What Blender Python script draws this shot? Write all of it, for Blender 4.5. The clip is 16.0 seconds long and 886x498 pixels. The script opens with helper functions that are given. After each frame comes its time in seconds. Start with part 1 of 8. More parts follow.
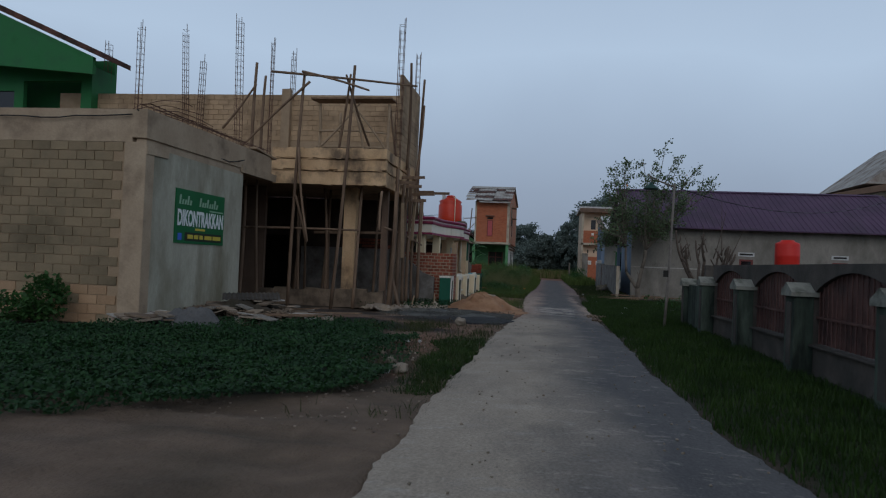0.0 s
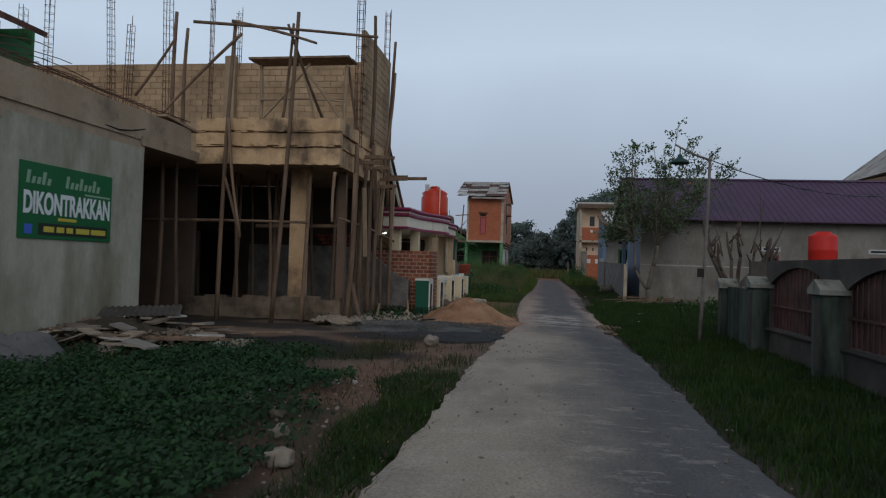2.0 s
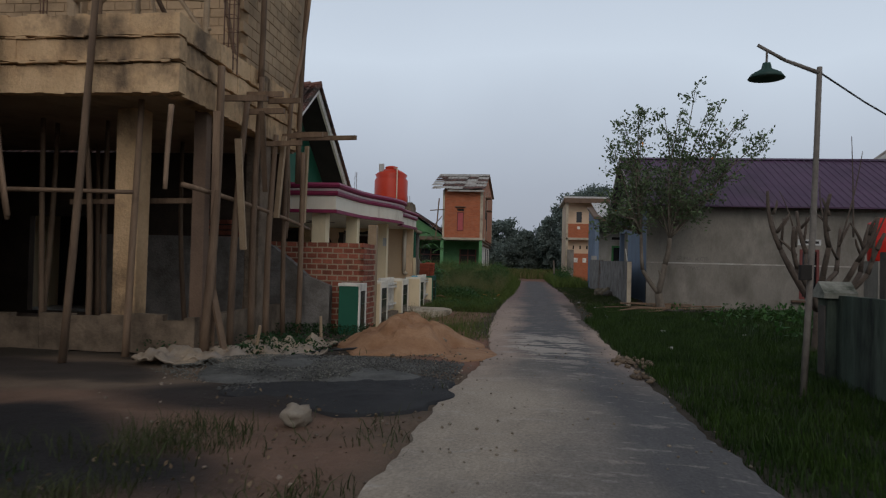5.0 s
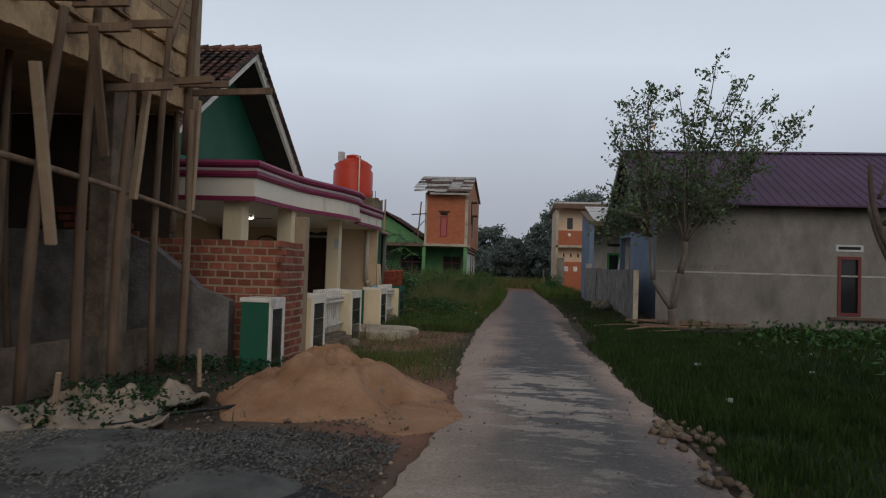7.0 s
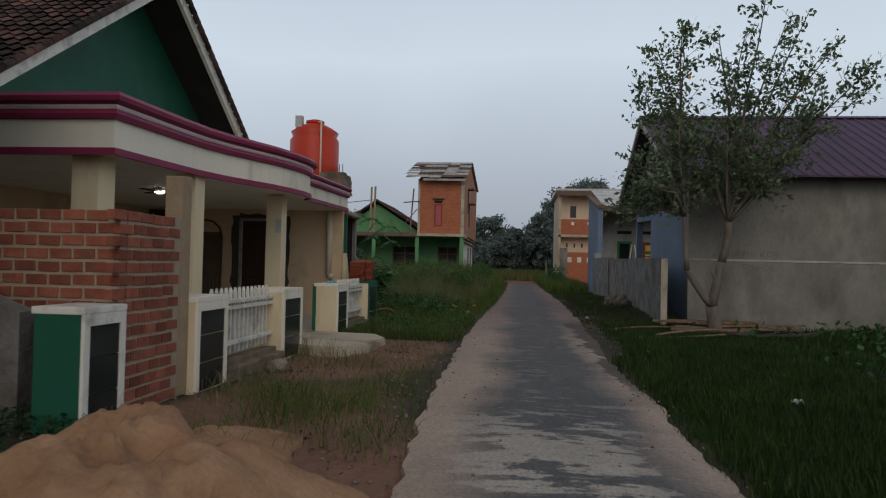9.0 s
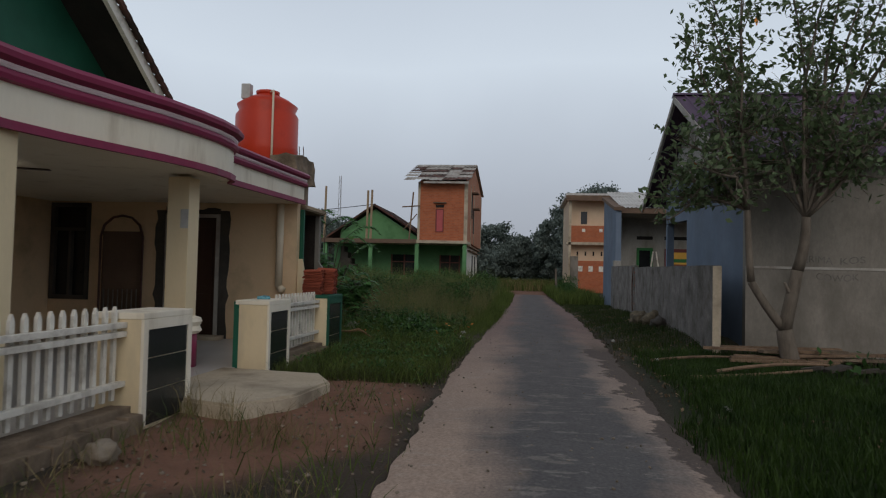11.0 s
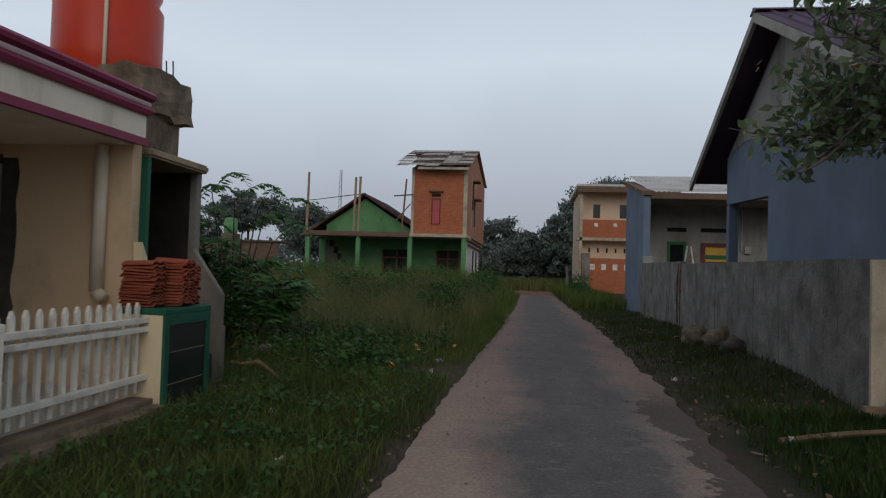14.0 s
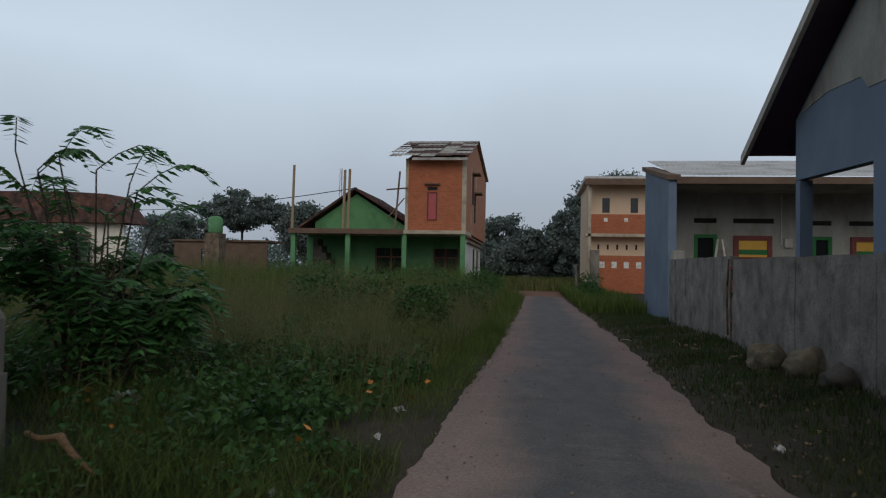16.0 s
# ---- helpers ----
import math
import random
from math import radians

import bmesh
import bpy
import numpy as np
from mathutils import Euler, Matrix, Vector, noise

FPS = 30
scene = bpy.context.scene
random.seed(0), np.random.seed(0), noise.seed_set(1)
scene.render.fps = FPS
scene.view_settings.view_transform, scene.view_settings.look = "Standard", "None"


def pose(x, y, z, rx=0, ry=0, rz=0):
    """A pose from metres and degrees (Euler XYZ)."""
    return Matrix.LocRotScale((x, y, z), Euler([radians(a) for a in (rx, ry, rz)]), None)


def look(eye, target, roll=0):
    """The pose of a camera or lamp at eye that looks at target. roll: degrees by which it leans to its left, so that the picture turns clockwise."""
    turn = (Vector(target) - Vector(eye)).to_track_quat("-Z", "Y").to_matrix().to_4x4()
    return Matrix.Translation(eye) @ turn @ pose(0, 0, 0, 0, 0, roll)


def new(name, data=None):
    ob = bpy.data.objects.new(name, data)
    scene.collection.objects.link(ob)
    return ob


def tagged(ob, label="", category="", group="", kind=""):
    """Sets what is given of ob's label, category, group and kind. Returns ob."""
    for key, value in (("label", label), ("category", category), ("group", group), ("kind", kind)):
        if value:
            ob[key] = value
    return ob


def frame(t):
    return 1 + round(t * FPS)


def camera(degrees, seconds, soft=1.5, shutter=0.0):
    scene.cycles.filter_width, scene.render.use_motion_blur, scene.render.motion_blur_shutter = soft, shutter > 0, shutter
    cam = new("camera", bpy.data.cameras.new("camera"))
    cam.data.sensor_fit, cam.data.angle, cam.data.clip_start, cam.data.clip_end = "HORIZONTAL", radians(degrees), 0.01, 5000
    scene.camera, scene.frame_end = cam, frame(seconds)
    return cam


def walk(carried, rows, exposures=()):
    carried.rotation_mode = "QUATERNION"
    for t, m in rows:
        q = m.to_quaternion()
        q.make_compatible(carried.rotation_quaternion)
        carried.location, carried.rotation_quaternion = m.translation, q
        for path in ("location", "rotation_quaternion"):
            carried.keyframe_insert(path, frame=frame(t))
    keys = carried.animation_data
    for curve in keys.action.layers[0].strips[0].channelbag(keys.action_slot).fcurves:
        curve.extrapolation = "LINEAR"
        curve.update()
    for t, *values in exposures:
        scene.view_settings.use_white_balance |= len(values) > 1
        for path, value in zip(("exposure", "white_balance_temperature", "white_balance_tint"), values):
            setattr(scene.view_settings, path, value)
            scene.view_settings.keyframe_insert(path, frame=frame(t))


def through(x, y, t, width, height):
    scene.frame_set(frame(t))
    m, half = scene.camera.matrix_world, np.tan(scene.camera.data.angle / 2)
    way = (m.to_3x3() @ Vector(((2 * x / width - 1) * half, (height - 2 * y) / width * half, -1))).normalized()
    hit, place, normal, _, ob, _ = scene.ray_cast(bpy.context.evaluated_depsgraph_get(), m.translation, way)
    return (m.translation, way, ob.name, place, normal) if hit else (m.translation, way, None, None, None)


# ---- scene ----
cam = camera(64.1, 16.0, 1.15, 0.3)
METRES, EYE, TILT, LEAN, TURN = 33.333, 1.5, 0.0, 0.6, 8.42
ROWS = [
    (0.0, 0.0, 0.0, 0.0, -0.06, 1.09, -3.01),
    (0.5, 0.004, 0.0335, 0.0003, -0.13, 0.94, -3.45),
    (1.0, 0.0089, 0.067, 0.0002, -0.16, 0.98, -3.02),
    (1.5, 0.0133, 0.1, -0.0001, -0.21, 1.1, -2.93),
    (2.0, 0.0179, 0.1332, -0.0001, -0.34, 1.14, -2.34),
    (2.5, 0.0225, 0.1645, -0.0005, -0.45, 1.26, -1.92),
    (3.0, 0.0272, 0.1971, -0.0007, -0.64, 1.23, -1.94),
    (3.5, 0.0325, 0.2308, -0.0008, -0.77, 1.24, -1.84),
    (4.0, 0.0374, 0.2634, -0.0013, -1.04, 1.21, -1.66),
    (6.5, 0.0632, 0.4299, -0.001, -2.43, 1.67, -2.59),
    (7.0, 0.0679, 0.4594, -0.0011, -2.58, 1.95, -2.34),
    (7.5, 0.0727, 0.4913, -0.0018, -2.68, 1.99, -2.59),
    (8.0, 0.0775, 0.5221, -0.0019, -2.72, 1.73, -2.44),
    (8.5, 0.0831, 0.5528, -0.0018, -2.63, 1.41, -1.5),
    (9.0, 0.0875, 0.5839, -0.0017, -2.52, 1.34, -1.91),
    (11.5, 0.1097, 0.7317, -0.001, -1.85, 2.16, -1.88),
    (12.0, 0.1139, 0.7605, -0.0006, -1.68, 2.04, -2.02),
    (12.5, 0.1176, 0.7881, -0.0001, -1.62, 2.07, -2.95),
    (13.0, 0.122, 0.8174, 0.0, -1.59, 2.19, -2.24),
    (13.5, 0.1256, 0.8461, -0.0006, -1.58, 2.2, -2.73),
    (14.0, 0.1298, 0.8751, -0.0007, -1.44, 1.87, -2.32),
    (14.5, 0.1337, 0.9036, -0.0002, -1.27, 1.68, -1.94),
    (15.0, 0.1382, 0.9334, -0.0005, -1.08, 1.63, -1.64),
    (15.5, 0.1424, 0.9605, -0.0002, -1.0, 1.72, -1.22),
    (16.0, 0.146, 0.9891, 0.0004, -1.03, 1.83, -1.72),
]
walk(cam, [(t, pose(0, 0, EYE, TILT, LEAN, TURN) @ pose(METRES * x, METRES * y, METRES * z, 90 + pitch, roll, yaw)) for t, x, y, z, yaw, pitch, roll in ROWS],
     [(0.0, -0.3, 5850, 9), (1.0, -0.17, 6150, 10), (2.5, -0.1, 6230, 10), (4.0, -0.05, 6450, 11), (7.0, 0.05, 6800, 13), (9.0, 0.05, 6700, 10), (12.5, 0.05, 6850, 13), (16.0, 0.02, 6500, 9)])

# ---- sky and light: a grey evening sky ----
world = bpy.data.worlds.new("evening_sky")
scene.world = world
world.use_nodes = True
wn, wl = world.node_tree.nodes, world.node_tree.links
wn.clear()
w_out = wn.new("ShaderNodeOutputWorld")
w_bg = wn.new("ShaderNodeBackground")
w_sky = wn.new("ShaderNodeTexSky")
w_sky.sky_type = "NISHITA"
w_sky.sun_disc = False
w_sky.sun_elevation = radians(34)
w_sky.sun_rotation = radians(174)
w_sky.dust_density = 4.0
w_sky.air_density = 1.2
w_co = wn.new("ShaderNodeTexCoord")
w_sep = wn.new("ShaderNodeSeparateXYZ")
w_ramp = wn.new("ShaderNodeValToRGB")
w_noise = wn.new("ShaderNodeTexNoise")
w_noise.inputs["Scale"].default_value = 2.2
w_noise.inputs["Detail"].default_value = 4
w_add = wn.new("ShaderNodeMath")
w_add.operation = "MULTIPLY_ADD"
w_add.inputs[1].default_value = 0.16
wl.new(w_co.outputs["Generated"], w_sep.inputs[0])
wl.new(w_co.outputs["Generated"], w_noise.inputs["Vector"])
wl.new(w_noise.outputs["Fac"], w_add.inputs[0])
wl.new(w_sep.outputs["Z"], w_add.inputs[2])
wl.new(w_add.outputs[0], w_ramp.inputs["Fac"])
SKY_STOPS = [(0.0, (0.28, 0.315, 0.385)), (0.17, (0.395, 0.45, 0.54)), (0.36, (0.62, 0.72, 0.83)), (0.58, (0.48, 0.56, 0.67)), (0.8, (0.24, 0.28, 0.34)), (1.0, (0.18, 0.21, 0.26))]
w_ramp.color_ramp.elements[0].position, w_ramp.color_ramp.elements[0].color = SKY_STOPS[0][0], (*SKY_STOPS[0][1], 1)
w_ramp.color_ramp.elements[1].position, w_ramp.color_ramp.elements[1].color = SKY_STOPS[-1][0], (*SKY_STOPS[-1][1], 1)
for p_, c_ in SKY_STOPS[1:-1]:
    e_ = w_ramp.color_ramp.elements.new(p_)
    e_.color = (*c_, 1)
w_scale = wn.new("ShaderNodeVectorMath")
w_scale.operation = "SCALE"
w_scale.inputs["Scale"].default_value = 0.08
wl.new(w_sky.outputs[0], w_scale.inputs[0])
w_mix = wn.new("ShaderNodeMix")
w_mix.data_type = "RGBA"
w_mix.inputs["Factor"].default_value = 0.9
wl.new(w_scale.outputs[0], w_mix.inputs["A"])
wl.new(w_ramp.outputs[0], w_mix.inputs["B"])
wl.new(w_mix.outputs["Result"], w_bg.inputs["Color"])
w_bg.inputs["Strength"].default_value = 1.0
wl.new(w_bg.outputs[0], w_out.inputs["Surface"])

sun = new("sun", bpy.data.lights.new("sun", "SUN"))
sun.data.energy = 0.5
sun.data.angle = radians(40)
sun.data.color = (1.0, 0.95, 0.9)
sun.matrix_world = look((2, -18, 13), (0, 0, 0))

# ---- building tools ----
PLACE = {}


def thing(name, loc, label, category, group="", kind=""):
    ob = new(name)
    ob.empty_display_size = 0.2
    ob.location = loc
    PLACE[ob.name] = Vector(loc)
    return tagged(ob, label, category, group, kind)


def to_mesh(name, bm, material):
    me = bpy.data.meshes.new(name)
    bmesh.ops.recalc_face_normals(bm, faces=bm.faces)
    bm.to_mesh(me)
    bm.free()
    me.materials.append(material)
    return me


def part(name, bm, material, parent, label="", smooth=False):
    """Links bm (in world places) as one mesh under parent."""
    base = PLACE.get(parent.name, Vector((0, 0, 0)))
    bm.transform(Matrix.Translation(-base))
    me = to_mesh(name, bm, material)
    if smooth:
        me.shade_smooth()
    ob = new(name, me)
    ob.parent = parent
    PLACE[ob.name] = base
    return tagged(ob, label)


def solid(name, bm, material, label, category, kind="structure", smooth=False, group=""):
    me = to_mesh(name, bm, material)
    if smooth:
        me.shade_smooth()
    ob = new(name, me)
    PLACE[ob.name] = Vector((0, 0, 0))
    return tagged(ob, label, category, group, kind)


def fast_mesh(name, verts, faces, material):
    """verts (n,3), faces (m,k) as arrays."""
    me = bpy.data.meshes.new(name)
    n, (m, k) = len(verts), faces.shape
    me.vertices.add(n)
    me.vertices.foreach_set("co", np.ascontiguousarray(verts, dtype=np.float32).ravel())
    me.loops.add(m * k)
    me.loops.foreach_set("vertex_index", np.ascontiguousarray(faces, dtype=np.int32).ravel())
    me.polygons.add(m)
    me.polygons.foreach_set("loop_start", np.arange(0, m * k, k, dtype=np.int32))
    me.update(calc_edges=True)
    me.materials.append(material)
    return me


def B():
    return bmesh.new()


def bx(bm, x0, x1, y0, y1, z0, z1, skew=0.0):
    v = [bm.verts.new((x, y, z)) for z in (z0, z1) for y in (y0, y1) for x in (x0, x1)]
    if skew:
        for q in v:
            q.co += Vector((random.uniform(-skew, skew), random.uniform(-skew, skew), random.uniform(-skew, skew)))
    for f in ((0, 2, 3, 1), (4, 5, 7, 6), (0, 1, 5, 4), (2, 6, 7, 3), (0, 4, 6, 2), (1, 3, 7, 5)):
        bm.faces.new([v[i] for i in f])
    return v


def box(x0, x1, y0, y1, z0, z1, bevel=0.0, skew=0.0):
    bm = B()
    bx(bm, x0, x1, y0, y1, z0, z1, skew)
    if bevel:
        bmesh.ops.bevel(bm, geom=bm.edges[:], offset=bevel, segments=2, affect="EDGES", profile=0.7)
    return bm


def stick(bm, p, q, r, r2=None, n=7, bend=0.0, rings=1):
    """A round bar from p to q, a little crooked if bend is given."""
    p, q = Vector(p), Vector(q)
    r2 = r if r2 is None else r2
    turn = (q - p).to_track_quat("Z", "Y").to_matrix()
    off = Vector((random.uniform(-1, 1), random.uniform(-1, 1), 0)) * bend
    loops = []
    for i in range(rings + 1):
        s = i / rings
        c = p.lerp(q, s) + turn @ (off * math.sin(math.pi * s))
        rr = r + (r2 - r) * s
        loops.append([bm.verts.new(c + turn @ Vector((rr * math.cos(2 * math.pi * k / n), rr * math.sin(2 * math.pi * k / n), 0))) for k in range(n)])
    for a, b in zip(loops, loops[1:]):
        for k in range(n):
            bm.faces.new((a[k], a[(k + 1) % n], b[(k + 1) % n], b[k]))
    bm.faces.new(loops[0][::-1])
    bm.faces.new(loops[-1])


def plank(bm, p, q, w, h):
    """A sawn timber from p to q, w wide and h high."""
    p, q = Vector(p), Vector(q)
    turn = (q - p).to_track_quat("Y", "Z").to_matrix()
    v = [bm.verts.new(c + turn @ Vector((sx * w / 2, 0, sz * h / 2))) for c in (p, q) for sx, sz in ((-1, -1), (1, -1), (1, 1), (-1, 1))]
    for k in range(4):
        bm.faces.new((v[k], v[(k + 1) % 4], v[4 + (k + 1) % 4], v[4 + k]))
    bm.faces.new(v[3::-1])
    bm.faces.new(v[4:])


def prism(bm, pts, axis, a, b):
    """Extrudes a polygon (pairs) along an axis from a to b."""
    def at(u, v, w):
        return {"x": (w, u, v), "y": (u, w, v), "z": (u, v, w)}[axis]
    lo = [bm.verts.new(at(u, v, a)) for u, v in pts]
    hi = [bm.verts.new(at(u, v, b)) for u, v in pts]
    n = len(pts)
    for k in range(n):
        bm.faces.new((lo[k], lo[(k + 1) % n], hi[(k + 1) % n], hi[k]))
    bm.faces.new(lo[::-1])
    bm.faces.new(hi)


def lathe(bm, prof, cx, cy, n=20):
    loops = [[bm.verts.new((cx + r * math.cos(2 * math.pi * k / n), cy + r * math.sin(2 * math.pi * k / n), z)) for k in range(n)] for r, z in prof]
    for a, b in zip(loops, loops[1:]):
        for k in range(n):
            bm.faces.new((a[k], a[(k + 1) % n], b[(k + 1) % n], b[k]))
    bm.faces.new(loops[0][::-1])
    bm.faces.new(loops[-1])


def sweep(bm, path, prof):
    """A profile of (out, z) pairs carried along a plan path of (x, y); out is to the right of the way."""
    rows = []
    n = len(path)
    for i, (x, y) in enumerate(path):
        a, b = path[max(i - 1, 0)], path[min(i + 1, n - 1)]
        d1 = Vector((x - a[0], y - a[1])) if i else Vector((b[0] - x, b[1] - y))
        d2 = Vector((b[0] - x, b[1] - y)) if i < n - 1 else d1
        n1, n2 = Vector((d1.y, -d1.x)).normalized(), Vector((d2.y, -d2.x)).normalized()
        m = (n1 + n2).normalized()
        m /= max(m.dot(n1), 0.4)
        rows.append([bm.verts.new((x + m.x * o, y + m.y * o, z)) for o, z in prof])
    k = len(prof)
    for a, b in zip(rows, rows[1:]):
        for j in range(k):
            bm.faces.new((a[j], a[(j + 1) % k], b[(j + 1) % k], b[j]))
    bm.faces.new(rows[0][::-1])
    bm.faces.new(rows[-1])


def wall(axis, t0, t1, a0, a1, z0, z1, holes=()):
    """A wall whose thickness runs from t0 to t1 along axis; holes are (a, a, z, z)."""
    bm = B()
    av = sorted({a0, a1, *[h[i] for h in holes for i in (0, 1)]})
    zv = sorted({z0, z1, *[h[i] for h in holes for i in (2, 3)]})
    na, nz = len(av) - 1, len(zv) - 1
    full = [[not any(h[0] < (av[i] + av[i + 1]) / 2 < h[1] and h[2] < (zv[j] + zv[j + 1]) / 2 < h[3] for h in holes) for j in range(nz)] for i in range(na)]
    made = {}

    def vert(i, j, t):
        if (i, j, t) not in made:
            made[i, j, t] = bm.verts.new((av[i], t, zv[j]) if axis == "y" else (t, av[i], zv[j]))
        return made[i, j, t]

    def there(i, j):
        return 0 <= i < na and 0 <= j < nz and full[i][j]
    for i in range(na):
        for j in range(nz):
            if not full[i][j]:
                continue
            for t in (t0, t1):
                bm.faces.new((vert(i, j, t), vert(i + 1, j, t), vert(i + 1, j + 1, t), vert(i, j + 1, t)))
            for di, dj, p, q in ((-1, 0, (i, j), (i, j + 1)), (1, 0, (i + 1, j), (i + 1, j + 1)), (0, -1, (i, j), (i + 1, j)), (0, 1, (i, j + 1), (i + 1, j + 1))):
                if not there(i + di, j + dj):
                    bm.faces.new((vert(*p, t0), vert(*q, t0), vert(*q, t1), vert(*p, t1)))
    return bm


def pieces(name, me, parent, places):
    """Many objects on one mesh under parent; places are matrices."""
    base = Matrix.Translation(-PLACE.get(parent.name, Vector((0, 0, 0))))
    for m in places:
        ob = new(name, me)
        ob.parent = parent
        ob.matrix_basis = base @ m


# ---- materials ----
def mat(name, c1, c2, scale=2.0, rough=0.85, bump=0.25, fine=40.0, stain=None, stain_scale=0.8, stain_at=0.55, streak=1.0, metal=0.0, rnd=0.0, isl=0.0, spec=0.3, soft=0.12):
    m = bpy.data.materials.new(name)
    m.use_nodes = True
    n, l = m.node_tree.nodes, m.node_tree.links
    b = n["Principled BSDF"]
    b.inputs["Roughness"].default_value = rough
    b.inputs["Metallic"].default_value = metal
    b.inputs["Specular IOR Level"].default_value = spec
    g = n.new("ShaderNodeNewGeometry")

    def tex(sc, stretch=1.0, det=4.0):
        mp = n.new("ShaderNodeMapping")
        mp.inputs["Scale"].default_value = (1, 1, stretch)
        l.new(g.outputs["Position"], mp.inputs["Vector"])
        t = n.new("ShaderNodeTexNoise")
        t.inputs["Scale"].default_value = sc
        t.inputs["Detail"].default_value = det
        t.inputs["Roughness"].default_value = 0.62
        l.new(mp.outputs[0], t.inputs["Vector"])
        return t.outputs["Fac"]

    def ramp(f, lo, hi):
        r = n.new("ShaderNodeMapRange")
        r.inputs["From Min"].default_value = lo
        r.inputs["From Max"].default_value = hi
        l.new(f, r.inputs["Value"])
        return r.outputs[0]

    def mix(f, a, c, how="MIX"):
        x = n.new("ShaderNodeMix")
        x.data_type = "RGBA"
        x.blend_type = how
        for key, v in (("Factor", f), ("A", a), ("B", c)):
            if isinstance(v, (tuple, float, int)):
                x.inputs[key].default_value = v if key == "Factor" else (*v[:3], 1)
            else:
                l.new(v, x.inputs[key])
        return x.outputs["Result"]
    fine_f = tex(fine, streak)
    col = mix(ramp(tex(scale, streak), 0.3, 0.7), c1, c2)
    grain = n.new("ShaderNodeMapRange")
    g_amt = 0.05 if rough <= 0.8 and bump <= 0.12 else 0.22
    grain.inputs["To Min"].default_value = 1 - g_amt
    grain.inputs["To Max"].default_value = 1 + g_amt
    l.new(fine_f, grain.inputs["Value"])
    gv = n.new("ShaderNodeVectorMath")
    gv.operation = "SCALE"
    l.new(col, gv.inputs[0])
    l.new(grain.outputs[0], gv.inputs["Scale"])
    col = gv.outputs[0]
    if stain:
        col = mix(ramp(tex(stain_scale, streak, 6.0), stain_at - soft, stain_at + soft), col, stain)
    if rnd or isl:
        src = n.new("ShaderNodeObjectInfo").outputs["Random"] if rnd else g.outputs["Random Per Island"]
        amount = rnd or isl
        rr = n.new("ShaderNodeMapRange")
        rr.inputs["To Min"].default_value = 1 - amount
        rr.inputs["To Max"].default_value = 1 + amount
        l.new(src, rr.inputs["Value"])
        sv = n.new("ShaderNodeVectorMath")
        sv.operation = "SCALE"
        l.new(col, sv.inputs[0])
        l.new(rr.outputs[0], sv.inputs["Scale"])
        col = sv.outputs[0]
    l.new(col, b.inputs["Base Color"])
    if bump:
        bp = n.new("ShaderNodeBump")
        bp.inputs["Strength"].default_value = bump
        bp.inputs["Distance"].default_value = 0.02
        l.new(fine_f, bp.inputs["Height"])
        l.new(bp.outputs[0], b.inputs["Normal"])
    return m


def brick_mat(name, c1, c2, mortar, w=0.22, h=0.075, bump=0.4):
    """Far brickwork, too small to be told apart piece by piece."""
    m = mat(name, c1, c2, 1.2, 0.9, 0.2)
    n, l = m.node_tree.nodes, m.node_tree.links
    g = n.new("ShaderNodeNewGeometry")
    sp = n.new("ShaderNodeSeparateXYZ")
    ad = n.new("ShaderNodeMath")
    cb = n.new("ShaderNodeCombineXYZ")
    l.new(g.outputs["Position"], sp.inputs[0])
    l.new(sp.outputs["X"], ad.inputs[0])
    l.new(sp.outputs["Y"], ad.inputs[1])
    l.new(ad.outputs[0], cb.inputs[0])
    l.new(sp.outputs["Z"], cb.inputs[1])
    t = n.new("ShaderNodeTexBrick")
    t.inputs["Scale"].default_value = 1.0
    t.inputs["Brick Width"].default_value = w
    t.inputs["Row Height"].default_value = h
    t.inputs["Mortar Size"].default_value = 0.012
    t.inputs["Color1"].default_value = (*c1, 1)
    t.inputs["Color2"].default_value = (*c2, 1)
    t.inputs["Mortar"].default_value = (*mortar, 1)
    l.new(cb.outputs[0], t.inputs["Vector"])
    b = n["Principled BSDF"]
    old = b.inputs["Base Color"].links[0].from_socket
    x = n.new("ShaderNodeMix")
    x.data_type = "RGBA"
    x.inputs["Factor"].default_value = 0.65
    l.new(old, x.inputs["A"])
    l.new(t.outputs["Color"], x.inputs["B"])
    l.new(x.outputs["Result"], b.inputs["Base Color"])
    return m


def glow_mat(name, colour, strength):
    m = bpy.data.materials.new(name)
    m.use_nodes = True
    b = m.node_tree.nodes["Principled BSDF"]
    b.inputs["Emission Color"].default_value = (*colour, 1)
    b.inputs["Emission Strength"].default_value = strength
    return m


def leaf_mat(name, c1, c2, rough=0.6, through=0.0):
    """Leaf surface; through is the share of light that passes the blade."""
    m = mat(name, c1, c2, 1.5, rough, 0.0, 30, isl=0.35, spec=0.25)
    if through:
        n, l = m.node_tree.nodes, m.node_tree.links
        b = n["Principled BSDF"]
        tr = n.new("ShaderNodeBsdfTranslucent")
        l.new(b.inputs["Base Color"].links[0].from_socket, tr.inputs["Color"])
        mx = n.new("ShaderNodeMixShader")
        mx.inputs[0].default_value = through
        l.new(b.outputs[0], mx.inputs[1])
        l.new(tr.outputs[0], mx.inputs[2])
        l.new(mx.outputs[0], n["Material Output"].inputs["Surface"])
    return m


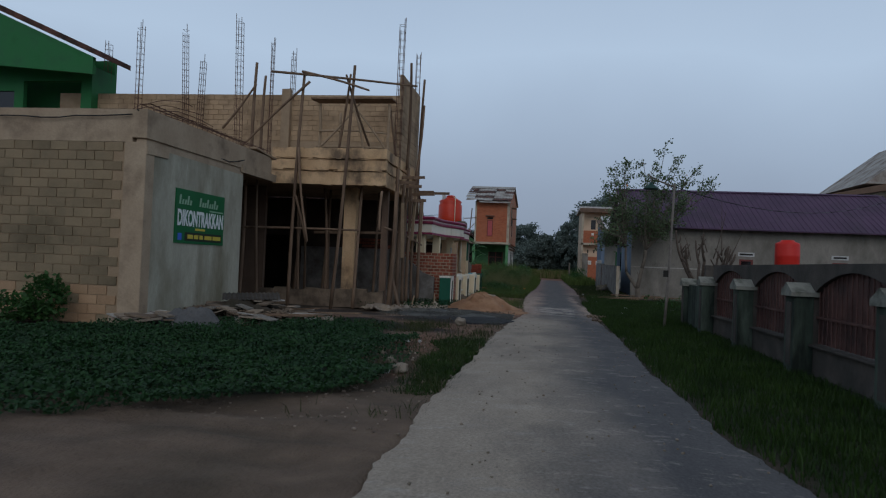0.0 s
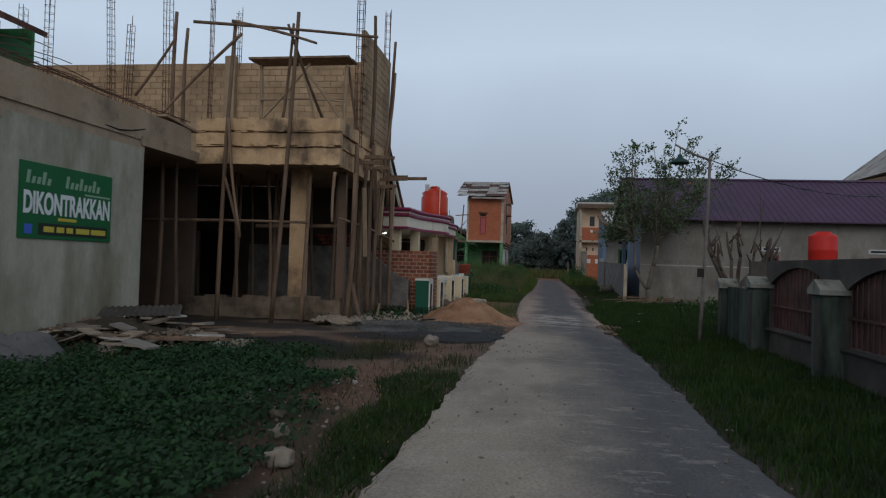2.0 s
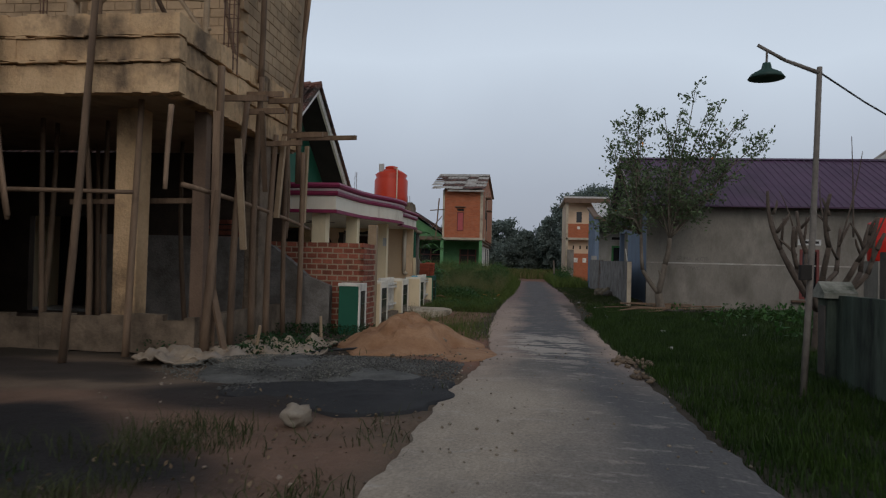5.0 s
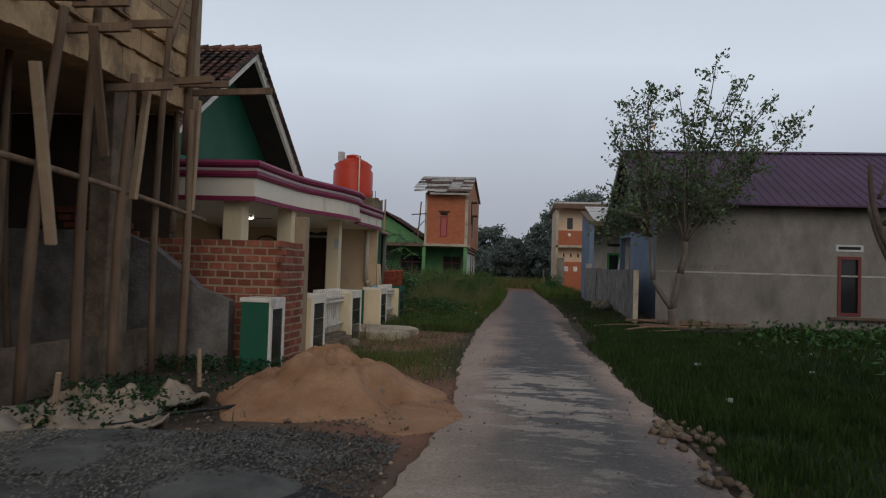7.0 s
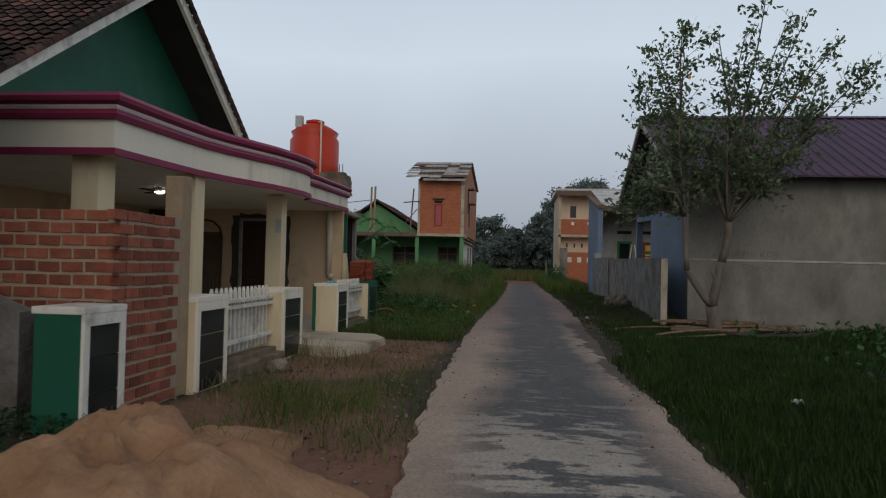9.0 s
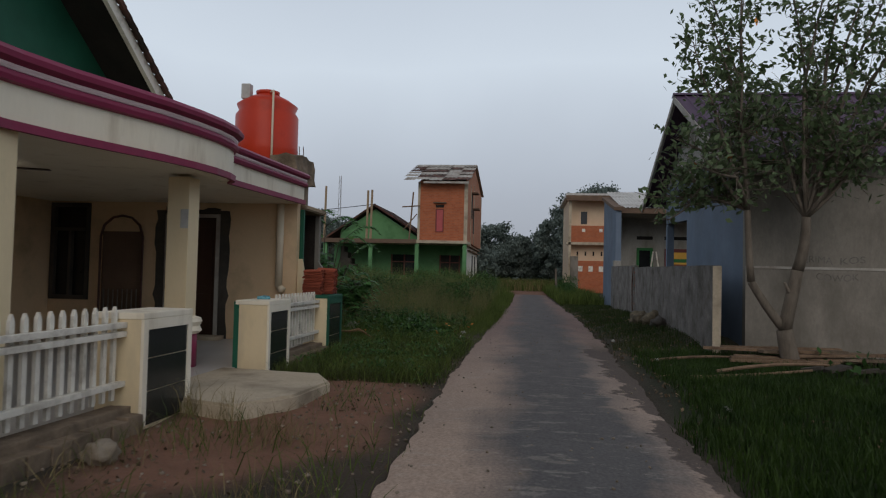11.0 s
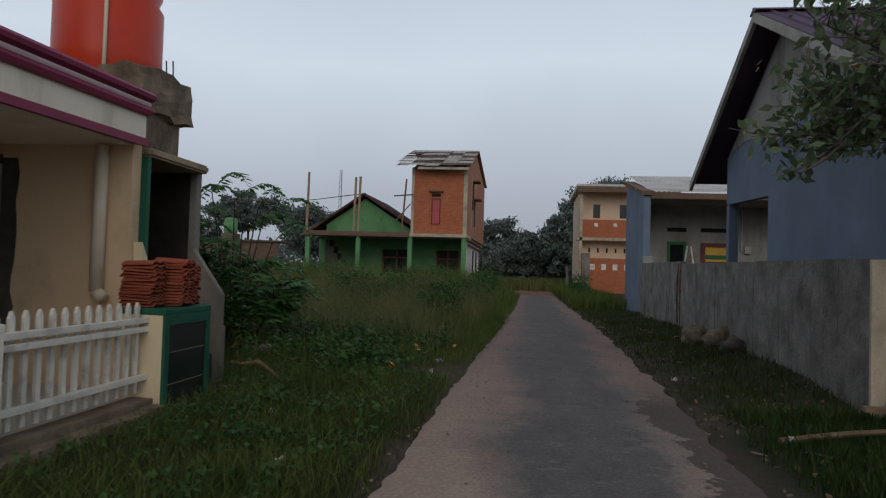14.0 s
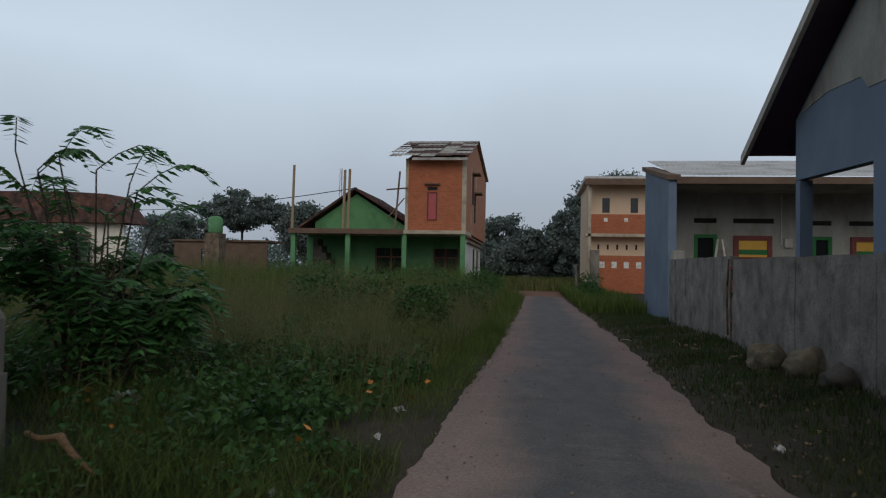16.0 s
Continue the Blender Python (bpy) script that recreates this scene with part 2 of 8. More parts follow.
M_ground = mat("soil_and_dust", (0.048, 0.036, 0.026), (0.095, 0.07, 0.05), 0.9, 0.95, 0.5, 22, stain=(0.035, 0.034, 0.02), stain_scale=0.5)
M_concrete = mat("raw_concrete", (0.34, 0.25, 0.165), (0.45, 0.345, 0.235), 1.3, 0.92, 0.5, 26, stain=(0.19, 0.14, 0.095), stain_scale=1.4, stain_at=0.62)
M_form = mat("board_marked_concrete", (0.50, 0.32, 0.17), (0.70, 0.475, 0.27), 1.6, 0.93, 0.9, 26, stain=(0.16, 0.11, 0.07), stain_scale=1.3, stain_at=0.58, streak=0.8, soft=0.09)
M_plaster = mat("grey_render", (0.33, 0.31, 0.235), (0.47, 0.44, 0.345), 1.3, 0.9, 0.35, 26, stain=(0.21, 0.185, 0.12), stain_scale=0.9, stain_at=0.55, streak=0.4)
M_greywall = mat("weathered_cement_render", (0.205, 0.185, 0.155), (0.29, 0.26, 0.22), 0.7, 0.92, 0.3, 24, stain=(0.135, 0.12, 0.098), stain_scale=0.9, stain_at=0.56, streak=0.5)
M_block = mat("concrete_block", (0.37, 0.25, 0.145), (0.49, 0.345, 0.21), 0.8, 0.93, 0.5, 40, rnd=0.1, stain=(0.24, 0.165, 0.10), stain_scale=1.1, stain_at=0.58)
M_block_old = mat("weathered_block", (0.23, 0.17, 0.10), (0.33, 0.25, 0.155), 0.9, 0.93, 0.6, 40, rnd=0.14, stain=(0.16, 0.125, 0.075), stain_scale=0.9, stain_at=0.56)
M_block_red = mat("reddish_block", (0.36, 0.22, 0.12), (0.44, 0.29, 0.17), 1.0, 0.93, 0.5, 40, rnd=0.16)
M_mortar = mat("mortar", (0.29, 0.205, 0.125), (0.38, 0.275, 0.175), 3.0, 0.95, 0.4, 40)
M_timber = mat("weathered_timber", (0.125, 0.08, 0.052), (0.25, 0.165, 0.105), 6.0, 0.85, 0.4, 60, streak=0.15, rnd=0.25)
M_board = mat("pale_board", (0.30, 0.21, 0.13), (0.38, 0.28, 0.18), 5.0, 0.85, 0.3, 50)
M_rebar = mat("rusty_rebar", (0.10, 0.06, 0.045), (0.17, 0.09, 0.06), 8.0, 0.75, 0.2, 80, metal=0.3)
M_brown = mat("brown_plaster", (0.13, 0.085, 0.06), (0.19, 0.125, 0.085), 1.4, 0.92, 0.3, 30)
M_green = mat("green_paint", (0.025, 0.14, 0.04), (0.036, 0.19, 0.055), 1.2, 0.7, 0.1, 30, stain=(0.03, 0.13, 0.045), stain_scale=1.2)
M_deepgreen = mat("deep_green_paint", (0.01, 0.085, 0.05), (0.016, 0.115, 0.068), 1.4, 0.6, 0.1, 30)
M_lime = mat("light_green_paint", (0.10, 0.245, 0.10), (0.13, 0.30, 0.13), 1.0, 0.75, 0.1, 30, stain=(0.06, 0.16, 0.06), stain_scale=0.9, stain_at=0.62)
M_cream = mat("cream_paint", (0.72, 0.58, 0.36), (0.80, 0.66, 0.44), 0.9, 0.65, 0.08, 30, stain=(0.5, 0.42, 0.28), stain_scale=1.4, stain_at=0.68, streak=0.4)
M_cream_white = mat("off_white_paint", (0.80, 0.72, 0.57), (0.87, 0.80, 0.66), 0.9, 0.65, 0.08, 30, stain=(0.55, 0.46, 0.33), stain_scale=2.4, stain_at=0.68, streak=0.2)
M_ochre = mat("ochre_wall_paint", (0.72, 0.51, 0.31), (0.80, 0.59, 0.375), 0.8, 0.75, 0.1, 30, stain=(0.42, 0.30, 0.16), stain_scale=0.8, stain_at=0.64)
M_maroon = mat("maroon_paint", (0.22, 0.022, 0.065), (0.28, 0.034, 0.085), 1.5, 0.5, 0.06, 30, stain=(0.16, 0.03, 0.06), stain_scale=2.0, stain_at=0.66)
M_pinkroll = mat("pink_white_paint", (0.66, 0.50, 0.50), (0.74, 0.60, 0.58), 1.5, 0.55, 0.06, 30)
M_white = mat("white_gloss_paint", (0.74, 0.70, 0.61), (0.82, 0.78, 0.69), 2.0, 0.45, 0.05, 30, stain=(0.40, 0.36, 0.30), stain_scale=4.0, stain_at=0.6)
M_blacktile = mat("black_glazed_tile", (0.012, 0.016, 0.016), (0.025, 0.03, 0.03), 3.0, 0.22, 0.03, 30, spec=0.5)
# near-black: shade inside openings put into colour, also used for plain dark parts
M_void = mat("opening_gloom_and_black", (0.018, 0.016, 0.014), (0.03, 0.026, 0.022), 2.0, 0.9, 0.1)
M_door = mat("dark_brown_door", (0.045, 0.022, 0.014), (0.065, 0.032, 0.02), 4.0, 0.5, 0.1, 40, streak=0.2)
M_brick = mat("red_brick", (0.20, 0.058, 0.036), (0.33, 0.11, 0.066), 5.0, 0.92, 0.5, 45, rnd=0.3, stain=(0.16, 0.075, 0.05), stain_scale=3.0, stain_at=0.66)
M_brick_mortar = mat("brick_mortar", (0.34, 0.26, 0.18), (0.42, 0.33, 0.23), 3.0, 0.95, 0.4, 40)
M_farbrick = brick_mat("far_red_brick", (0.36, 0.095, 0.04), (0.50, 0.15, 0.065), (0.32, 0.18, 0.12), 0.24, 0.11)
M_farbrick_side = brick_mat("far_rough_brick", (0.38, 0.14, 0.07), (0.48, 0.20, 0.11), (0.36, 0.24, 0.17), 0.24, 0.11)
M_tank = mat("orange_red_plastic", (0.50, 0.035, 0.012), (0.58, 0.05, 0.018), 1.0, 0.42, 0.03, 20, stain=(0.40, 0.03, 0.012), stain_scale=2.0, stain_at=0.66)
M_tank2 = mat("red_plastic", (0.55, 0.02, 0.012), (0.62, 0.03, 0.018), 1.0, 0.45, 0.03, 20)
M_pvc = mat("pvc_pipe", (0.62, 0.52, 0.38), (0.70, 0.60, 0.45), 2.0, 0.4, 0.03)
M_rooftile = mat("old_clay_tile", (0.10, 0.05, 0.042), (0.19, 0.085, 0.06), 2.0, 0.9, 0.3, 30, isl=0.55, stain=(0.03, 0.028, 0.022), stain_scale=1.6, stain_at=0.52)
M_newtile = mat("red_clay_tile", (0.25, 0.055, 0.03), (0.34, 0.085, 0.045), 3.0, 0.85, 0.25, 40, rnd=0.2)
M_purple = mat("purple_metal_roof", (0.070, 0.036, 0.070), (0.105, 0.055, 0.10), 0.6, 0.55, 0.05, 12, stain=(0.055, 0.035, 0.05), stain_scale=0.5, stain_at=0.62)
M_blue = mat("blue_grey_paint", (0.12, 0.16, 0.215), (0.17, 0.215, 0.28), 0.7, 0.8, 0.12, 24, stain=(0.12, 0.15, 0.19), stain_scale=0.6, stain_at=0.6)
M_sheet = mat("grey_fibre_sheet", (0.36, 0.33, 0.29), (0.50, 0.47, 0.42), 1.2, 0.9, 0.2, 20, stain=(0.18, 0.13, 0.10), stain_scale=0.9, stain_at=0.58)
M_palesheet = mat("pale_roof_sheet", (0.50, 0.48, 0.45), (0.62, 0.60, 0.57), 1.0, 0.8, 0.15, 20, stain=(0.30, 0.27, 0.23), stain_scale=0.8, stain_at=0.62)
M_rust = mat("brown_painted_steel", (0.105, 0.05, 0.042), (0.165, 0.085, 0.068), 2.5, 0.6, 0.1, 30, stain=(0.05, 0.03, 0.027), stain_scale=2.0)
M_postgreen = mat("faded_green_concrete", (0.055, 0.082, 0.06), (0.115, 0.14, 0.105), 2.4, 0.9, 0.4, 30, stain=(0.018, 0.024, 0.018), stain_scale=2.2, stain_at=0.5, streak=0.25)
M_capgrey = mat("mossy_cement_cap", (0.24, 0.24, 0.20), (0.33, 0.32, 0.27), 3.0, 0.9, 0.3, 30, stain=(0.07, 0.075, 0.055), stain_scale=3.0)
M_oldwall = mat("mossy_old_concrete", (0.065, 0.055, 0.045), (0.125, 0.105, 0.088), 1.4, 0.93, 0.5, 26, stain=(0.055, 0.05, 0.042), stain_scale=1.2, stain_at=0.52)
M_sand = mat("orange_sand", (0.26, 0.13, 0.066), (0.42, 0.245, 0.14), 2.2, 0.97, 1.0, 30, stain=(0.23, 0.115, 0.055), stain_scale=1.5, stain_at=0.64)
M_wet = mat("dark_wet_grit", (0.014, 0.014, 0.015), (0.034, 0.033, 0.033), 2.0, 0.85, 0.5, 40)
M_deadleaf = mat("dead_leaves", (0.07, 0.046, 0.027), (0.17, 0.12, 0.075), 3.0, 0.85, 0.1, 30, isl=0.6)
M_oldbeam = mat("brown_rough_concrete", (0.15, 0.11, 0.075), (0.27, 0.20, 0.14), 2.5, 0.95, 0.9, 18, stain=(0.09, 0.068, 0.048), stain_scale=2.2, stain_at=0.56)
M_packet = mat("light_blue_plastic", (0.10, 0.34, 0.42), (0.2, 0.45, 0.52), 9.0, 0.4, 0.1, 30)
M_greysand = mat("grey_cement_sand", (0.08, 0.078, 0.075), (0.125, 0.12, 0.115), 2.0, 0.95, 0.4, 30)
M_greychip = mat("grey_chippings", (0.10, 0.098, 0.085), (0.19, 0.185, 0.16), 4.0, 0.95, 0.4, 30, isl=0.45)
M_gravel = mat("grey_gravel", (0.055, 0.055, 0.05), (0.125, 0.122, 0.112), 3.0, 0.9, 0.3, 30, isl=0.5)
M_stone = mat("pale_rubble", (0.17, 0.14, 0.105), (0.28, 0.24, 0.19), 4.0, 0.92, 0.5, 30, isl=0.3, stain=(0.22, 0.17, 0.12), stain_scale=3.0)
M_litter = mat("white_litter", (0.40, 0.39, 0.37), (0.58, 0.57, 0.54), 5.0, 0.6, 0.1, 30)
M_sack = mat("old_cement_sacks", (0.20, 0.15, 0.10), (0.38, 0.30, 0.215), 3.0, 0.8, 0.4, 20, stain=(0.26, 0.22, 0.18), stain_scale=2.0)
M_bark = mat("grey_bark", (0.105, 0.085, 0.065), (0.20, 0.165, 0.13), 5.0, 0.95, 0.6, 30, streak=0.3)
M_newbark = mat("torn_bark", (0.13, 0.075, 0.04), (0.30, 0.18, 0.09), 6.0, 0.9, 0.5, 30)
M_darkbark = mat("dark_bark", (0.06, 0.045, 0.035), (0.10, 0.075, 0.058), 5.0, 0.95, 0.6, 30)
M_signgreen = mat("green_banner", (0.006, 0.11, 0.03), (0.01, 0.135, 0.04), 1.0, 0.5, 0.02)
M_signwhite = mat("white_lettering", (0.72, 0.74, 0.72), (0.78, 0.80, 0.78), 1.0, 0.5, 0.0)
M_signpale = mat("pale_lettering", (0.22, 0.36, 0.24), (0.30, 0.44, 0.30), 1.0, 0.5, 0.0)
M_signyellow = mat("yellow_lettering", (0.55, 0.45, 0.05), (0.62, 0.5, 0.07), 1.0, 0.5, 0.0)
M_signblack = mat("black_print", (0.012, 0.02, 0.012), (0.02, 0.03, 0.02), 1.0, 0.5, 0.0)
M_bluedot = mat("blue_print", (0.05, 0.12, 0.5), (0.06, 0.15, 0.6), 1.0, 0.5, 0.0)
M_cable = mat("black_cable", (0.012, 0.012, 0.012), (0.02, 0.02, 0.02), 3.0, 0.5, 0.0)
M_lampgreen = mat("green_enamel", (0.02, 0.05, 0.04), (0.03, 0.07, 0.055), 3.0, 0.5, 0.05)
M_polegrey = mat("weathered_steel_pole", (0.13, 0.11, 0.095), (0.21, 0.185, 0.155), 6.0, 0.7, 0.15, 30)
M_glass = mat("dark_window_glass", (0.012, 0.013, 0.014), (0.02, 0.022, 0.024), 1.0, 0.08, 0.0, spec=0.5)
M_redframe = mat("dark_red_paint", (0.14, 0.035, 0.03), (0.19, 0.05, 0.042), 3.0, 0.6, 0.05)
M_pinkframe = mat("pink_red_paint", (0.42, 0.085, 0.085), (0.50, 0.11, 0.11), 3.0, 0.65, 0.05)
M_yellow = mat("yellow_paint", (0.62, 0.34, 0.05), (0.70, 0.40, 0.07), 3.0, 0.6, 0.05)
M_tilefloor = mat("pale_floor_tile", (0.42, 0.40, 0.37), (0.50, 0.48, 0.45), 1.0, 0.35, 0.03, spec=0.4)
M_slab = mat("sandy_cement_slab", (0.48, 0.40, 0.29), (0.60, 0.51, 0.385), 1.2, 0.93, 0.35, 24, stain=(0.26, 0.21, 0.15), stain_scale=1.2)
M_peach = mat("peach_paint", (0.58, 0.43, 0.29), (0.66, 0.50, 0.35), 0.8, 0.8, 0.1, 20)
M_bulb = glow_mat("lit_lamp", (1.0, 0.97, 0.9), 4.0)

L_grass = leaf_mat("grass_blades", (0.060, 0.098, 0.022), (0.13, 0.165, 0.046), 0.6, 0.3)
L_lawn = leaf_mat("low_green_grass", (0.009, 0.027, 0.003), (0.038, 0.072, 0.011), 0.6, 0.15)
L_verge = leaf_mat("dull_verge_grass", (0.030, 0.043, 0.012), (0.062, 0.070, 0.024), 0.6, 0.2)
L_dry = leaf_mat("dry_grass_blades", (0.16, 0.125, 0.055), (0.22, 0.17, 0.08))
L_weed = leaf_mat("weed_leaves", (0.026, 0.078, 0.018), (0.06, 0.125, 0.032), 0.55, 0.3)
L_creeper = leaf_mat("creeper_leaves", (0.010, 0.034, 0.009), (0.024, 0.064, 0.018), 0.6, 0.15)
L_tree = leaf_mat("tree_leaves", (0.09, 0.135, 0.06), (0.15, 0.20, 0.10), 0.5, 0.4)
L_acacia = leaf_mat("feathery_leaves", (0.055, 0.16, 0.045), (0.105, 0.235, 0.07), 0.5, 0.4)
L_wisp = leaf_mat("seeding_grass", (0.115, 0.125, 0.045), (0.20, 0.195, 0.085), 0.7, 0.35)
# distance haze is put into this pale blue-grey leaf colour
L_far = leaf_mat("hazed_far_leaves", (0.15, 0.185, 0.162), (0.2, 0.24, 0.21), 0.7, 0.35)
L_orange = leaf_mat("withered_orange_leaves", (0.5, 0.16, 0.03), (0.6, 0.24, 0.05))
M_fencewall = mat("dark_damp_render", (0.15, 0.137, 0.122), (0.26, 0.238, 0.215), 2.4, 0.93, 1.0, 20, stain=(0.10, 0.088, 0.072), stain_scale=2.2, stain_at=0.58)
M_rock = mat("mottled_boulder", (0.10, 0.08, 0.055), (0.23, 0.185, 0.125), 6.0, 0.95, 0.8, 24, stain=(0.08, 0.07, 0.05), stain_scale=4.0)
M_pebble = mat("earthy_pebbles", (0.17, 0.13, 0.10), (0.30, 0.24, 0.185), 4.0, 0.95, 0.4, 30, isl=0.45)
M_stub = mat("brown_pruned_bark", (0.07, 0.052, 0.04), (0.13, 0.10, 0.078), 6.0, 0.95, 0.6, 30)
# the gloom of unlit inner faces is put into this dark base colour
M_inner = mat("unlit_inner_plaster", (0.055, 0.04, 0.03), (0.095, 0.068, 0.05), 1.5, 0.95, 0.3, 24)
# shade inside the hood's niche, put into the plaster colour
M_niche_gloom = mat("niche_gloom_plaster", (0.022, 0.017, 0.014), (0.05, 0.037, 0.029), 2.5, 0.95, 0.4, 24)
M_palegrey = mat("pale_grey_render", (0.31, 0.295, 0.265), (0.41, 0.39, 0.35), 0.9, 0.92, 0.35, 24, stain=(0.17, 0.155, 0.125), stain_scale=0.9, streak=0.4)
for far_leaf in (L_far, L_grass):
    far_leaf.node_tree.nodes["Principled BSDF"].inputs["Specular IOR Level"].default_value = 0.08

# ---- ground and road ----
ROAD_L, ROAD_R = -1.0, 1.72


def edge_l(y):
    base = np.interp(y, (0, 5, 8, 13, 19, 21, 23, 27, 34, 40, 46, 58, 75), (-1.2, -1.18, -1.2, -1.08, -0.95, -0.7, -0.62, -0.86, -0.94, -0.88, -0.72, -0.62, -0.6))
    return float(base) + 0.07 * noise.noise((y * 0.75, 3.1, 0)) + 0.05 * noise.noise((y * 2.6, 7.7, 0)) + 0.035 * noise.noise((y * 7.0, 1.7, 0))


def edge_r(y):
    base = np.interp(y, (0, 5, 7, 9, 15, 20, 31, 35, 39, 50, 66, 80), (1.95, 1.9, 1.68, 1.6, 1.6, 1.5, 1.5, 1.62, 1.78, 1.85, 1.75, 1.7))
    return float(base) + 0.09 * noise.noise((y * 0.6, 11.3, 0)) + 0.06 * noise.noise((y * 2.3, 17.7, 0)) + 0.04 * noise.noise((y * 7.0, 5.7, 0))


def ground_z(x, y):
    """Height of the bare ground."""
    near = max(0.0, 1 - max(0.0, abs(x) - 30) / 40) * max(0.0, 1 - max(0.0, abs(y - 35) - 60) / 60)
    z = 0.05 * noise.noise((x * 0.35, y * 0.35, 0.0)) + 0.03 * noise.noise((x * 1.3, y * 1.3, 4.0)) + (0.022 * noise.noise((x * 2.6, y * 3.4, 2.0)) if near == 1.0 else 0.0)
    z *= near
    d = max(edge_l(y) - x, x - edge_r(y), 0.0) if -4 < y < 78 else 0.5
    if -13 < x < -1 and -3 < y < 8.5:
        fur = 1 - abs(noise.noise((x * 0.45 + y * 0.25, y * 1.5 - x * 0.2, 3.0))) * 2.2
        z += (0.075 * fur - 0.045) * max(0.0, min(1.0, (8.2 - y) / 1.2))
    z = z * min(1.0, d / 0.8) - 0.01
    if 37 < y < 56 and x > 2.0:
        z += 0.24 * min(1.0, (x - 2.0) / 1.5) * min(1.0, (y - 37) / 2.5) * min(1.0, (56 - y) / 2) * max(0.0, 1 - max(0.0, x - 4.2) / 2)
    if d < 0.02 and -4 < y < 78:
        z = -0.06
    return z


def grid_axis(lo, hi, step, far):
    core = list(np.arange(lo, hi + 1e-6, step))
    out = []
    d = step
    a = hi
    while a < far:
        d *= 1.45
        a += d
        out.append(a)
    low = []
    d, a = step, lo
    while a > -far:
        d *= 1.45
        a -= d
        low.append(a)
    return low[::-1] + core + out


gx, gy = grid_axis(-13, 10, 0.14, 2500), grid_axis(-3, 58, 0.16, 2500)
gverts = np.array([(x, y, ground_z(x, y)) for y in gy for x in gx])
nx, ny = len(gx), len(gy)
ii = (np.arange(ny - 1)[:, None] * nx + np.arange(nx - 1)[None, :]).ravel()
gfaces = np.stack([ii, ii + 1, ii + nx + 1, ii + nx], axis=1)
ground_me = fast_mesh("ground", gverts, gfaces, M_ground)
ground_me.shade_smooth()


def blot(x, y, cx, cy, rx, ry):
    """1 inside an uneven oval, falling to 0 at its rim."""
    d = math.hypot((x - cx) / rx, (y - cy) / ry) + 0.35 * noise.noise((x * 0.8, y * 0.8, cx))
    return max(0.0, min(1.0, (1.15 - d) / 0.3))


def ground_kinds(x, y):
    dust = max(0.35 + 0.5 * min(1.0, max(0.0, 0.5 + noise.noise((x * 1.1, y * 2.2, 6)) + 0.5 * noise.noise((x * 3.5, y * 6.0, 6)))) if y < max(7.2, 5.9 + 0.95 * max(0.0, x + 4.5)) + 0.3 * noise.noise((x * 0.9, y * 0.9, 2)) and x < 0 and x > -11 else 0.0, blot(x, y, -3.2, 17.5, 3.5, 4.5) * 0.6, blot(x, y, -1.9, 14.5, 0.9, 2.6) * 0.45, blot(x, y, -5, 19.2, 4, 1.6) * 0.8)
    red = max(blot(x, y, -2.3, 11.4, 0.6, 3.4) * 0.65, blot(x, y, -4.6, 17.4, 3.0, 0.9) * 0.45, blot(x, y, -2.0, 15.8, 0.9, 1.3) * 0.45, blot(x, y, -2.3, 31.0, 1.1, 3.2), blot(x, y, -2.2, 25.8, 1.1, 2.2) * 0.9, blot(x, y, -1.2, 23.2, 1.0, 2.4), blot(x, y, 0.8, 86, 5, 8))
    # where dense grass and creepers shade the soil, painted through the Blue channel
    turf_shade = max(0.0, min(1.0, (x - edge_r(y) - 0.05) * 4)) * (1.0 if y < 36.5 else 0.45)
    turf_shade = max(turf_shade, blot(x, y, -6.2, 9.8, 4.4, 2.9) * (1.0 if y > 5.6 + 0.95 * max(0.0, x + 4.5) else 0.0), 0.8 * blot(x, y, -7, 44, 5.2, 7.5))
    return dust, red, turf_shade


def ground_damp(x, y):
    """Black mud and seepage on the building site."""
    return max(blot(x, y, -5.0, 15.9, 2.6, 1.5), blot(x, y, -6.4, 19.5, 1.9, 0.9) * 0.8, blot(x, y, -2.4, 18.4, 1.6, 1.0) * 0.9)


kinds = np.array([(*ground_kinds(v[0], v[1]), 1.0 - ground_damp(v[0], v[1])) if abs(v[0]) < 40 and -10 < v[1] < 110 else (0, 0, 1, 1) for v in gverts], dtype=np.float32)
attr = ground_me.attributes.new("soil", "FLOAT_COLOR", "POINT")
attr.data.foreach_set("color", kinds.ravel())
n_, l_ = M_ground.node_tree.nodes, M_ground.node_tree.links
b_ = n_["Principled BSDF"]
base_ = b_.inputs["Base Color"].links[0].from_socket
at_ = n_.new("ShaderNodeAttribute")
at_.attribute_name = "soil"
sp_ = n_.new("ShaderNodeSeparateColor")
l_.new(at_.outputs["Color"], sp_.inputs[0])
ns_ = n_.new("ShaderNodeTexNoise")
ns_.inputs["Scale"].default_value = 2.6
ns_.inputs["Detail"].default_value = 9
ns_.inputs["Roughness"].default_value = 0.68
gg_ = n_.new("ShaderNodeNewGeometry")
l_.new(gg_.outputs["Position"], ns_.inputs["Vector"])
# Blue is the near-black green that stands for shade between the blades
cols_ = {"Red": ((0.085, 0.055, 0.035), (0.33, 0.235, 0.165)), "Green": ((0.12, 0.06, 0.038), (0.34, 0.175, 0.115)), "Blue": ((0.012, 0.016, 0.006), (0.035, 0.04, 0.016))}
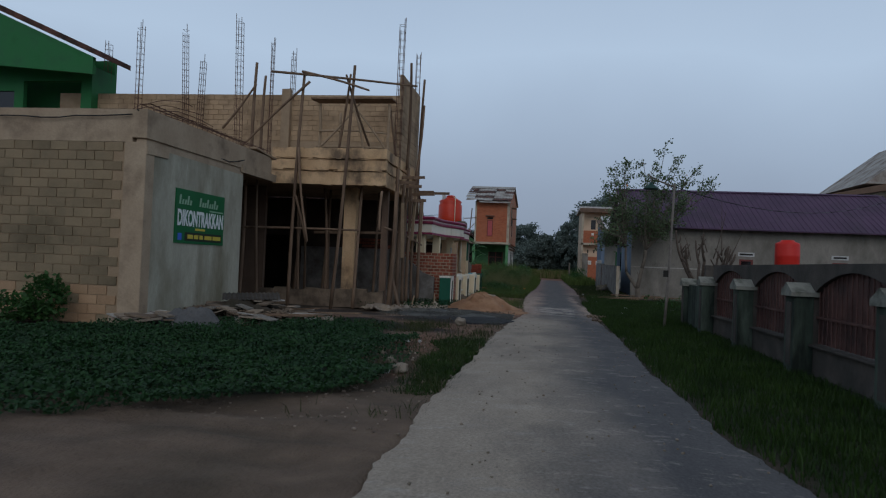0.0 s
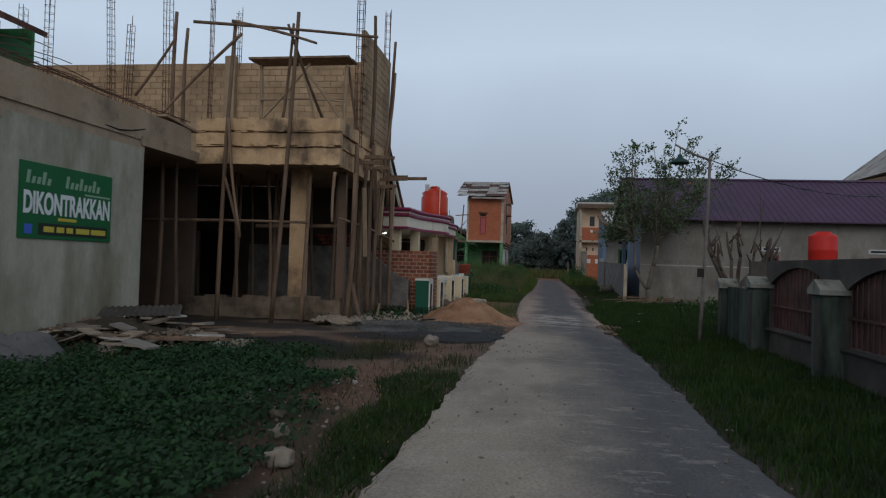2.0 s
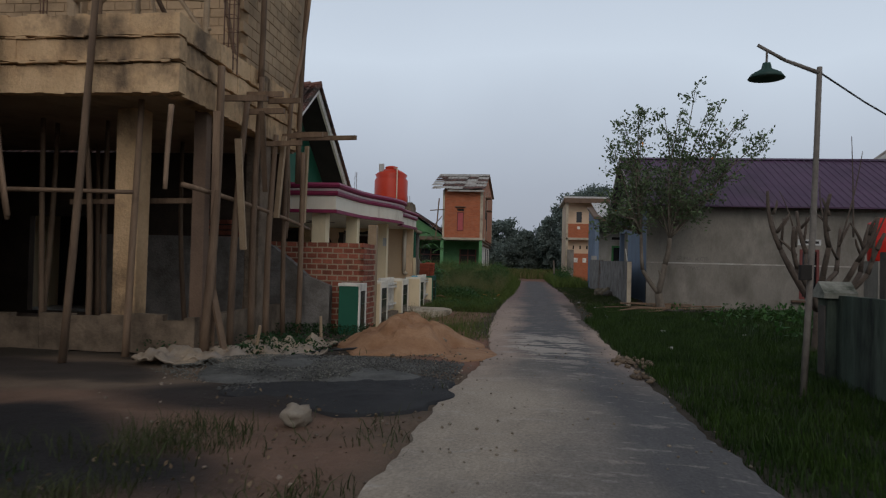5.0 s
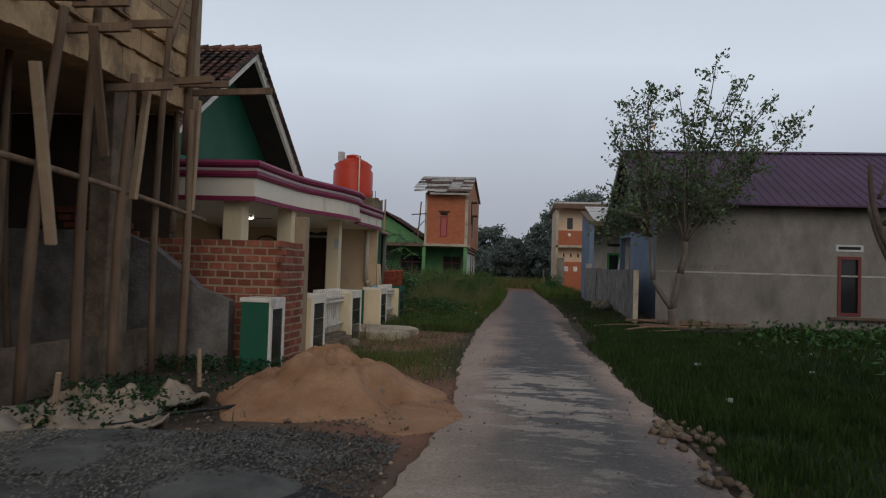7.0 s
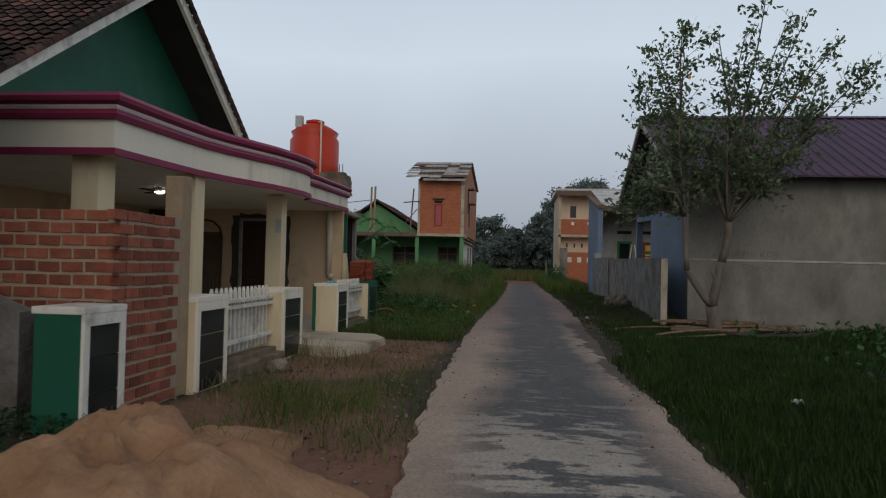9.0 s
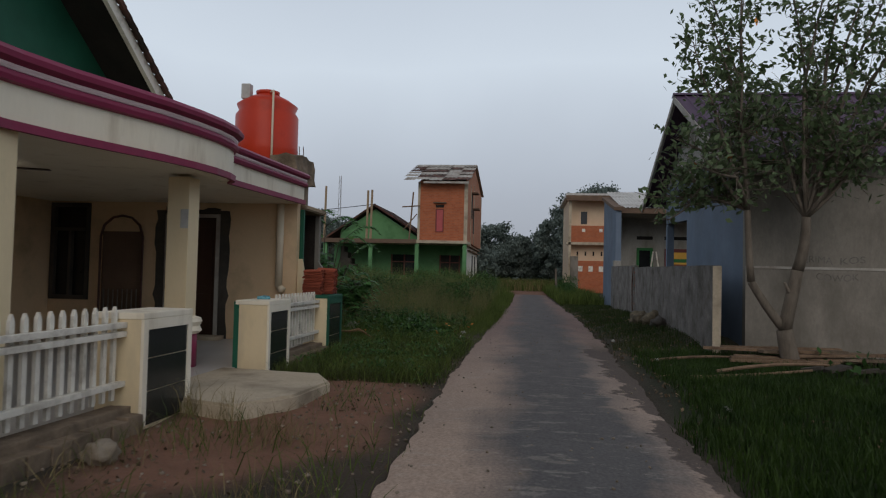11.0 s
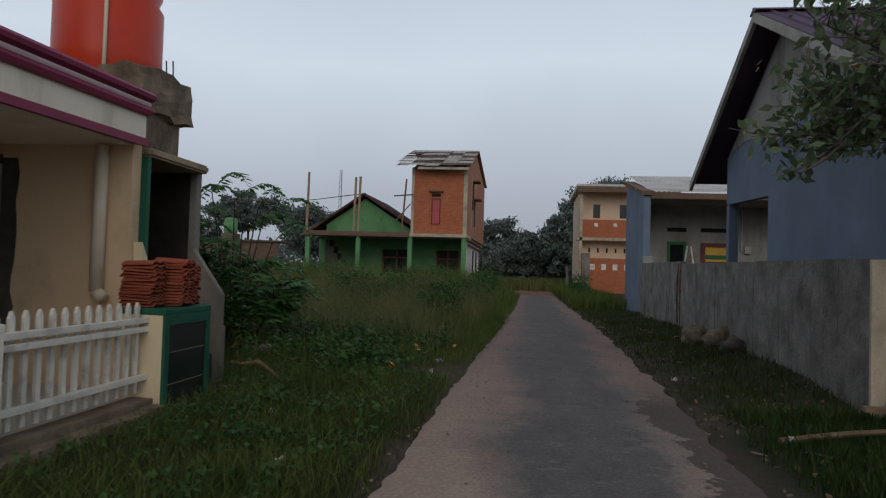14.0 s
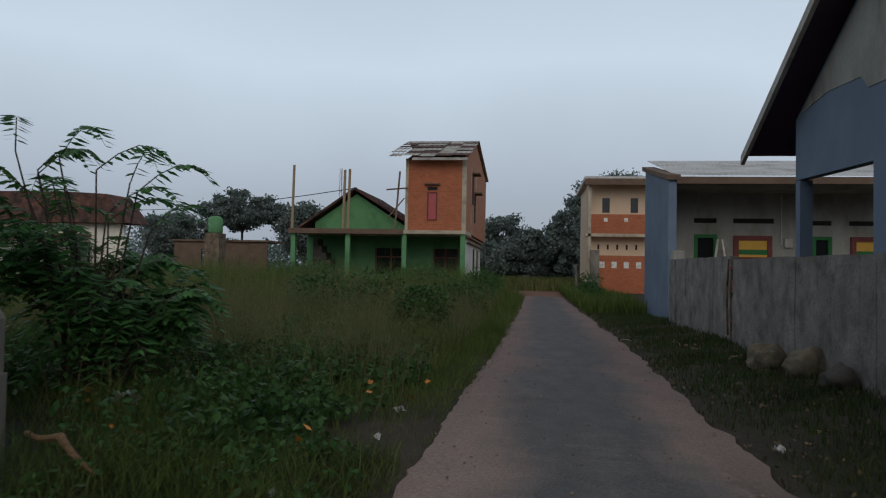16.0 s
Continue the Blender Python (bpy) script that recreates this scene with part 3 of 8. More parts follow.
for ch_, (ca_, cb_) in cols_.items():
    a_ = n_.new("ShaderNodeMix")
    a_.data_type = "RGBA"
    a_.inputs["A"].default_value, a_.inputs["B"].default_value = (*ca_, 1), (*cb_, 1)
    l_.new(ns_.outputs["Fac"], a_.inputs["Factor"])
    m_ = n_.new("ShaderNodeMix")
    m_.data_type = "RGBA"
    l_.new(sp_.outputs[ch_], m_.inputs["Factor"])
    l_.new(base_, m_.inputs["A"])
    l_.new(a_.outputs["Result"], m_.inputs["B"])
    base_ = m_.outputs["Result"]
wet_ = n_.new("ShaderNodeMix")
wet_.data_type = "RGBA"
wet_.inputs["A"].default_value = (0.022, 0.019, 0.018, 1)
l_.new(at_.outputs["Alpha"], wet_.inputs["Factor"])
l_.new(base_, wet_.inputs["B"])
l_.new(wet_.outputs["Result"], b_.inputs["Base Color"])
for node_ in n_:
    if node_.bl_idname == "ShaderNodeBump":
        node_.inputs["Strength"].default_value = 0.9
        node_.inputs["Distance"].default_value = 0.05
ground = tagged(new("ground", ground_me), "uneven ground of dark soil, sandy dirt and red earth, with plant shade in its colour", "ground", kind="structure")

# the road: a worn concrete lane, darker on one side, with pale sand on it
M_road = bpy.data.materials.new("worn_concrete_lane")
M_road.use_nodes = True
n_, l_ = M_road.node_tree.nodes, M_road.node_tree.links
b_ = n_["Principled BSDF"]
b_.inputs["Roughness"].default_value = 0.9
b_.inputs["Specular IOR Level"].default_value = 0.25
geo_ = n_.new("ShaderNodeNewGeometry")
sep_ = n_.new("ShaderNodeSeparateXYZ")
l_.new(geo_.outputs["Position"], sep_.inputs[0])


def road_noise(scale, stretch, detail=6.0, rough=0.65):
    mp = n_.new("ShaderNodeMapping")
    mp.inputs["Scale"].default_value = stretch
    l_.new(geo_.outputs["Position"], mp.inputs["Vector"])
    t = n_.new("ShaderNodeTexNoise")
    t.inputs["Scale"].default_value = scale
    t.inputs["Detail"].default_value = detail
    t.inputs["Roughness"].default_value = rough
    l_.new(mp.outputs[0], t.inputs["Vector"])
    return t.outputs["Fac"]


def road_math(op, a, b, clamp=False):
    m = n_.new("ShaderNodeMath")
    m.operation = op
    m.use_clamp = clamp
    for k, v in enumerate((a, b)):
        if isinstance(v, (int, float)):
            m.inputs[k].default_value = v
        else:
            l_.new(v, m.inputs[k])
    return m.outputs[0]


def road_range(v, lo, hi, a=0.0, b=1.0):
    r = n_.new("ShaderNodeMapRange")
    for key, val in (("From Min", lo), ("From Max", hi), ("To Min", a), ("To Max", b)):
        r.inputs[key].default_value = val
    l_.new(v, r.inputs["Value"])
    return r.outputs[0]


def road_mix(f, a, b):
    m = n_.new("ShaderNodeMix")
    m.data_type = "RGBA"
    for key, v in (("Factor", f), ("A", a), ("B", b)):
        if isinstance(v, tuple):
            m.inputs[key].default_value = (*v, 1)
        else:
            l_.new(v, m.inputs[key])
    return m.outputs["Result"]


wob_ = road_math("MULTIPLY", road_math("SUBTRACT", road_noise(0.5, (1, 0.6, 1), 8.0, 0.6), 0.5), 1.7)
xw_ = road_math("ADD", sep_.outputs["X"], wob_)
dark_ = road_range(xw_, -0.15, 0.95)
conc_ = road_mix(road_noise(1.4, (1, 0.6, 1)), (0.28, 0.23, 0.175), (0.44, 0.37, 0.29))
asph_ = road_mix(road_noise(2.2, (1, 0.3, 1), 9.0, 0.7), (0.055, 0.054, 0.057), (0.165, 0.156, 0.15))
near_ = road_mix(dark_, conc_, asph_)
# further up: dark wheel-worn middle between dusty pinkish rims
away_ = road_range(sep_.outputs["Y"], 19.0, 23.0)
rim_ = road_math("ABSOLUTE", road_math("SUBTRACT", sep_.outputs["X"], 0.52), 0.0)
streak_ = road_math("SUBTRACT", road_noise(1.3, (1.0, 0.16, 1.0), 8.0, 0.68), 0.5)
cross_ = road_math("SUBTRACT", road_noise(0.55, (0.5, 1.0, 1.0), 7.0, 0.62), 0.5)
rimw_ = road_math("ADD", rim_, road_math("ADD", road_math("MULTIPLY", streak_, 0.8), road_math("MULTIPLY", cross_, 1.35)))
mid_ = road_range(rimw_, 0.98, 0.46)
dust_near_ = road_mix(road_noise(1.8, (1, 0.4, 1), 8.0, 0.68), (0.33, 0.24, 0.185), (0.47, 0.355, 0.28))
dust_far_ = road_mix(road_noise(1.8, (1, 0.3, 1), 8.0, 0.68), (0.165, 0.11, 0.095), (0.29, 0.2, 0.17))
dust_ = road_mix(road_range(sep_.outputs["Y"], 31.0, 44.0), dust_near_, dust_far_)
worn_mid_ = road_mix(road_noise(3.0, (1.0, 0.55, 1.0), 10.0, 0.76), (0.052, 0.05, 0.052), (0.20, 0.18, 0.17))
far_ = road_mix(mid_, dust_, road_mix(road_range(sep_.outputs["Y"], 26.0, 36.0), asph_, worn_mid_))
c_ = road_mix(away_, near_, far_)
# peeled pale skin, crisp edged, thickest where the lane bends past the sand
fade_ = road_range(sep_.outputs["Y"], 38.0, 27.0, 0.25, 1.0)
peel_ = road_math("MULTIPLY", road_range(sep_.outputs["Y"], 21.0, 23.5), road_range(sep_.outputs["Y"], 27.2, 25.6), True)
here_ = road_math("MULTIPLY", peel_, road_range(road_math("ABSOLUTE", road_math("SUBTRACT", sep_.outputs["X"], 0.35), 0.0), 0.95, 0.45), True)
skin_ = road_noise(1.0, (1.0, 2.1, 1.0), 10.0, 0.74)
patch_ = road_range(road_math("ADD", skin_, road_math("MULTIPLY", here_, 0.115)), 0.575, 0.595)
c_ = road_mix(road_math("MULTIPLY", patch_, road_math("ADD", road_math("MULTIPLY", here_, 0.55), road_math("MULTIPLY", fade_, 0.3), True)), c_, (0.46, 0.40, 0.335))
worn_ = road_range(road_noise(0.6, (1.0, 0.5, 1.0), 9.0, 0.66), 0.46, 0.68)
c_ = road_mix(road_math("MULTIPLY", worn_, road_range(sep_.outputs["Y"], 18.0, 26.0, 0.5, 0.25)), c_, (0.07, 0.068, 0.068))
fleck_ = road_range(road_noise(4.2, (0.6, 1.6, 1.0), 7.0, 0.72), 0.585, 0.62)
c_ = road_mix(road_math("MULTIPLY", road_math("MULTIPLY", fleck_, 0.4), fade_), c_, (0.38, 0.345, 0.30))
# torn pale crust on the right, with bare damp earth beyond it
xr_ = road_math("ADD", sep_.outputs["X"], road_math("MULTIPLY", road_math("SUBTRACT", road_noise(1.1, (1, 1.0, 1), 10.0, 0.7), 0.5), 1.5))
stretch_ = road_math("MULTIPLY", road_range(sep_.outputs["Y"], 29.5, 31.5), road_range(sep_.outputs["Y"], 37.5, 34.0), True)
crust_ = road_math("MULTIPLY", road_range(xr_, 0.98, 1.1), stretch_)
c_ = road_mix(road_math("MULTIPLY", crust_, 0.55), c_, (0.34, 0.26, 0.21))
bare_ = road_math("MULTIPLY", road_range(xr_, 1.27, 1.30), road_math("MULTIPLY", road_range(sep_.outputs["Y"], 27.0, 29.0), road_range(sep_.outputs["Y"], 39.5, 37.5)), True)
c_ = road_mix(road_math("MULTIPLY", bare_, 0.9), c_, (0.085, 0.066, 0.056))
sp_ = road_range(road_noise(38.0, (1, 1, 1), 3.0), 0.3, 0.75, 0.72, 1.3)
v_ = n_.new("ShaderNodeVectorMath")
v_.operation = "SCALE"
l_.new(c_, v_.inputs[0])
l_.new(sp_, v_.inputs["Scale"])
l_.new(v_.outputs[0], b_.inputs["Base Color"])
bp_ = n_.new("ShaderNodeBump")
bp_.inputs["Strength"].default_value = 0.5
bp_.inputs["Distance"].default_value = 0.015
l_.new(road_noise(24.0, (1, 1, 1), 5.0), bp_.inputs["Height"])
l_.new(bp_.outputs[0], b_.inputs["Normal"])

rb = B()
rows_ = []
ry_ = list(np.arange(-4, 60, 0.125)) + list(np.arange(60, 79, 1.0))
for y in ry_:
    a, c = edge_l(y), edge_r(y)
    cols = []
    for k in range(13):
        s = k / 12
        x = a + (c - a) * s
        z = 0.012 * noise.noise((x * 1.5, y * 0.8, 9)) + 0.03 * math.sin(math.pi * s) ** 0.6 + 0.003
        cols.append(rb.verts.new((x, y, z)))
    lo_a, lo_c = rb.verts.new((a - 0.03, y, -0.12)), rb.verts.new((c + 0.03, y, -0.12))
    rows_.append([lo_a, rb.verts.new(cols[0].co), *cols, rb.verts.new(cols[-1].co), lo_c])
for p, q in zip(rows_, rows_[1:]):
    for k in (0, *range(2, len(p) - 3), len(p) - 2):
        rb.faces.new((p[k], p[k + 1], q[k + 1], q[k]))
road = solid("road", rb, M_road, "narrow worn concrete lane with dark patches and drifted sand", "road", smooth=True)

# ---- unfinished house on the building site ----
WING_TOP = 4.28
block_me = to_mesh("block", box(-0.19, 0.19, -0.02, 0.05, -0.088, 0.088, 0.006, 0.003), M_block)
block_old_me = to_mesh("block", box(-0.19, 0.19, -0.02, 0.05, -0.088, 0.088, 0.006, 0.003), M_block_old)
block_red_me = to_mesh("block", box(-0.19, 0.19, -0.02, 0.05, -0.088, 0.088, 0.006, 0.003), M_block_red)

wall_south = solid("wall_south", wall("y", 12.93, 13.12, -17.0, -8.35, 0, 3.62), M_mortar, "bare wall of sandy concrete blocks with coarse mortar joints", "wall")
wing_band = B()
bx(wing_band, -17.0, -8.2, 12.9, 13.12, 3.62, WING_TOP, 0.01)
solid("wall_band", wing_band, M_concrete, "rough cement ring beam on top of a block wall", "wall")
solid("corner_column", box(-8.35, -7.88, 12.88, 13.2, 0, 3.63, 0.02, 0.012), M_concrete, "rough cast concrete corner column of the block wall", "column")
solid("wall_sign", wall("x", -8.08, -7.9, 13.2, 17.4, 0, 3.55), M_plaster, "grey rendered wall with a green banner fixed on it", "wall")
wb = B()
bx(wb, -8.2, -7.9, 12.9, 19.25, 3.72, WING_TOP, 0.012)
bx(wb, -8.14, -7.93, 12.95, 17.45, 3.5, 3.74, 0.01)
bx(wb, -8.14, -7.86, 12.9, 13.7, 3.4, 3.56, 0.015)
bx(wb, -8.18, -7.88, 17.3, 19.6, 3.62, 3.8, 0.02)
solid("wing_beam", wb, M_concrete, "long rough concrete beam above the rendered wall", "beam")
solid("wing_roof", wall("y", 13.12, 25.6, -17.0, -8.2, 3.74, 3.92), M_concrete, "bare concrete roof slab of the unfinished wing", "ceiling")

# overhanging upper slab with its rough upstand, and the walls above it
sl = B()
bx(sl, -8.3, -5.0, 20.2, 25.6, 3.7, 3.86)
solid("upper_slab", sl, M_concrete, "bare overhanging concrete floor slab", "ceiling")
up = thing("slab_upstand", (-6.5, 20.1, 3.65), "board-marked concrete upstand round an overhanging slab", "wall", kind="structure")
ZB = [3.65, 4.06, 4.1, 4.4, 4.43, 4.73]
for row, (z0, z1) in enumerate(zip(ZB, ZB[1:])):
    out = (0.0, 0.045, 0.01, 0.05, 0.03)[row]
    for name, along_x, a0, a1, cuts in (("south_board", True, -8.24, -4.74, 4), ("east_board", False, 20.3, 25.2, 6)):
        bm = B()
        shift = random.uniform(-0.3, 0.3)
        cutsat = [a0] + [a0 + (a1 - a0) * k / cuts + shift for k in range(1, cuts)] + [a1]
        for p, q in zip(cutsat, cutsat[1:]):
            e = out + random.uniform(-0.014, 0.014)
            n = 6
            for k in range(n):
                u, v = p + (q - p) * k / n, p + (q - p) * (k + 1) / n + 0.004
                lo, hi = z0 + random.uniform(0, 0.022), z1 + random.uniform(-0.02, 0.012)
                if along_x:
                    bx(bm, u, v, 20.12 - e, 20.3, lo, hi, 0.005)
                else:
                    bx(bm, -5.05, -4.79 + e, u, v, lo, hi, 0.005)
        part(name, bm, M_form, up)

wall_back = solid("wall_back", wall("y", 25.62, 25.78, -19.5, -4.9, 3.8, 7.62), M_mortar, "upper storey wall of bare concrete blocks", "wall")
wall_east = solid("wall_east", wall("x", -5.02, -4.9, 22.7, 25.62, 4.7, 7.62), M_mortar, "upper storey side wall of bare concrete blocks", "wall")
solid("upper_column", box(-10.15, -9.8, 25.4, 25.62, 3.9, 7.8, 0.015, 0.01), M_board, "pale cast column against the upper wall", "column")

# ground floor
gf = B()
bx(gf, -14.0, -8.95, 21.5, 21.65, 0, 3.7)
solid("wall_brown", gf, M_brown, "brown rendered wall stub under the slab", "wall")
low = B()
for k in range(8):
    p = -8.95 + 4.0 * k / 8
    bx(low, p, p + 0.51, 21.2, 21.36, 0, 0.52 + random.uniform(-0.06, 0.07), 0.012)
bx(low, -5.1, -4.94, 21.2, 25.6, 0, 0.55, 0.01)
solid("low_wall", low, M_oldbeam, "low broken concrete sill wall of the ground floor", "wall")
solid("front_column", box(-6.3, -5.9, 21.23, 21.55, 0.0, 3.7, 0.02, 0.015), M_form, "rough concrete front column under the slab", "column")
solid("edge_column", box(-5.12, -4.92, 21.37, 21.55, 0.0, 3.7, 0.02, 0.01), M_brown, "rough concrete corner column under the slab", "column")
solid("far_column", box(-5.2, -4.93, 23.6, 24.1, 0, 3.7, 0.02, 0.01), M_oldbeam, "rough concrete pier under the slab", "column")
# inner walls coloured dark in place of the missing light
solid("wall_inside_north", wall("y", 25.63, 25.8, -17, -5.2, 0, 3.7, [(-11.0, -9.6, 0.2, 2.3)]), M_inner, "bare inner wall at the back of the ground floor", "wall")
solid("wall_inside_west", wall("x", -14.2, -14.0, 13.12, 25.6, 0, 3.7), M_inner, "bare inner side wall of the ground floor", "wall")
# added near-black backing so that the doorway reads as unlit
solid("wall_inside_door", wall("y", 28.5, 28.6, -13, -8, 0, 3.7), M_void, "added near-black sheet for the unlit depth behind the inner doorway", "wall")
solid("site_floor", box(-14, -4.95, 21.36, 25.62, 0.0, 0.14), M_brown, "dusty concrete floor of the unfinished house", "floor")

# props under the slab and the scaffold outside
scaf = thing("scaffold", (-6.0, 21.0, 0), "rough bush-pole scaffold tied against the unfinished house", "scaffold")


def pole(p, q, r=0.045, parent=None, name="pole", material=None):
    bm = B()
    stick(bm, p, q, r * 1.1, r * 0.85, 7, 0.06, 8)
    return part(name, bm, material or M_timber, parent or scaf, smooth=True)


for p, q, r in (((-9.1, 20.1, 0), (-8.95, 19.9, 3.7), 0.06), ((-10.4, 20.9, 0), (-10.3, 20.9, 3.7), 0.05), ((-7.5, 19.95, 0), (-7.3, 19.98, 6.95), 0.05),
                ((-6.2, 20.0, 0), (-5.78, 19.98, 7.15), 0.05), ((-5.75, 20.75, 0), (-5.6, 20.7, 3.7), 0.05), ((-8.35, 19.7, 0.05), (-8.6, 19.9, 3.9), 0.045),
                ((-4.74, 21.1, 0), (-4.62, 21.15, 4.3), 0.065), ((-4.62, 21.75, 0), (-4.6, 22.1, 4.0), 0.055), ((-4.62, 22.6, 0), (-4.6, 22.7, 4.55), 0.055),
                ((-4.63, 23.3, 0), (-4.6, 23.45, 3.7), 0.055), ((-4.64, 24.22, 0), (-4.62, 24.3, 4.65), 0.045), ((-4.53, 24.81, 0), (-4.55, 24.85, 3.6), 0.055), ((-5.1, 25.5, 1.9), (-5.1, 25.5, 3.7), 0.05),
                ((-4.7, 22.9, 4.5), (-4.66, 22.7, 8.0), 0.05), ((-4.7, 25.0, 3.0), (-4.72, 25.55, 8.2), 0.05), ((-4.7, 24.4, 4.3), (-4.66, 25.4, 7.2), 0.04),
                ((-8.7, 20.3, 4.6), (-8.6, 20.2, 6.9), 0.045), ((-9.0, 20.35, 4.1), (-8.9, 20.2, 7.3), 0.05)):
    pole(p, q, r)
for p, q in (((-8.3, 19.9, 6.95), (-3.9, 20.0, 6.55)), ((-7.35, 19.9, 6.95), (-5.3, 19.9, 6.4)), ((-7.1, 19.9, 6.65), (-9.2, 20.1, 4.75)), ((-7.35, 19.9, 4.7), (-6.95, 19.85, 1.95)),
             ((-9.4, 19.95, 2.3), (-5.6, 20.55, 2.35)), ((-4.78, 20.4, 2.45), (-4.55, 25.4, 2.1)), ((-4.85, 20.15, 3.5), (-4.85, 20.05, 2.35)), ((-9.9, 20.2, 5.3), (-8.8, 20.0, 6.6)),
             ((-7.4, 19.92, 3.3), (-7.0, 19.9, 1.9)), ((-6.5, 21.0, 4.7), (-5.9, 20.0, 6.9)), ((-5.6, 21.9, 4.75), (-6.05, 20.05, 6.9)), ((-4.95, 22.4, 4.75), (-5.2, 22.2, 6.5))):
    pole(p, q, 0.036, name="brace")
for y, z, x0, x1 in ((21.55, 3.92, -5.0, -4.1), (22.5, 4.2, -4.95, -4.15), (22.45, 3.9, -4.9, -4.1), (23.5, 4.32, -4.9, -4.2), (23.4, 3.52, -4.9, -4.1), (24.3, 3.82, -4.95, -3.95), (24.9, 3.98, -4.9, -4.1), (25.5, 4.0, -4.9, -3.6)):
    bm = B()
    plank(bm, (x0, y, z), (x1, y + random.uniform(-0.15, 0.15), z + random.uniform(-0.03, 0.04)), 0.06, 0.09)
    part("putlog", bm, M_timber, scaf)
for p, q, w in (((-4.72, 21.3, 0), (-4.6, 21.0, 3.6), 0.1), ((-4.55, 22.0, 1.6), (-4.52, 21.6, 3.3), 0.1), ((-4.5, 22.75, 2.6), (-4.45, 22.35, 3.9), 0.09), ((-4.55, 23.45, 2.2), (-4.5, 23.6, 3.7), 0.1),
                ((-4.52, 24.9, 2.2), (-4.5, 24.95, 3.75), 0.08), ((-4.35, 21.0, 0), (-4.75, 21.25, 1.2), 0.09)):
    bm = B()
    plank(bm, p, q, w, 0.05)
    part("strut", bm, M_timber if random.random() < 0.6 else M_board, scaf)
# props inside
for x, y in ((-8.2, 22.3), (-7.6, 23.4), (-7.0, 22.2), (-6.6, 24.2), (-5.6, 22.6), (-8.6, 24.5), (-5.5, 24.4), (-7.9, 21.9), (-6.9, 21.6), (-11.4, 22.2), (-10.0, 23.5)):
    pole((x, y, 0.13), (x + random.uniform(-0.2, 0.2), y + random.uniform(-0.1, 0.1), 3.7), 0.045, name="prop")
bm = B()
plank(bm, (-7.4, 21.8, 2.3), (-5.2, 21.8, 2.35), 0.05, 0.08)
part("rail", bm, M_timber, scaf)

# little roofed hoist frame on the slab
hoist = thing("hoist_frame", (-6.0, 22.0, 3.86), "small rough timber frame with a plank top on the slab", "frame")
for x, y in ((-7.35, 21.6), (-7.1, 23.0), (-5.1, 21.6), (-5.25, 23.0)):
    pole((x, y, 3.86), (x + 0.03, y, 6.38), 0.05, hoist, "post", M_board)
for k in range(2):
    bm = B()
    plank(bm, (-7.55, 21.5 + 0.42 * k, 6.5 + 0.03 * k), (-4.95, 21.5 + 0.42 * k, 6.52 + 0.03 * k), 0.38, 0.05)
    part("plank", bm, M_timber, hoist)
for p, q in (((-7.35, 21.55, 4.9), (-6.0, 21.5, 6.4)), ((-5.1, 21.55, 4.9), (-6.3, 21.5, 6.4)), ((-7.4, 21.55, 5.0), (-5.0, 21.55, 5.0)), ((-7.3, 21.55, 5.5), (-5.1, 21.55, 5.45)), ((-6.2, 21.5, 6.3), (-5.8, 21.5, 4.7))):
    pole(p, q, 0.032, hoist, "brace", M_board)


def rebar(x, y, z0, z1, w=0.14, lean=(0.0, 0.0)):
    t = thing("rebar_column", (x, y, z0), "upright rusty starter bars tied with thin links", "rebar", "rebar columns")
    for sx in (-1, 1):
        for sy in (-1, 1):
            bm = B()
            stick(bm, (x + sx * w / 2, y + sy * w / 2, z0), (x + sx * w / 2 + lean[0], y + sy * w / 2 + lean[1], z1 + random.uniform(-0.35, 0.1)), 0.011, None, 5, 0.02, 3)
            part("bar", bm, M_rebar, t)
    k = int((z1 - z0) / 0.22)
    for i in range(1, k):
        s = i / k
        bm = B()
        cx, cy, cz = x + lean[0] * s, y + lean[1] * s, z0 + (z1 - z0) * s
        h = w / 2 + 0.01
        for a, b in (((-h, -h), (h, -h)), ((h, -h), (h, h)), ((h, h), (-h, h)), ((-h, h), (-h, -h))):
            stick(bm, (cx + a[0], cy + a[1], cz), (cx + b[0], cy + b[1], cz), 0.006, None, 4)
        part("link", bm, M_rebar, t)


rebar(-4.82, 21.9, 4.4, 9.2, 0.16)
rebar(-5.0, 25.7, 7.4, 9.3, 0.14)
rebar(-9.8, 25.6, 7.4, 9.4, 0.13)
rebar(-10.4, 25.0, 5.0, 9.6, 0.10)
rebar(-10.9, 23.5, 4.0, 9.9, 0.20, (-0.15, 0))
rebar(-14.0, 25.5, 5.0, 10.3, 0.16, (-0.2, 0))
rebar(-13.4, 25.3, 5.0, 9.0, 0.16, (0.1, 0))
rebar(-14.8, 23.5, 4.0, 9.7, 0.18)
rebar(-18.0, 26.3, 6.0, 10.0, 0.2, (0.05, 0))

# lying beam cages on the wing's edge and a tangle of wire
cage = thing("rebar_cage", (-8.2, 15.5, WING_TOP), "long rusty reinforcement cage lying on the wing's edge", "rebar")
for dx in (-0.12, 0.12):
    for dz in (0.03, 0.26):
        bm = B()
        stick(bm, (-8.4 + dx, 13.6, WING_TOP + dz), (-8.15 + dx, 19.4, WING_TOP + dz - 0.05), 0.012, None, 5, 0.06, 8)
        part("bar", bm, M_rebar, cage)
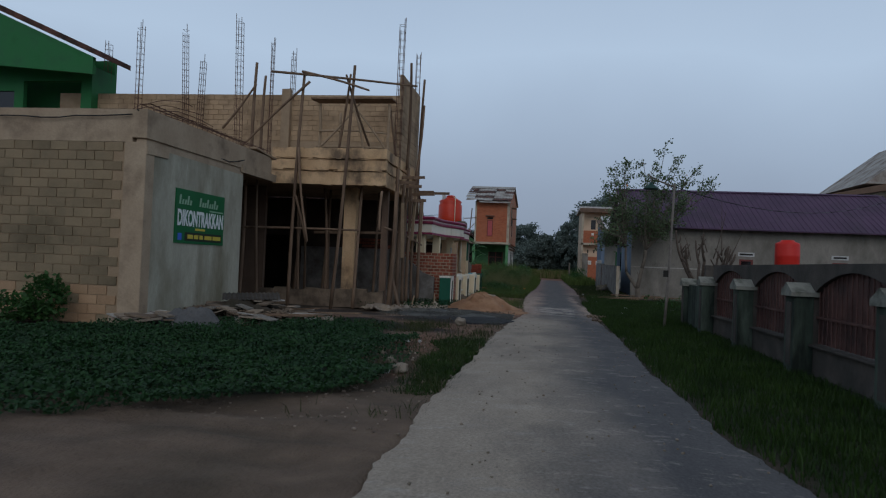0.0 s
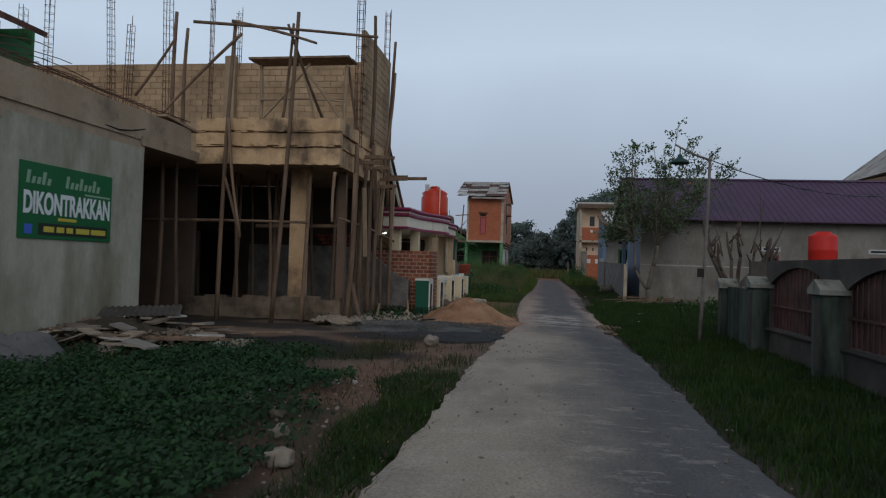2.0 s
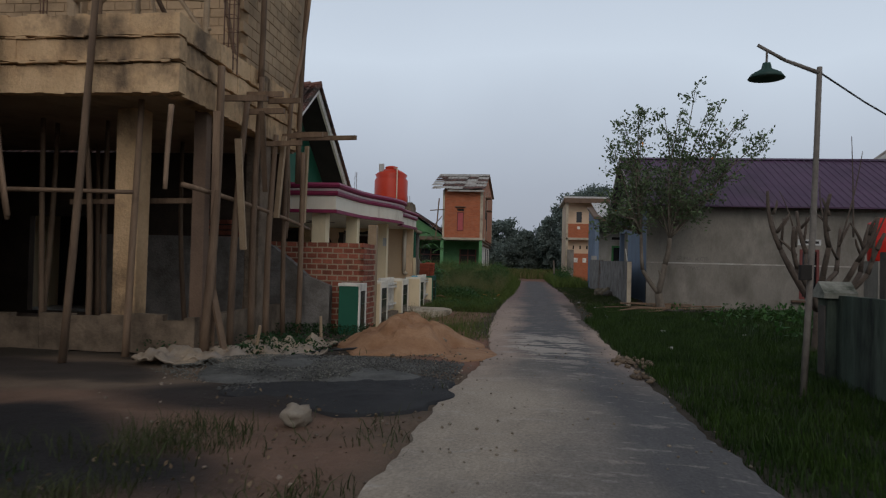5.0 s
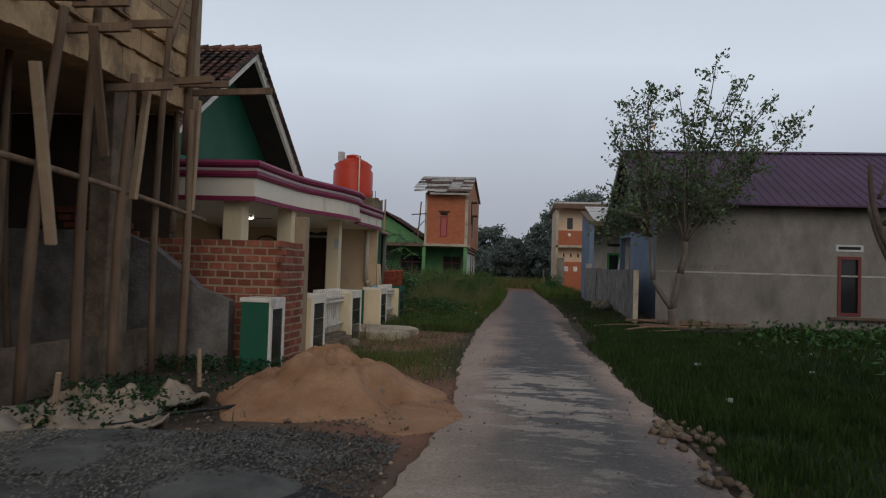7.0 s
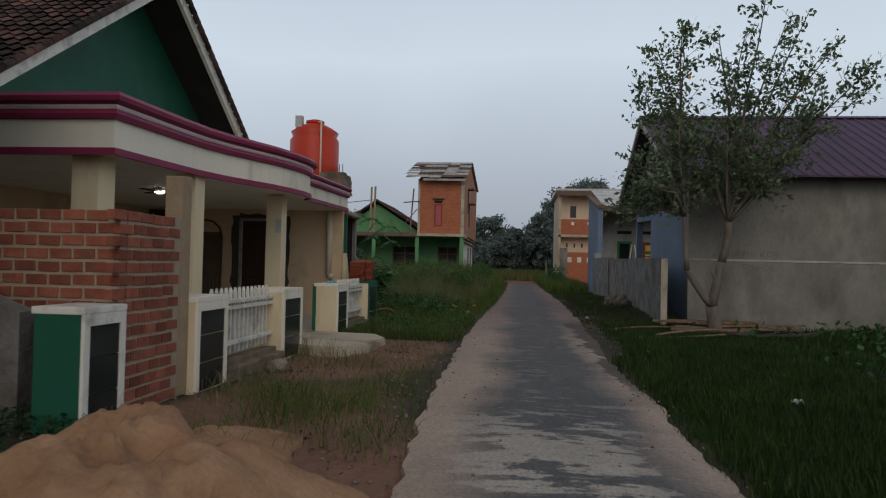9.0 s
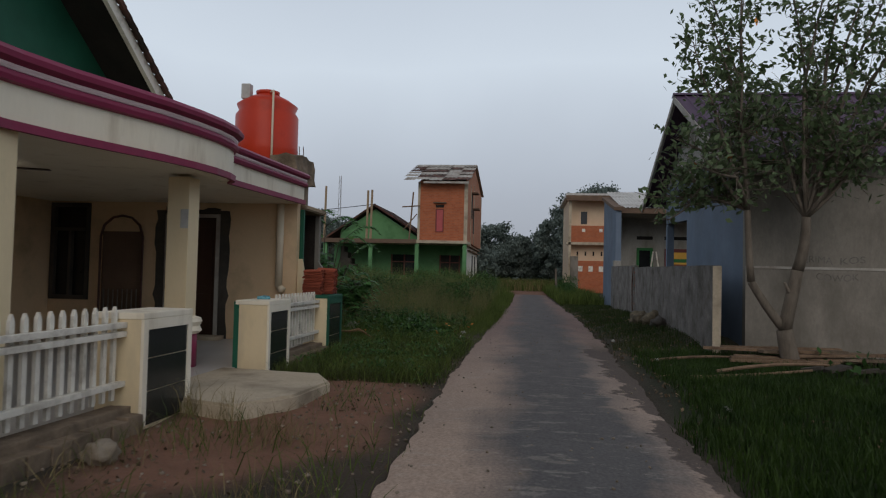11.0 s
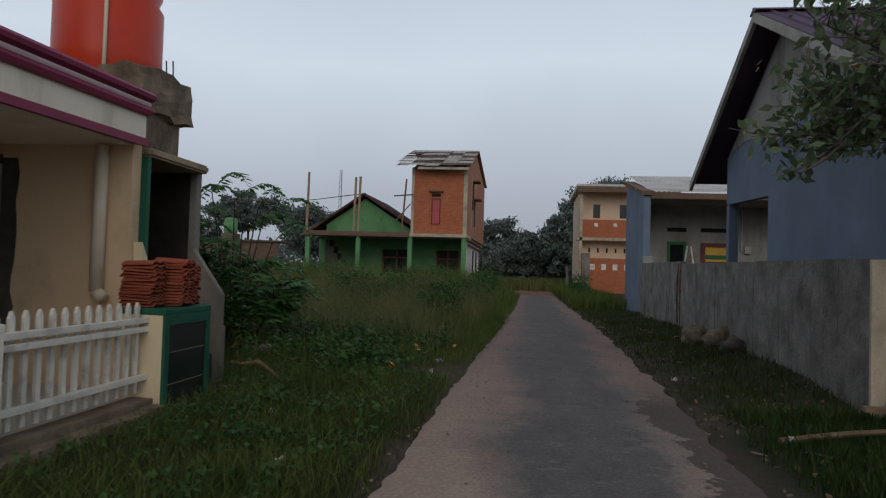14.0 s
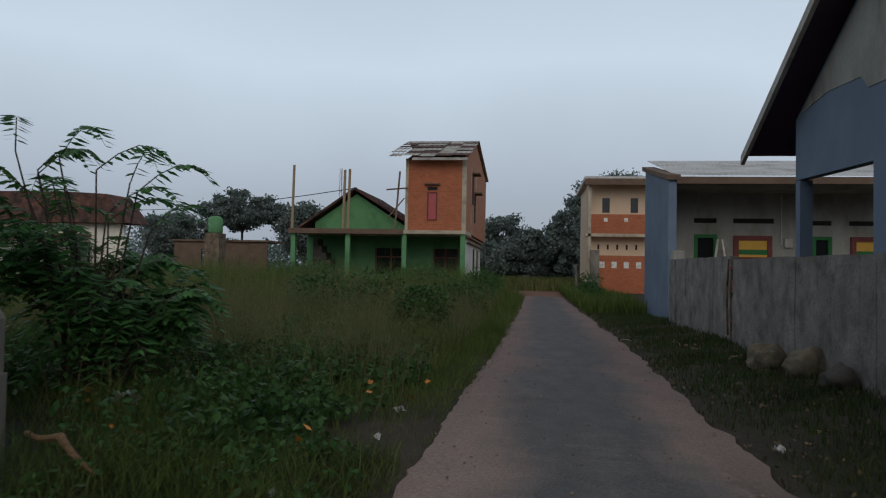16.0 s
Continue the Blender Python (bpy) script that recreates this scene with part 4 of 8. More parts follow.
for k in range(26):
    y = 13.7 + k * 0.22
    bm = B()
    x = -8.4 + 0.25 * k / 26
    z = WING_TOP + 0.03 - 0.05 * k / 26
    for a, b in (((-0.13, 0), (0.13, 0)), ((0.13, 0), (0.13, 0.24)), ((0.13, 0.24), (-0.13, 0.24)), ((-0.13, 0.24), (-0.13, 0))):
        stick(bm, (x + a[0], y, z + a[1]), (x + b[0], y, z + b[1]), 0.006, None, 4)
    part("link", bm, M_rebar, cage)


def cable(name, pts, r, material, label, category):
    bm = B()
    for p, q in zip(pts, pts[1:]):
        stick(bm, p, q, r, None, 5)
    return solid(name, bm, material, label, category, "", smooth=True)


def sagging(a, b, sag, n=10, wob=0.0):
    a, b = Vector(a), Vector(b)
    return [a.lerp(b, k / n) - Vector((0, 0, sag * 4 * (k / n) * (1 - k / n) + random.uniform(-wob, wob))) for k in range(n + 1)]


cable("loose_cable", sagging((-8.1, 12.86, 4.25), (-7.84, 17.3, 3.9), 0.28, 12, 0.03), 0.014, M_cable, "black cable hanging slack along the wing", "cable")
cable("wall_cable", sagging((-13, 12.84, 4.2), (-8.2, 12.84, 4.18), 0.1, 12, 0.02), 0.014, M_cable, "black cable along the top of the block wall", "cable")
for k in range(5):
    cable("bent_wire", sagging((-8.3, 13.0 + 0.1 * k, 4.3), (-8.0, 14.8 + 0.5 * k, 4.75 - 0.12 * k), -0.15, 8, 0.02), 0.008, M_rebar, "bent rusty binding wire on the wing's corner", "wire")
bm = B()
plank(bm, (-8.05, 18.2, 4.4), (-8.0, 19.5, 4.28), 0.28, 0.05)
solid("loose_board", bm, M_board, "reddish loose shuttering board on the beam", "board", "")
bm = B()
bx(bm, -14.3, -13.85, 23.2, 23.6, 3.9, 5.3, 0.02)
solid("cast_stub", bm, M_timber, "short column stub in old shuttering", "column", "")

# the banner
banner = thing("banner", (-7.87, 15.2, 2.2), "green rental banner with white capitals on a rendered wall", "banner")
part("cloth", box(-7.9, -7.872, 14.08, 16.36, 1.68, 2.86, 0.004), M_signgreen, banner)


def text_on_x(body, y, z, h, material, parent, name="lettering", squeeze=1.0, x=-7.866):
    cu = bpy.data.curves.new(name, "FONT")
    cu.body = body
    cu.size = 1.0
    cu.extrude = 0.002
    cu.offset = 0.034
    tmp = bpy.data.objects.new(name, cu)
    scene.collection.objects.link(tmp)
    me = bpy.data.meshes.new_from_object(tmp.evaluated_get(bpy.context.evaluated_depsgraph_get()))
    bpy.data.objects.remove(tmp)
    co = np.empty(len(me.vertices) * 3, dtype=np.float32)
    me.vertices.foreach_get("co", co)
    co = co.reshape(-1, 3)
    w0, w1, h1 = co[:, 0].min(), co[:, 0].max(), co[:, 1].max()
    out = np.empty_like(co)
    out[:, 1] = y + (co[:, 0] - w0) * squeeze / (w1 - w0)
    out[:, 2] = z + co[:, 1] * h / h1
    out[:, 0] = x + co[:, 2]
    base = PLACE[parent.name]
    out -= np.array(base)
    me.vertices.foreach_set("co", out.ravel())
    me.materials.clear()
    me.materials.append(material)
    ob = new(name, me)
    ob.parent = parent
    return ob


text_on_x("DIKONTRAKKAN", 14.16, 2.08, 0.34, M_signwhite, banner, squeeze=2.14)
for y0, y1, z0, z1, m in ((14.95, 15.4, 1.98, 2.03, M_signyellow), (15.6, 16.3, 2.45, 2.48, M_signpale), (14.5, 16.25, 1.74, 1.93, M_signblack)):
    part("printed_bar", box(-7.874, -7.868, y0, y1, z0, z1), m, banner)
for y0, n in ((14.2, 5), (15.1, 8)):
    for k in range(n):
        ya, tall = y0 + 0.115 * k, 0.2 if k in (0, 3, 6) else 0.11
        bm = B()
        prism(bm, [(ya, 2.53), (ya + 0.07, 2.53), (ya + 0.1, 2.53 + tall), (ya + 0.03, 2.53 + tall)], "x", -7.874, -7.868)
        part("printed_stroke", bm, M_signpale, banner)
for y0, y1 in ((14.62, 14.86), (14.92, 15.1), (15.16, 15.32), (15.4, 15.75), (15.8, 16.2)):
    part("printed_bar", box(-7.869, -7.864, y0, y1, 1.79, 1.88), M_signyellow, banner)
part("printed_dot", box(-7.874, -7.866, 14.2, 14.36, 1.75, 1.9), M_bluedot, banner)

# blocks of the bare walls
for k in range(19):
    off = 0.2 if k % 2 else 0.0
    for j in range(15):
        x = -8.6 - 0.4 * j - off
        m = pose(x + random.uniform(-0.008, 0.008), 12.93, 0.095 + 0.191 * k, 0, random.uniform(-0.6, 0.6), 0)
        pieces("block", block_red_me if k < 4 and random.random() < 0.75 else block_old_me, wall_south, [m])
for k in range(15):
    for j in range(10):
        y = 22.9 + 0.4 * j - (0.2 if k % 2 else 0)
        if y < 25.5:
            pieces("block", block_me, wall_east, [pose(-4.9, y, 4.8 + 0.191 * k, 0, 0, 90)])
for k in range(9):
    for j in range(33):
        x = -5.15 - 0.4 * j - (0.2 if k % 2 else 0)
        pieces("block", block_me, wall_back, [pose(x, 25.62, 5.97 + 0.191 * k, 0, 0, 0)])

# the tall green house behind the wing
gh = thing("green_house", (-19.5, 25.5, 0), "bright green two-storey house with a dark sloping roof", "house")
part("wall", wall("y", 25.2, 25.4, -26, -17.85, 0, 8.6, [(-20.8, -18.3, 5.6, 8.0), (-22.2, -21.2, 6.2, 7.6)]), M_green, gh)
part("side_wall", wall("x", -18.05, -17.85, 25.4, 26.6, 0, 8.6), M_green, gh)
part("recess", wall("y", 26.6, 26.75, -26, -17.85, 0, 9.2), M_green, gh)
part("balcony_floor", box(-21, -17.85, 24.6, 26.6, 5.4, 5.6), M_concrete, gh)
part("window", box(-22.2, -21.2, 25.28, 25.32, 6.2, 7.6), M_glass, gh)
bm = B()
prism(bm, [(-27, 12.9), (-16.7, 8.6), (-16.7, 8.8), (-27, 13.15)], "y", 24.0, 25.9)
part("roof", bm, M_rooftile, gh)
bm = B()
prism(bm, [(-26.9, 12.8), (-17.1, 8.65), (-17.1, 8.0), (-26.9, 8.8)], "y", 24.12, 24.3)
part("fascia", bm, M_green, gh)

# ---- cream house with a curved porch ----
ph = thing("porch_house", (-6.0, 32.0, 0), "cream house with a curved maroon-edged porch roof", "house")
PATH = [(-12.5, 27.2), (-4.5, 27.2), (-4.46, 28.6), (-4.42, 29.3), (-4.32, 29.9), (-4.16, 30.5), (-4.0, 31.1), (-3.9, 31.7), (-3.86, 32.2), (-3.88, 32.65), (-3.96, 33.0), (-4.14, 33.27)]
WING = [(-4.14, 33.27), (-4.07, 36.51)]
FB = 2.6


def band(name, prof, m, path=None):
    bm = B()
    sweep(bm, path or PATH, prof)
    for v in bm.verts:
        v.co.z += 0.010 * (v.co.y - 27.2)
    part(name, bm, m, ph, smooth=False)


band("fascia", [(0.0, FB), (0.0, FB + 0.48), (-0.15, FB + 0.48), (-0.15, FB)], M_cream_white)
band("lower_trim", [(0.035, FB - 0.03), (0.035, FB + 0.05), (-0.02, FB + 0.05), (-0.02, FB - 0.03)], M_maroon)
band("roll", [(0.01, FB + 0.37), (0.055, FB + 0.385), (0.07, FB + 0.43), (0.055, FB + 0.475), (0.01, FB + 0.49), (-0.03, FB + 0.43)], M_maroon)
band("pale_strip", [(0.045, FB + 0.485), (0.055, FB + 0.51), (0.05, FB + 0.54), (-0.12, FB + 0.54), (-0.12, FB + 0.485)], M_pinkroll)
band("cornice", [(0.05, FB + 0.535), (0.12, FB + 0.57), (0.13, FB + 0.62), (0.09, FB + 0.67), (-0.14, FB + 0.67), (-0.14, FB + 0.535)], M_maroon)
# the straight wing is a little lower
band("fascia", [(0.0, FB), (0.0, FB + 0.38), (-0.15, FB + 0.38), (-0.15, FB)], M_cream_white, WING)
band("lower_trim", [(0.035, FB - 0.03), (0.035, FB + 0.05), (-0.02, FB + 0.05), (-0.02, FB - 0.03)], M_maroon, WING)
band("roll", [(0.01, FB + 0.29), (0.055, FB + 0.305), (0.07, FB + 0.345), (0.055, FB + 0.38), (0.01, FB + 0.395), (-0.03, FB + 0.345)], M_maroon, WING)
band("pale_strip", [(0.045, FB + 0.388), (0.055, FB + 0.41), (0.05, FB + 0.435), (-0.12, FB + 0.435), (-0.12, FB + 0.388)], M_pinkroll, WING)
band("cornice", [(0.05, FB + 0.43), (0.1, FB + 0.46), (0.11, FB + 0.5), (0.07, FB + 0.54), (-0.14, FB + 0.54), (-0.14, FB + 0.43)], M_maroon, WING)
bm = B()
prism(bm, [(x - 0.1 * (i > 0), y + (0.1 if i < 2 else 0)) for i, (x, y) in enumerate(PATH)] + [(-4.18, 36.5), (-12.5, 36.5)], "z", FB + 0.07, FB + 0.19)
part("porch_ceiling", bm, M_cream_white, ph)
part("porch_floor", box(-12.5, -3.75, 27.3, 36.45, -0.1, 0.12, 0.01), M_tilefloor, ph)


def pillar(x, y, w, z0, z1, m, name="pillar"):
    return part(name, box(x - w / 2, x + w / 2, y - w / 2, y + w / 2, z0, z1, 0.015), m, ph)


pillar(-4.95, 27.55, 0.34, 0.1, FB + 0.03, M_cream)
pillar(-4.62, 29.35, 0.3, 0.1, FB + 0.03, M_cream)
p3 = pillar(-4.5, 32.68, 0.30, 0.55, FB + 0.03, M_cream)
bm = B()
lathe(bm, [(0.23, 0.1), (0.23, 0.56)], -4.5, 32.68, 24)
part("maroon_base", bm, M_maroon, p3, "round maroon pillar base", True)
bm = B()
lathe(bm, [(0.25, 0.56), (0.29, 0.6), (0.26, 0.66), (0.29, 0.72), (0.27, 0.77), (0.2, 0.79)], -4.5, 32.68, 24)
part("ring_moulding", bm, M_cream_white, p3, "white ring moulding")
part("paper_notice", box(-4.46, -4.353, 32.522, 32.527, 1.95, 2.2), M_litter, p3)
# house walls round the recess
part("door_wall", wall("y", 36.45, 36.62, -9.1, -4.17, 0.1, FB + 0.3, [(-6.7, -5.7, 0.12, 2.42), (-9.05, -8.3, 0.8, 2.62)]), M_ochre, ph)
part("rear_wall", wall("x", -9.3, -9.1, 27.3, 36.62, 0.1, FB + 0.3, [(28.2, 29.4, 0.95, 2.2), (31.0, 32.0, 0.12, 2.2)]), M_ochre, ph)
part("west_wall", wall("x", -12.5, -12.3, 27.2, 38.4, 0, FB + 0.6), M_cream, ph)
part("end_wall", wall("y", 38.1, 38.25, -12.3, -5.2, 0, FB + 0.6), M_cream, ph)
part("roof_slab", box(-12.3, -5.2, 36.63, 38.1, FB + 0.1, FB + 0.22), M_concrete, ph)
d = part("door", box(-6.7, -5.7, 36.5, 36.56, 0.12, 2.42, 0.005), M_door, ph, "tall dark brown door")
for z0, z1 in ((0.3, 0.95), (1.1, 2.2)):
    for x0, x1 in ((-6.58, -6.26), (-6.14, -5.82)):
        part("panel", box(x0, x1, 36.485, 36.51, z0, z1, 0.01), M_door, d)
for x0, x1, z0, z1 in ((-6.74, -6.67, 0.12, 2.45), (-5.73, -5.66, 0.12, 2.45), (-6.67, -5.73, 2.39, 2.45)):
    part("door_frame", box(x0, x1, 36.42, 36.48, z0, z1), M_sheet, ph)
jag = lambda v: v + random.uniform(-0.035, 0.035)
for side_x, out_x in ((-6.745, -6.93), (-5.655, -5.48)):
    zz = [0.12 + 0.16 * k for k in range(16)]
    bm = B()
    prism(bm, [(side_x, 0.12), (side_x, 2.52)] + [(jag(out_x), z) for z in reversed(zz)], "y", 36.438, 36.452)
    part("rough_reveal", bm, M_oldwall, ph)
bm = B()
prism(bm, [(-6.74, 2.455), (-5.66, 2.455)] + [(-5.66 - 0.12 * k, jag(2.56)) for k in range(10)], "y", 36.438, 36.452)
part("rough_reveal", bm, M_oldwall, ph)
w = part("window", box(-9.05, -8.3, 36.52, 36.54, 0.8, 2.62), M_glass, ph)
for x0, x1, z0, z1 in ((-9.08, -9.0, 0.78, 2.64), (-8.35, -8.27, 0.78, 2.64), (-9.0, -8.35, 2.56, 2.64), (-9.0, -8.35, 0.78, 0.86), (-9.0, -8.35, 2.1, 2.16), (-8.7, -8.65, 0.86, 2.1)):
    part("frame", box(x0, x1, 36.42, 36.52, z0, z1), M_oldwall, w)
part("rear_window", box(-9.2, -9.16, 28.2, 29.4, 0.95, 2.2), M_glass, ph)
part("rear_door", box(-9.2, -9.16, 31.0, 32.0, 0.12, 2.2), M_door, ph)
bm = B()
stick(bm, (-4.46, 36.36, 1.12), (-4.46, 36.36, FB + 0.05), 0.07, None, 10)
part("downpipe", bm, M_pvc, ph, "cream plastic downpipe", True)
bm = B()
stick(bm, (-4.46, 36.36, 1.12), (-4.36, 36.34, 1.05), 0.066, None, 10)
part("elbow", bm, M_pvc, ph, "", True)
lamp = part("lamp", box(-6.35, -6.2, 31.52, 31.68, FB - 0.0, FB + 0.075, 0.02), M_white, ph)
bm = B()
bmesh.ops.create_icosphere(bm, subdivisions=2, radius=0.06, matrix=Matrix.Translation((-6.27, 31.6, FB + 0.0))@Matrix.Diagonal((1.5, 1.5, 0.7, 1)))
part("bulb", bm, M_bulb, lamp, "lit white bulb", True)
for k in range(3):
    a = 2.1 * k + 0.4
    bm = B()
    plank(bm, (-6.27 + 0.12 * math.cos(a), 31.6 + 0.12 * math.sin(a), FB - 0.0), (-6.27 + 0.5 * math.cos(a), 31.6 + 0.5 * math.sin(a), FB - 0.0), 0.12, 0.012)
    part("fan_blade", bm, M_door, lamp, "dark ceiling fan blade")
# old iron panel leaning on the wall
pan = thing("iron_panel", (-7.57, 36.4, 0.12), "old arched wrought-iron panel leaning on the porch wall", "iron panel")
bm = B()
arch = [(-8.0, 0.12), (-8.0, 2.0), (-7.93, 2.22), (-7.76, 2.36), (-7.57, 2.4), (-7.38, 2.36), (-7.22, 2.22), (-7.15, 2.0), (-7.15, 0.12)]
for a, b in zip(arch, arch[1:]):
    stick(bm, (a[0], 36.36, a[1]), (b[0], 36.36, b[1]), 0.024, None, 6)
part("frame", bm, M_rust, pan)
part("sheet", box(-7.98, -7.17, 36.40, 36.408, 0.12, 2.1), M_brown, pan)
for k in range(8):
    bm = B()
    stick(bm, (-7.9 + 0.094 * k, 36.36, 0.3), (-7.9 + 0.094 * k, 36.36, 1.0), 0.012, None, 5)
    part("bar", bm, M_polegrey, pan)
part("porch_step", box(-6.9, -5.5, 36.0, 36.4, 0.12, 0.19, 0.01), M_slab, ph)

# tiled gable roof of the green house part behind the porch
gr = thing("gable_roof_house", (-11, 32.4, 0), "green gabled house part with an old clay-tile roof and white bargeboards", "house")
AY, AZ, EZ, EH = 32.78, 6.96, 3.72, 4.75
bm = B()
prism(bm, [(AY - EH + 0.5, 3.3), (AY + EH - 0.5, 3.3), (AY + EH - 0.5, EZ + 0.25), (AY, AZ - 0.12), (AY - EH + 0.5, EZ + 0.25)], "x", -17.0, -7.6)
part("gable_wall", bm, M_deepgreen, gr)
for s in (-1, 1):
    bm = B()
    prism(bm, [(AY, AZ), (AY, AZ - 0.24), (AY + s * EH, EZ - 0.24), (AY + s * EH, EZ)], "x", -6.8, -6.72)
    part("bargeboard", bm, M_white, gr, "white bargeboard")
    bm = B()
    prism(bm, [(AY, AZ - 0.02), (AY, AZ - 0.1), (AY + s * EH, EZ - 0.1), (AY + s * EH, EZ - 0.02)], "x", -17.0, -6.8)
    part("roof_deck", bm, M_void, gr)
    # rows of curved tiles
    L = math.hypot(EH, AZ - EZ)
    nrow, ncol = 24, 46
    V, F = [], []
    for r in range(nrow):
        for c in range(ncol):
            u0, u1 = r / nrow, (r + 1.12) / nrow
            xa = -6.7 - c * 0.225
            lift = random.uniform(0, 0.012)
            b0 = len(V)
            for u, h in ((u0, 0.02), (u1, 0.055)):
                for j in range(4):
                    xx = xa - 0.235 * j / 3
                    zz = 0.05 * math.sin(math.pi * (j / 3) * 1.6 + 0.2)
                    yy = AY + s * (EH + 0.12) * u
                    V.append((xx, yy, AZ - (AZ - EZ + 0.08) * u + h + zz + lift))
            for j in range(3):
                F.append((b0 + j, b0 + j + 1, b0 + 5 + j, b0 + 4 + j))
    me = fast_mesh("roof_tiles", np.array(V) - np.array(PLACE[gr.name]), np.array(F), M_rooftile)
    o = tagged(new("roof_tiles", me), "old dark red clay roof tiles", kind="stuff")
    o.parent = gr
    bm = B()
    for k in range(26):
        u = (k + 0.5) / 26
        stick(bm, (-6.66, AY + s * EH * u - s * 0.1, AZ - (AZ - EZ) * u + 0.1), (-6.66, AY + s * EH * u + s * 0.12, AZ - (AZ - EZ) * u - 0.04), 0.05, 0.06, 6)
    part("verge_tiles", bm, M_rooftile, gr)
bm = B()
for k in range(30):
    stick(bm, (-6.62 - 0.35 * k, AY, AZ + 0.06), (-7.0 - 0.35 * k, AY, AZ + 0.03), 0.11, 0.09, 8)
part("ridge_tiles", bm, M_rooftile, gr)

# water tank on the porch roof
tk = thing("water_tank", (-5.25, 37.6, FB + 0.14), "orange-red plastic water tank on the porch roof", "water tank")
z0 = FB + 0.14
zt = z0 + 0.32
bm = B()
lathe(bm, [(0.56, zt + 0.25), (0.63, zt + 0.3), (0.63, zt + 0.75), (0.64, zt + 0.8), (0.63, zt + 0.85), (0.63, zt + 1.5), (0.56, zt + 1.6), (0.61, zt + 1.72), (0.44, zt + 1.84), (0.26, zt + 1.93), (0.22, zt + 1.95)], -5.25, 37.6, 36)
part("barrel", bm, M_tank, tk, "", True)
bm = B()
lathe(bm, [(0.23, zt + 1.94), (0.24, zt + 2.02), (0.1, zt + 2.06)], -5.25, 37.6, 20)
part("lid", bm, M_tank, tk, "", True)
bm = B()
stick(bm, (-4.92, 37.02, zt + 0.1), (-4.92, 37.02, zt + 1.9), 0.022, None, 8)
stick(bm, (-4.92, 37.02, zt + 1.9), (-5.1, 37.35, zt + 1.95), 0.022, None, 8)
part("inlet_pipe", bm, M_pvc, tk, "thin cream inlet pipe", True)
part("float_box", box(-5.66, -5.48, 37.2, 37.38, zt + 1.8, zt + 2.1, 0.02), M_litter, tk)
part("stand", box(-5.8, -4.95, 37.05, 37.72, z0, z0 + 0.58, 0.01), M_concrete, tk)

# rough concrete and hood at the end of the house
hood = thing("side_hood", (-4.6, 37.3, 0), "small dark open hood of rough cement beside the house", "hood")
# back and far cheek are coloured nearly black for the niche's shade
part("back", box(-5.0, -4.9, 36.63, 38.0, 0, 2.6), M_niche_gloom, hood, "rendered back with the niche's shade in its dark colour")
part("far_cheek", box(-4.9, -4.27, 37.94, 38.06, 0, 2.6, 0.01), M_niche_gloom, hood)
part("front_post", box(-4.27, -4.18, 37.93, 38.06, 0, 2.6, 0.01), M_greywall, hood)
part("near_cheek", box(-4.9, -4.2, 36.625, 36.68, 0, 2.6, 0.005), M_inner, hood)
bm = B()
bx(bm, -5.0, -4.06, 36.63, 38.02, 2.58, 2.68, 0.01)
bmesh.ops.bevel(bm, geom=bm.edges[:], offset=0.025, segments=3, affect="EDGES")
part("lintel", bm, M_concrete, hood, "rough cement lid")
part("green_edge", box(-4.24, -4.1, 36.63, 36.7, 0.9, 2.58), M_deepgreen, hood)
bm = B()
prism(bm, [(-4.18, 0.6), (-4.18, 1.63), (-3.8, 1.1), (-3.78, 1.06), (-3.78, 0.6)], "y", 37.88, 37.98)
part("wing_wall", bm, M_greywall, hood)
part("wing_foot", box(-4.18, -3.76, 37.84, 38.0, -0.05, 0.68, 0.02), M_greywall, hood)
part("kerb", box(-4.9, -3.85, 36.7, 37.86, -0.05, 0.35, 0.02), M_oldwall, hood)
bm = B()
prism(bm, [(36.52, 0.9), (36.52, 1.65), (36.62, 1.5), (36.78, 1.1), (36.78, 0.9)], "x", -4.16, -4.06)
part("broken_edge", bm, M_cream, hood)
lump = B()
bmesh.ops.create_grid(lump, x_segments=2, y_segments=2, size=0.01)
lump.clear()
bx(lump, -4.9, -4.36, 36.9, 38.04, 3.2, 3.72, 0.03)
bmesh.ops.subdivide_edges(lump, edges=lump.edges[:], cuts=5, use_grid_fill=True)
for v in lump.verts:
    v.co += Vector((0.05 * noise.noise(v.co * 4), 0.05 * noise.noise(v.co * 4 + Vector((9, 0, 0))), 0.07 * noise.noise(v.co * 5)))
bx(lump, -4.86, -4.44, 36.7, 37.9, 2.68, 3.24, 0.02)
solid("beam_end", lump, M_oldbeam, "rough broken concrete beam end with bars", "beam", "")
for dx in (0, 0.09):
    bm = B()
    stick(bm, (-4.65 + dx, 37.95, 3.6), (-4.67 + dx, 37.95, 4.02), 0.01, None, 5)
    solid("starter_bar", bm, M_rebar, "short rusty starter bar in a beam end", "rebar", "")

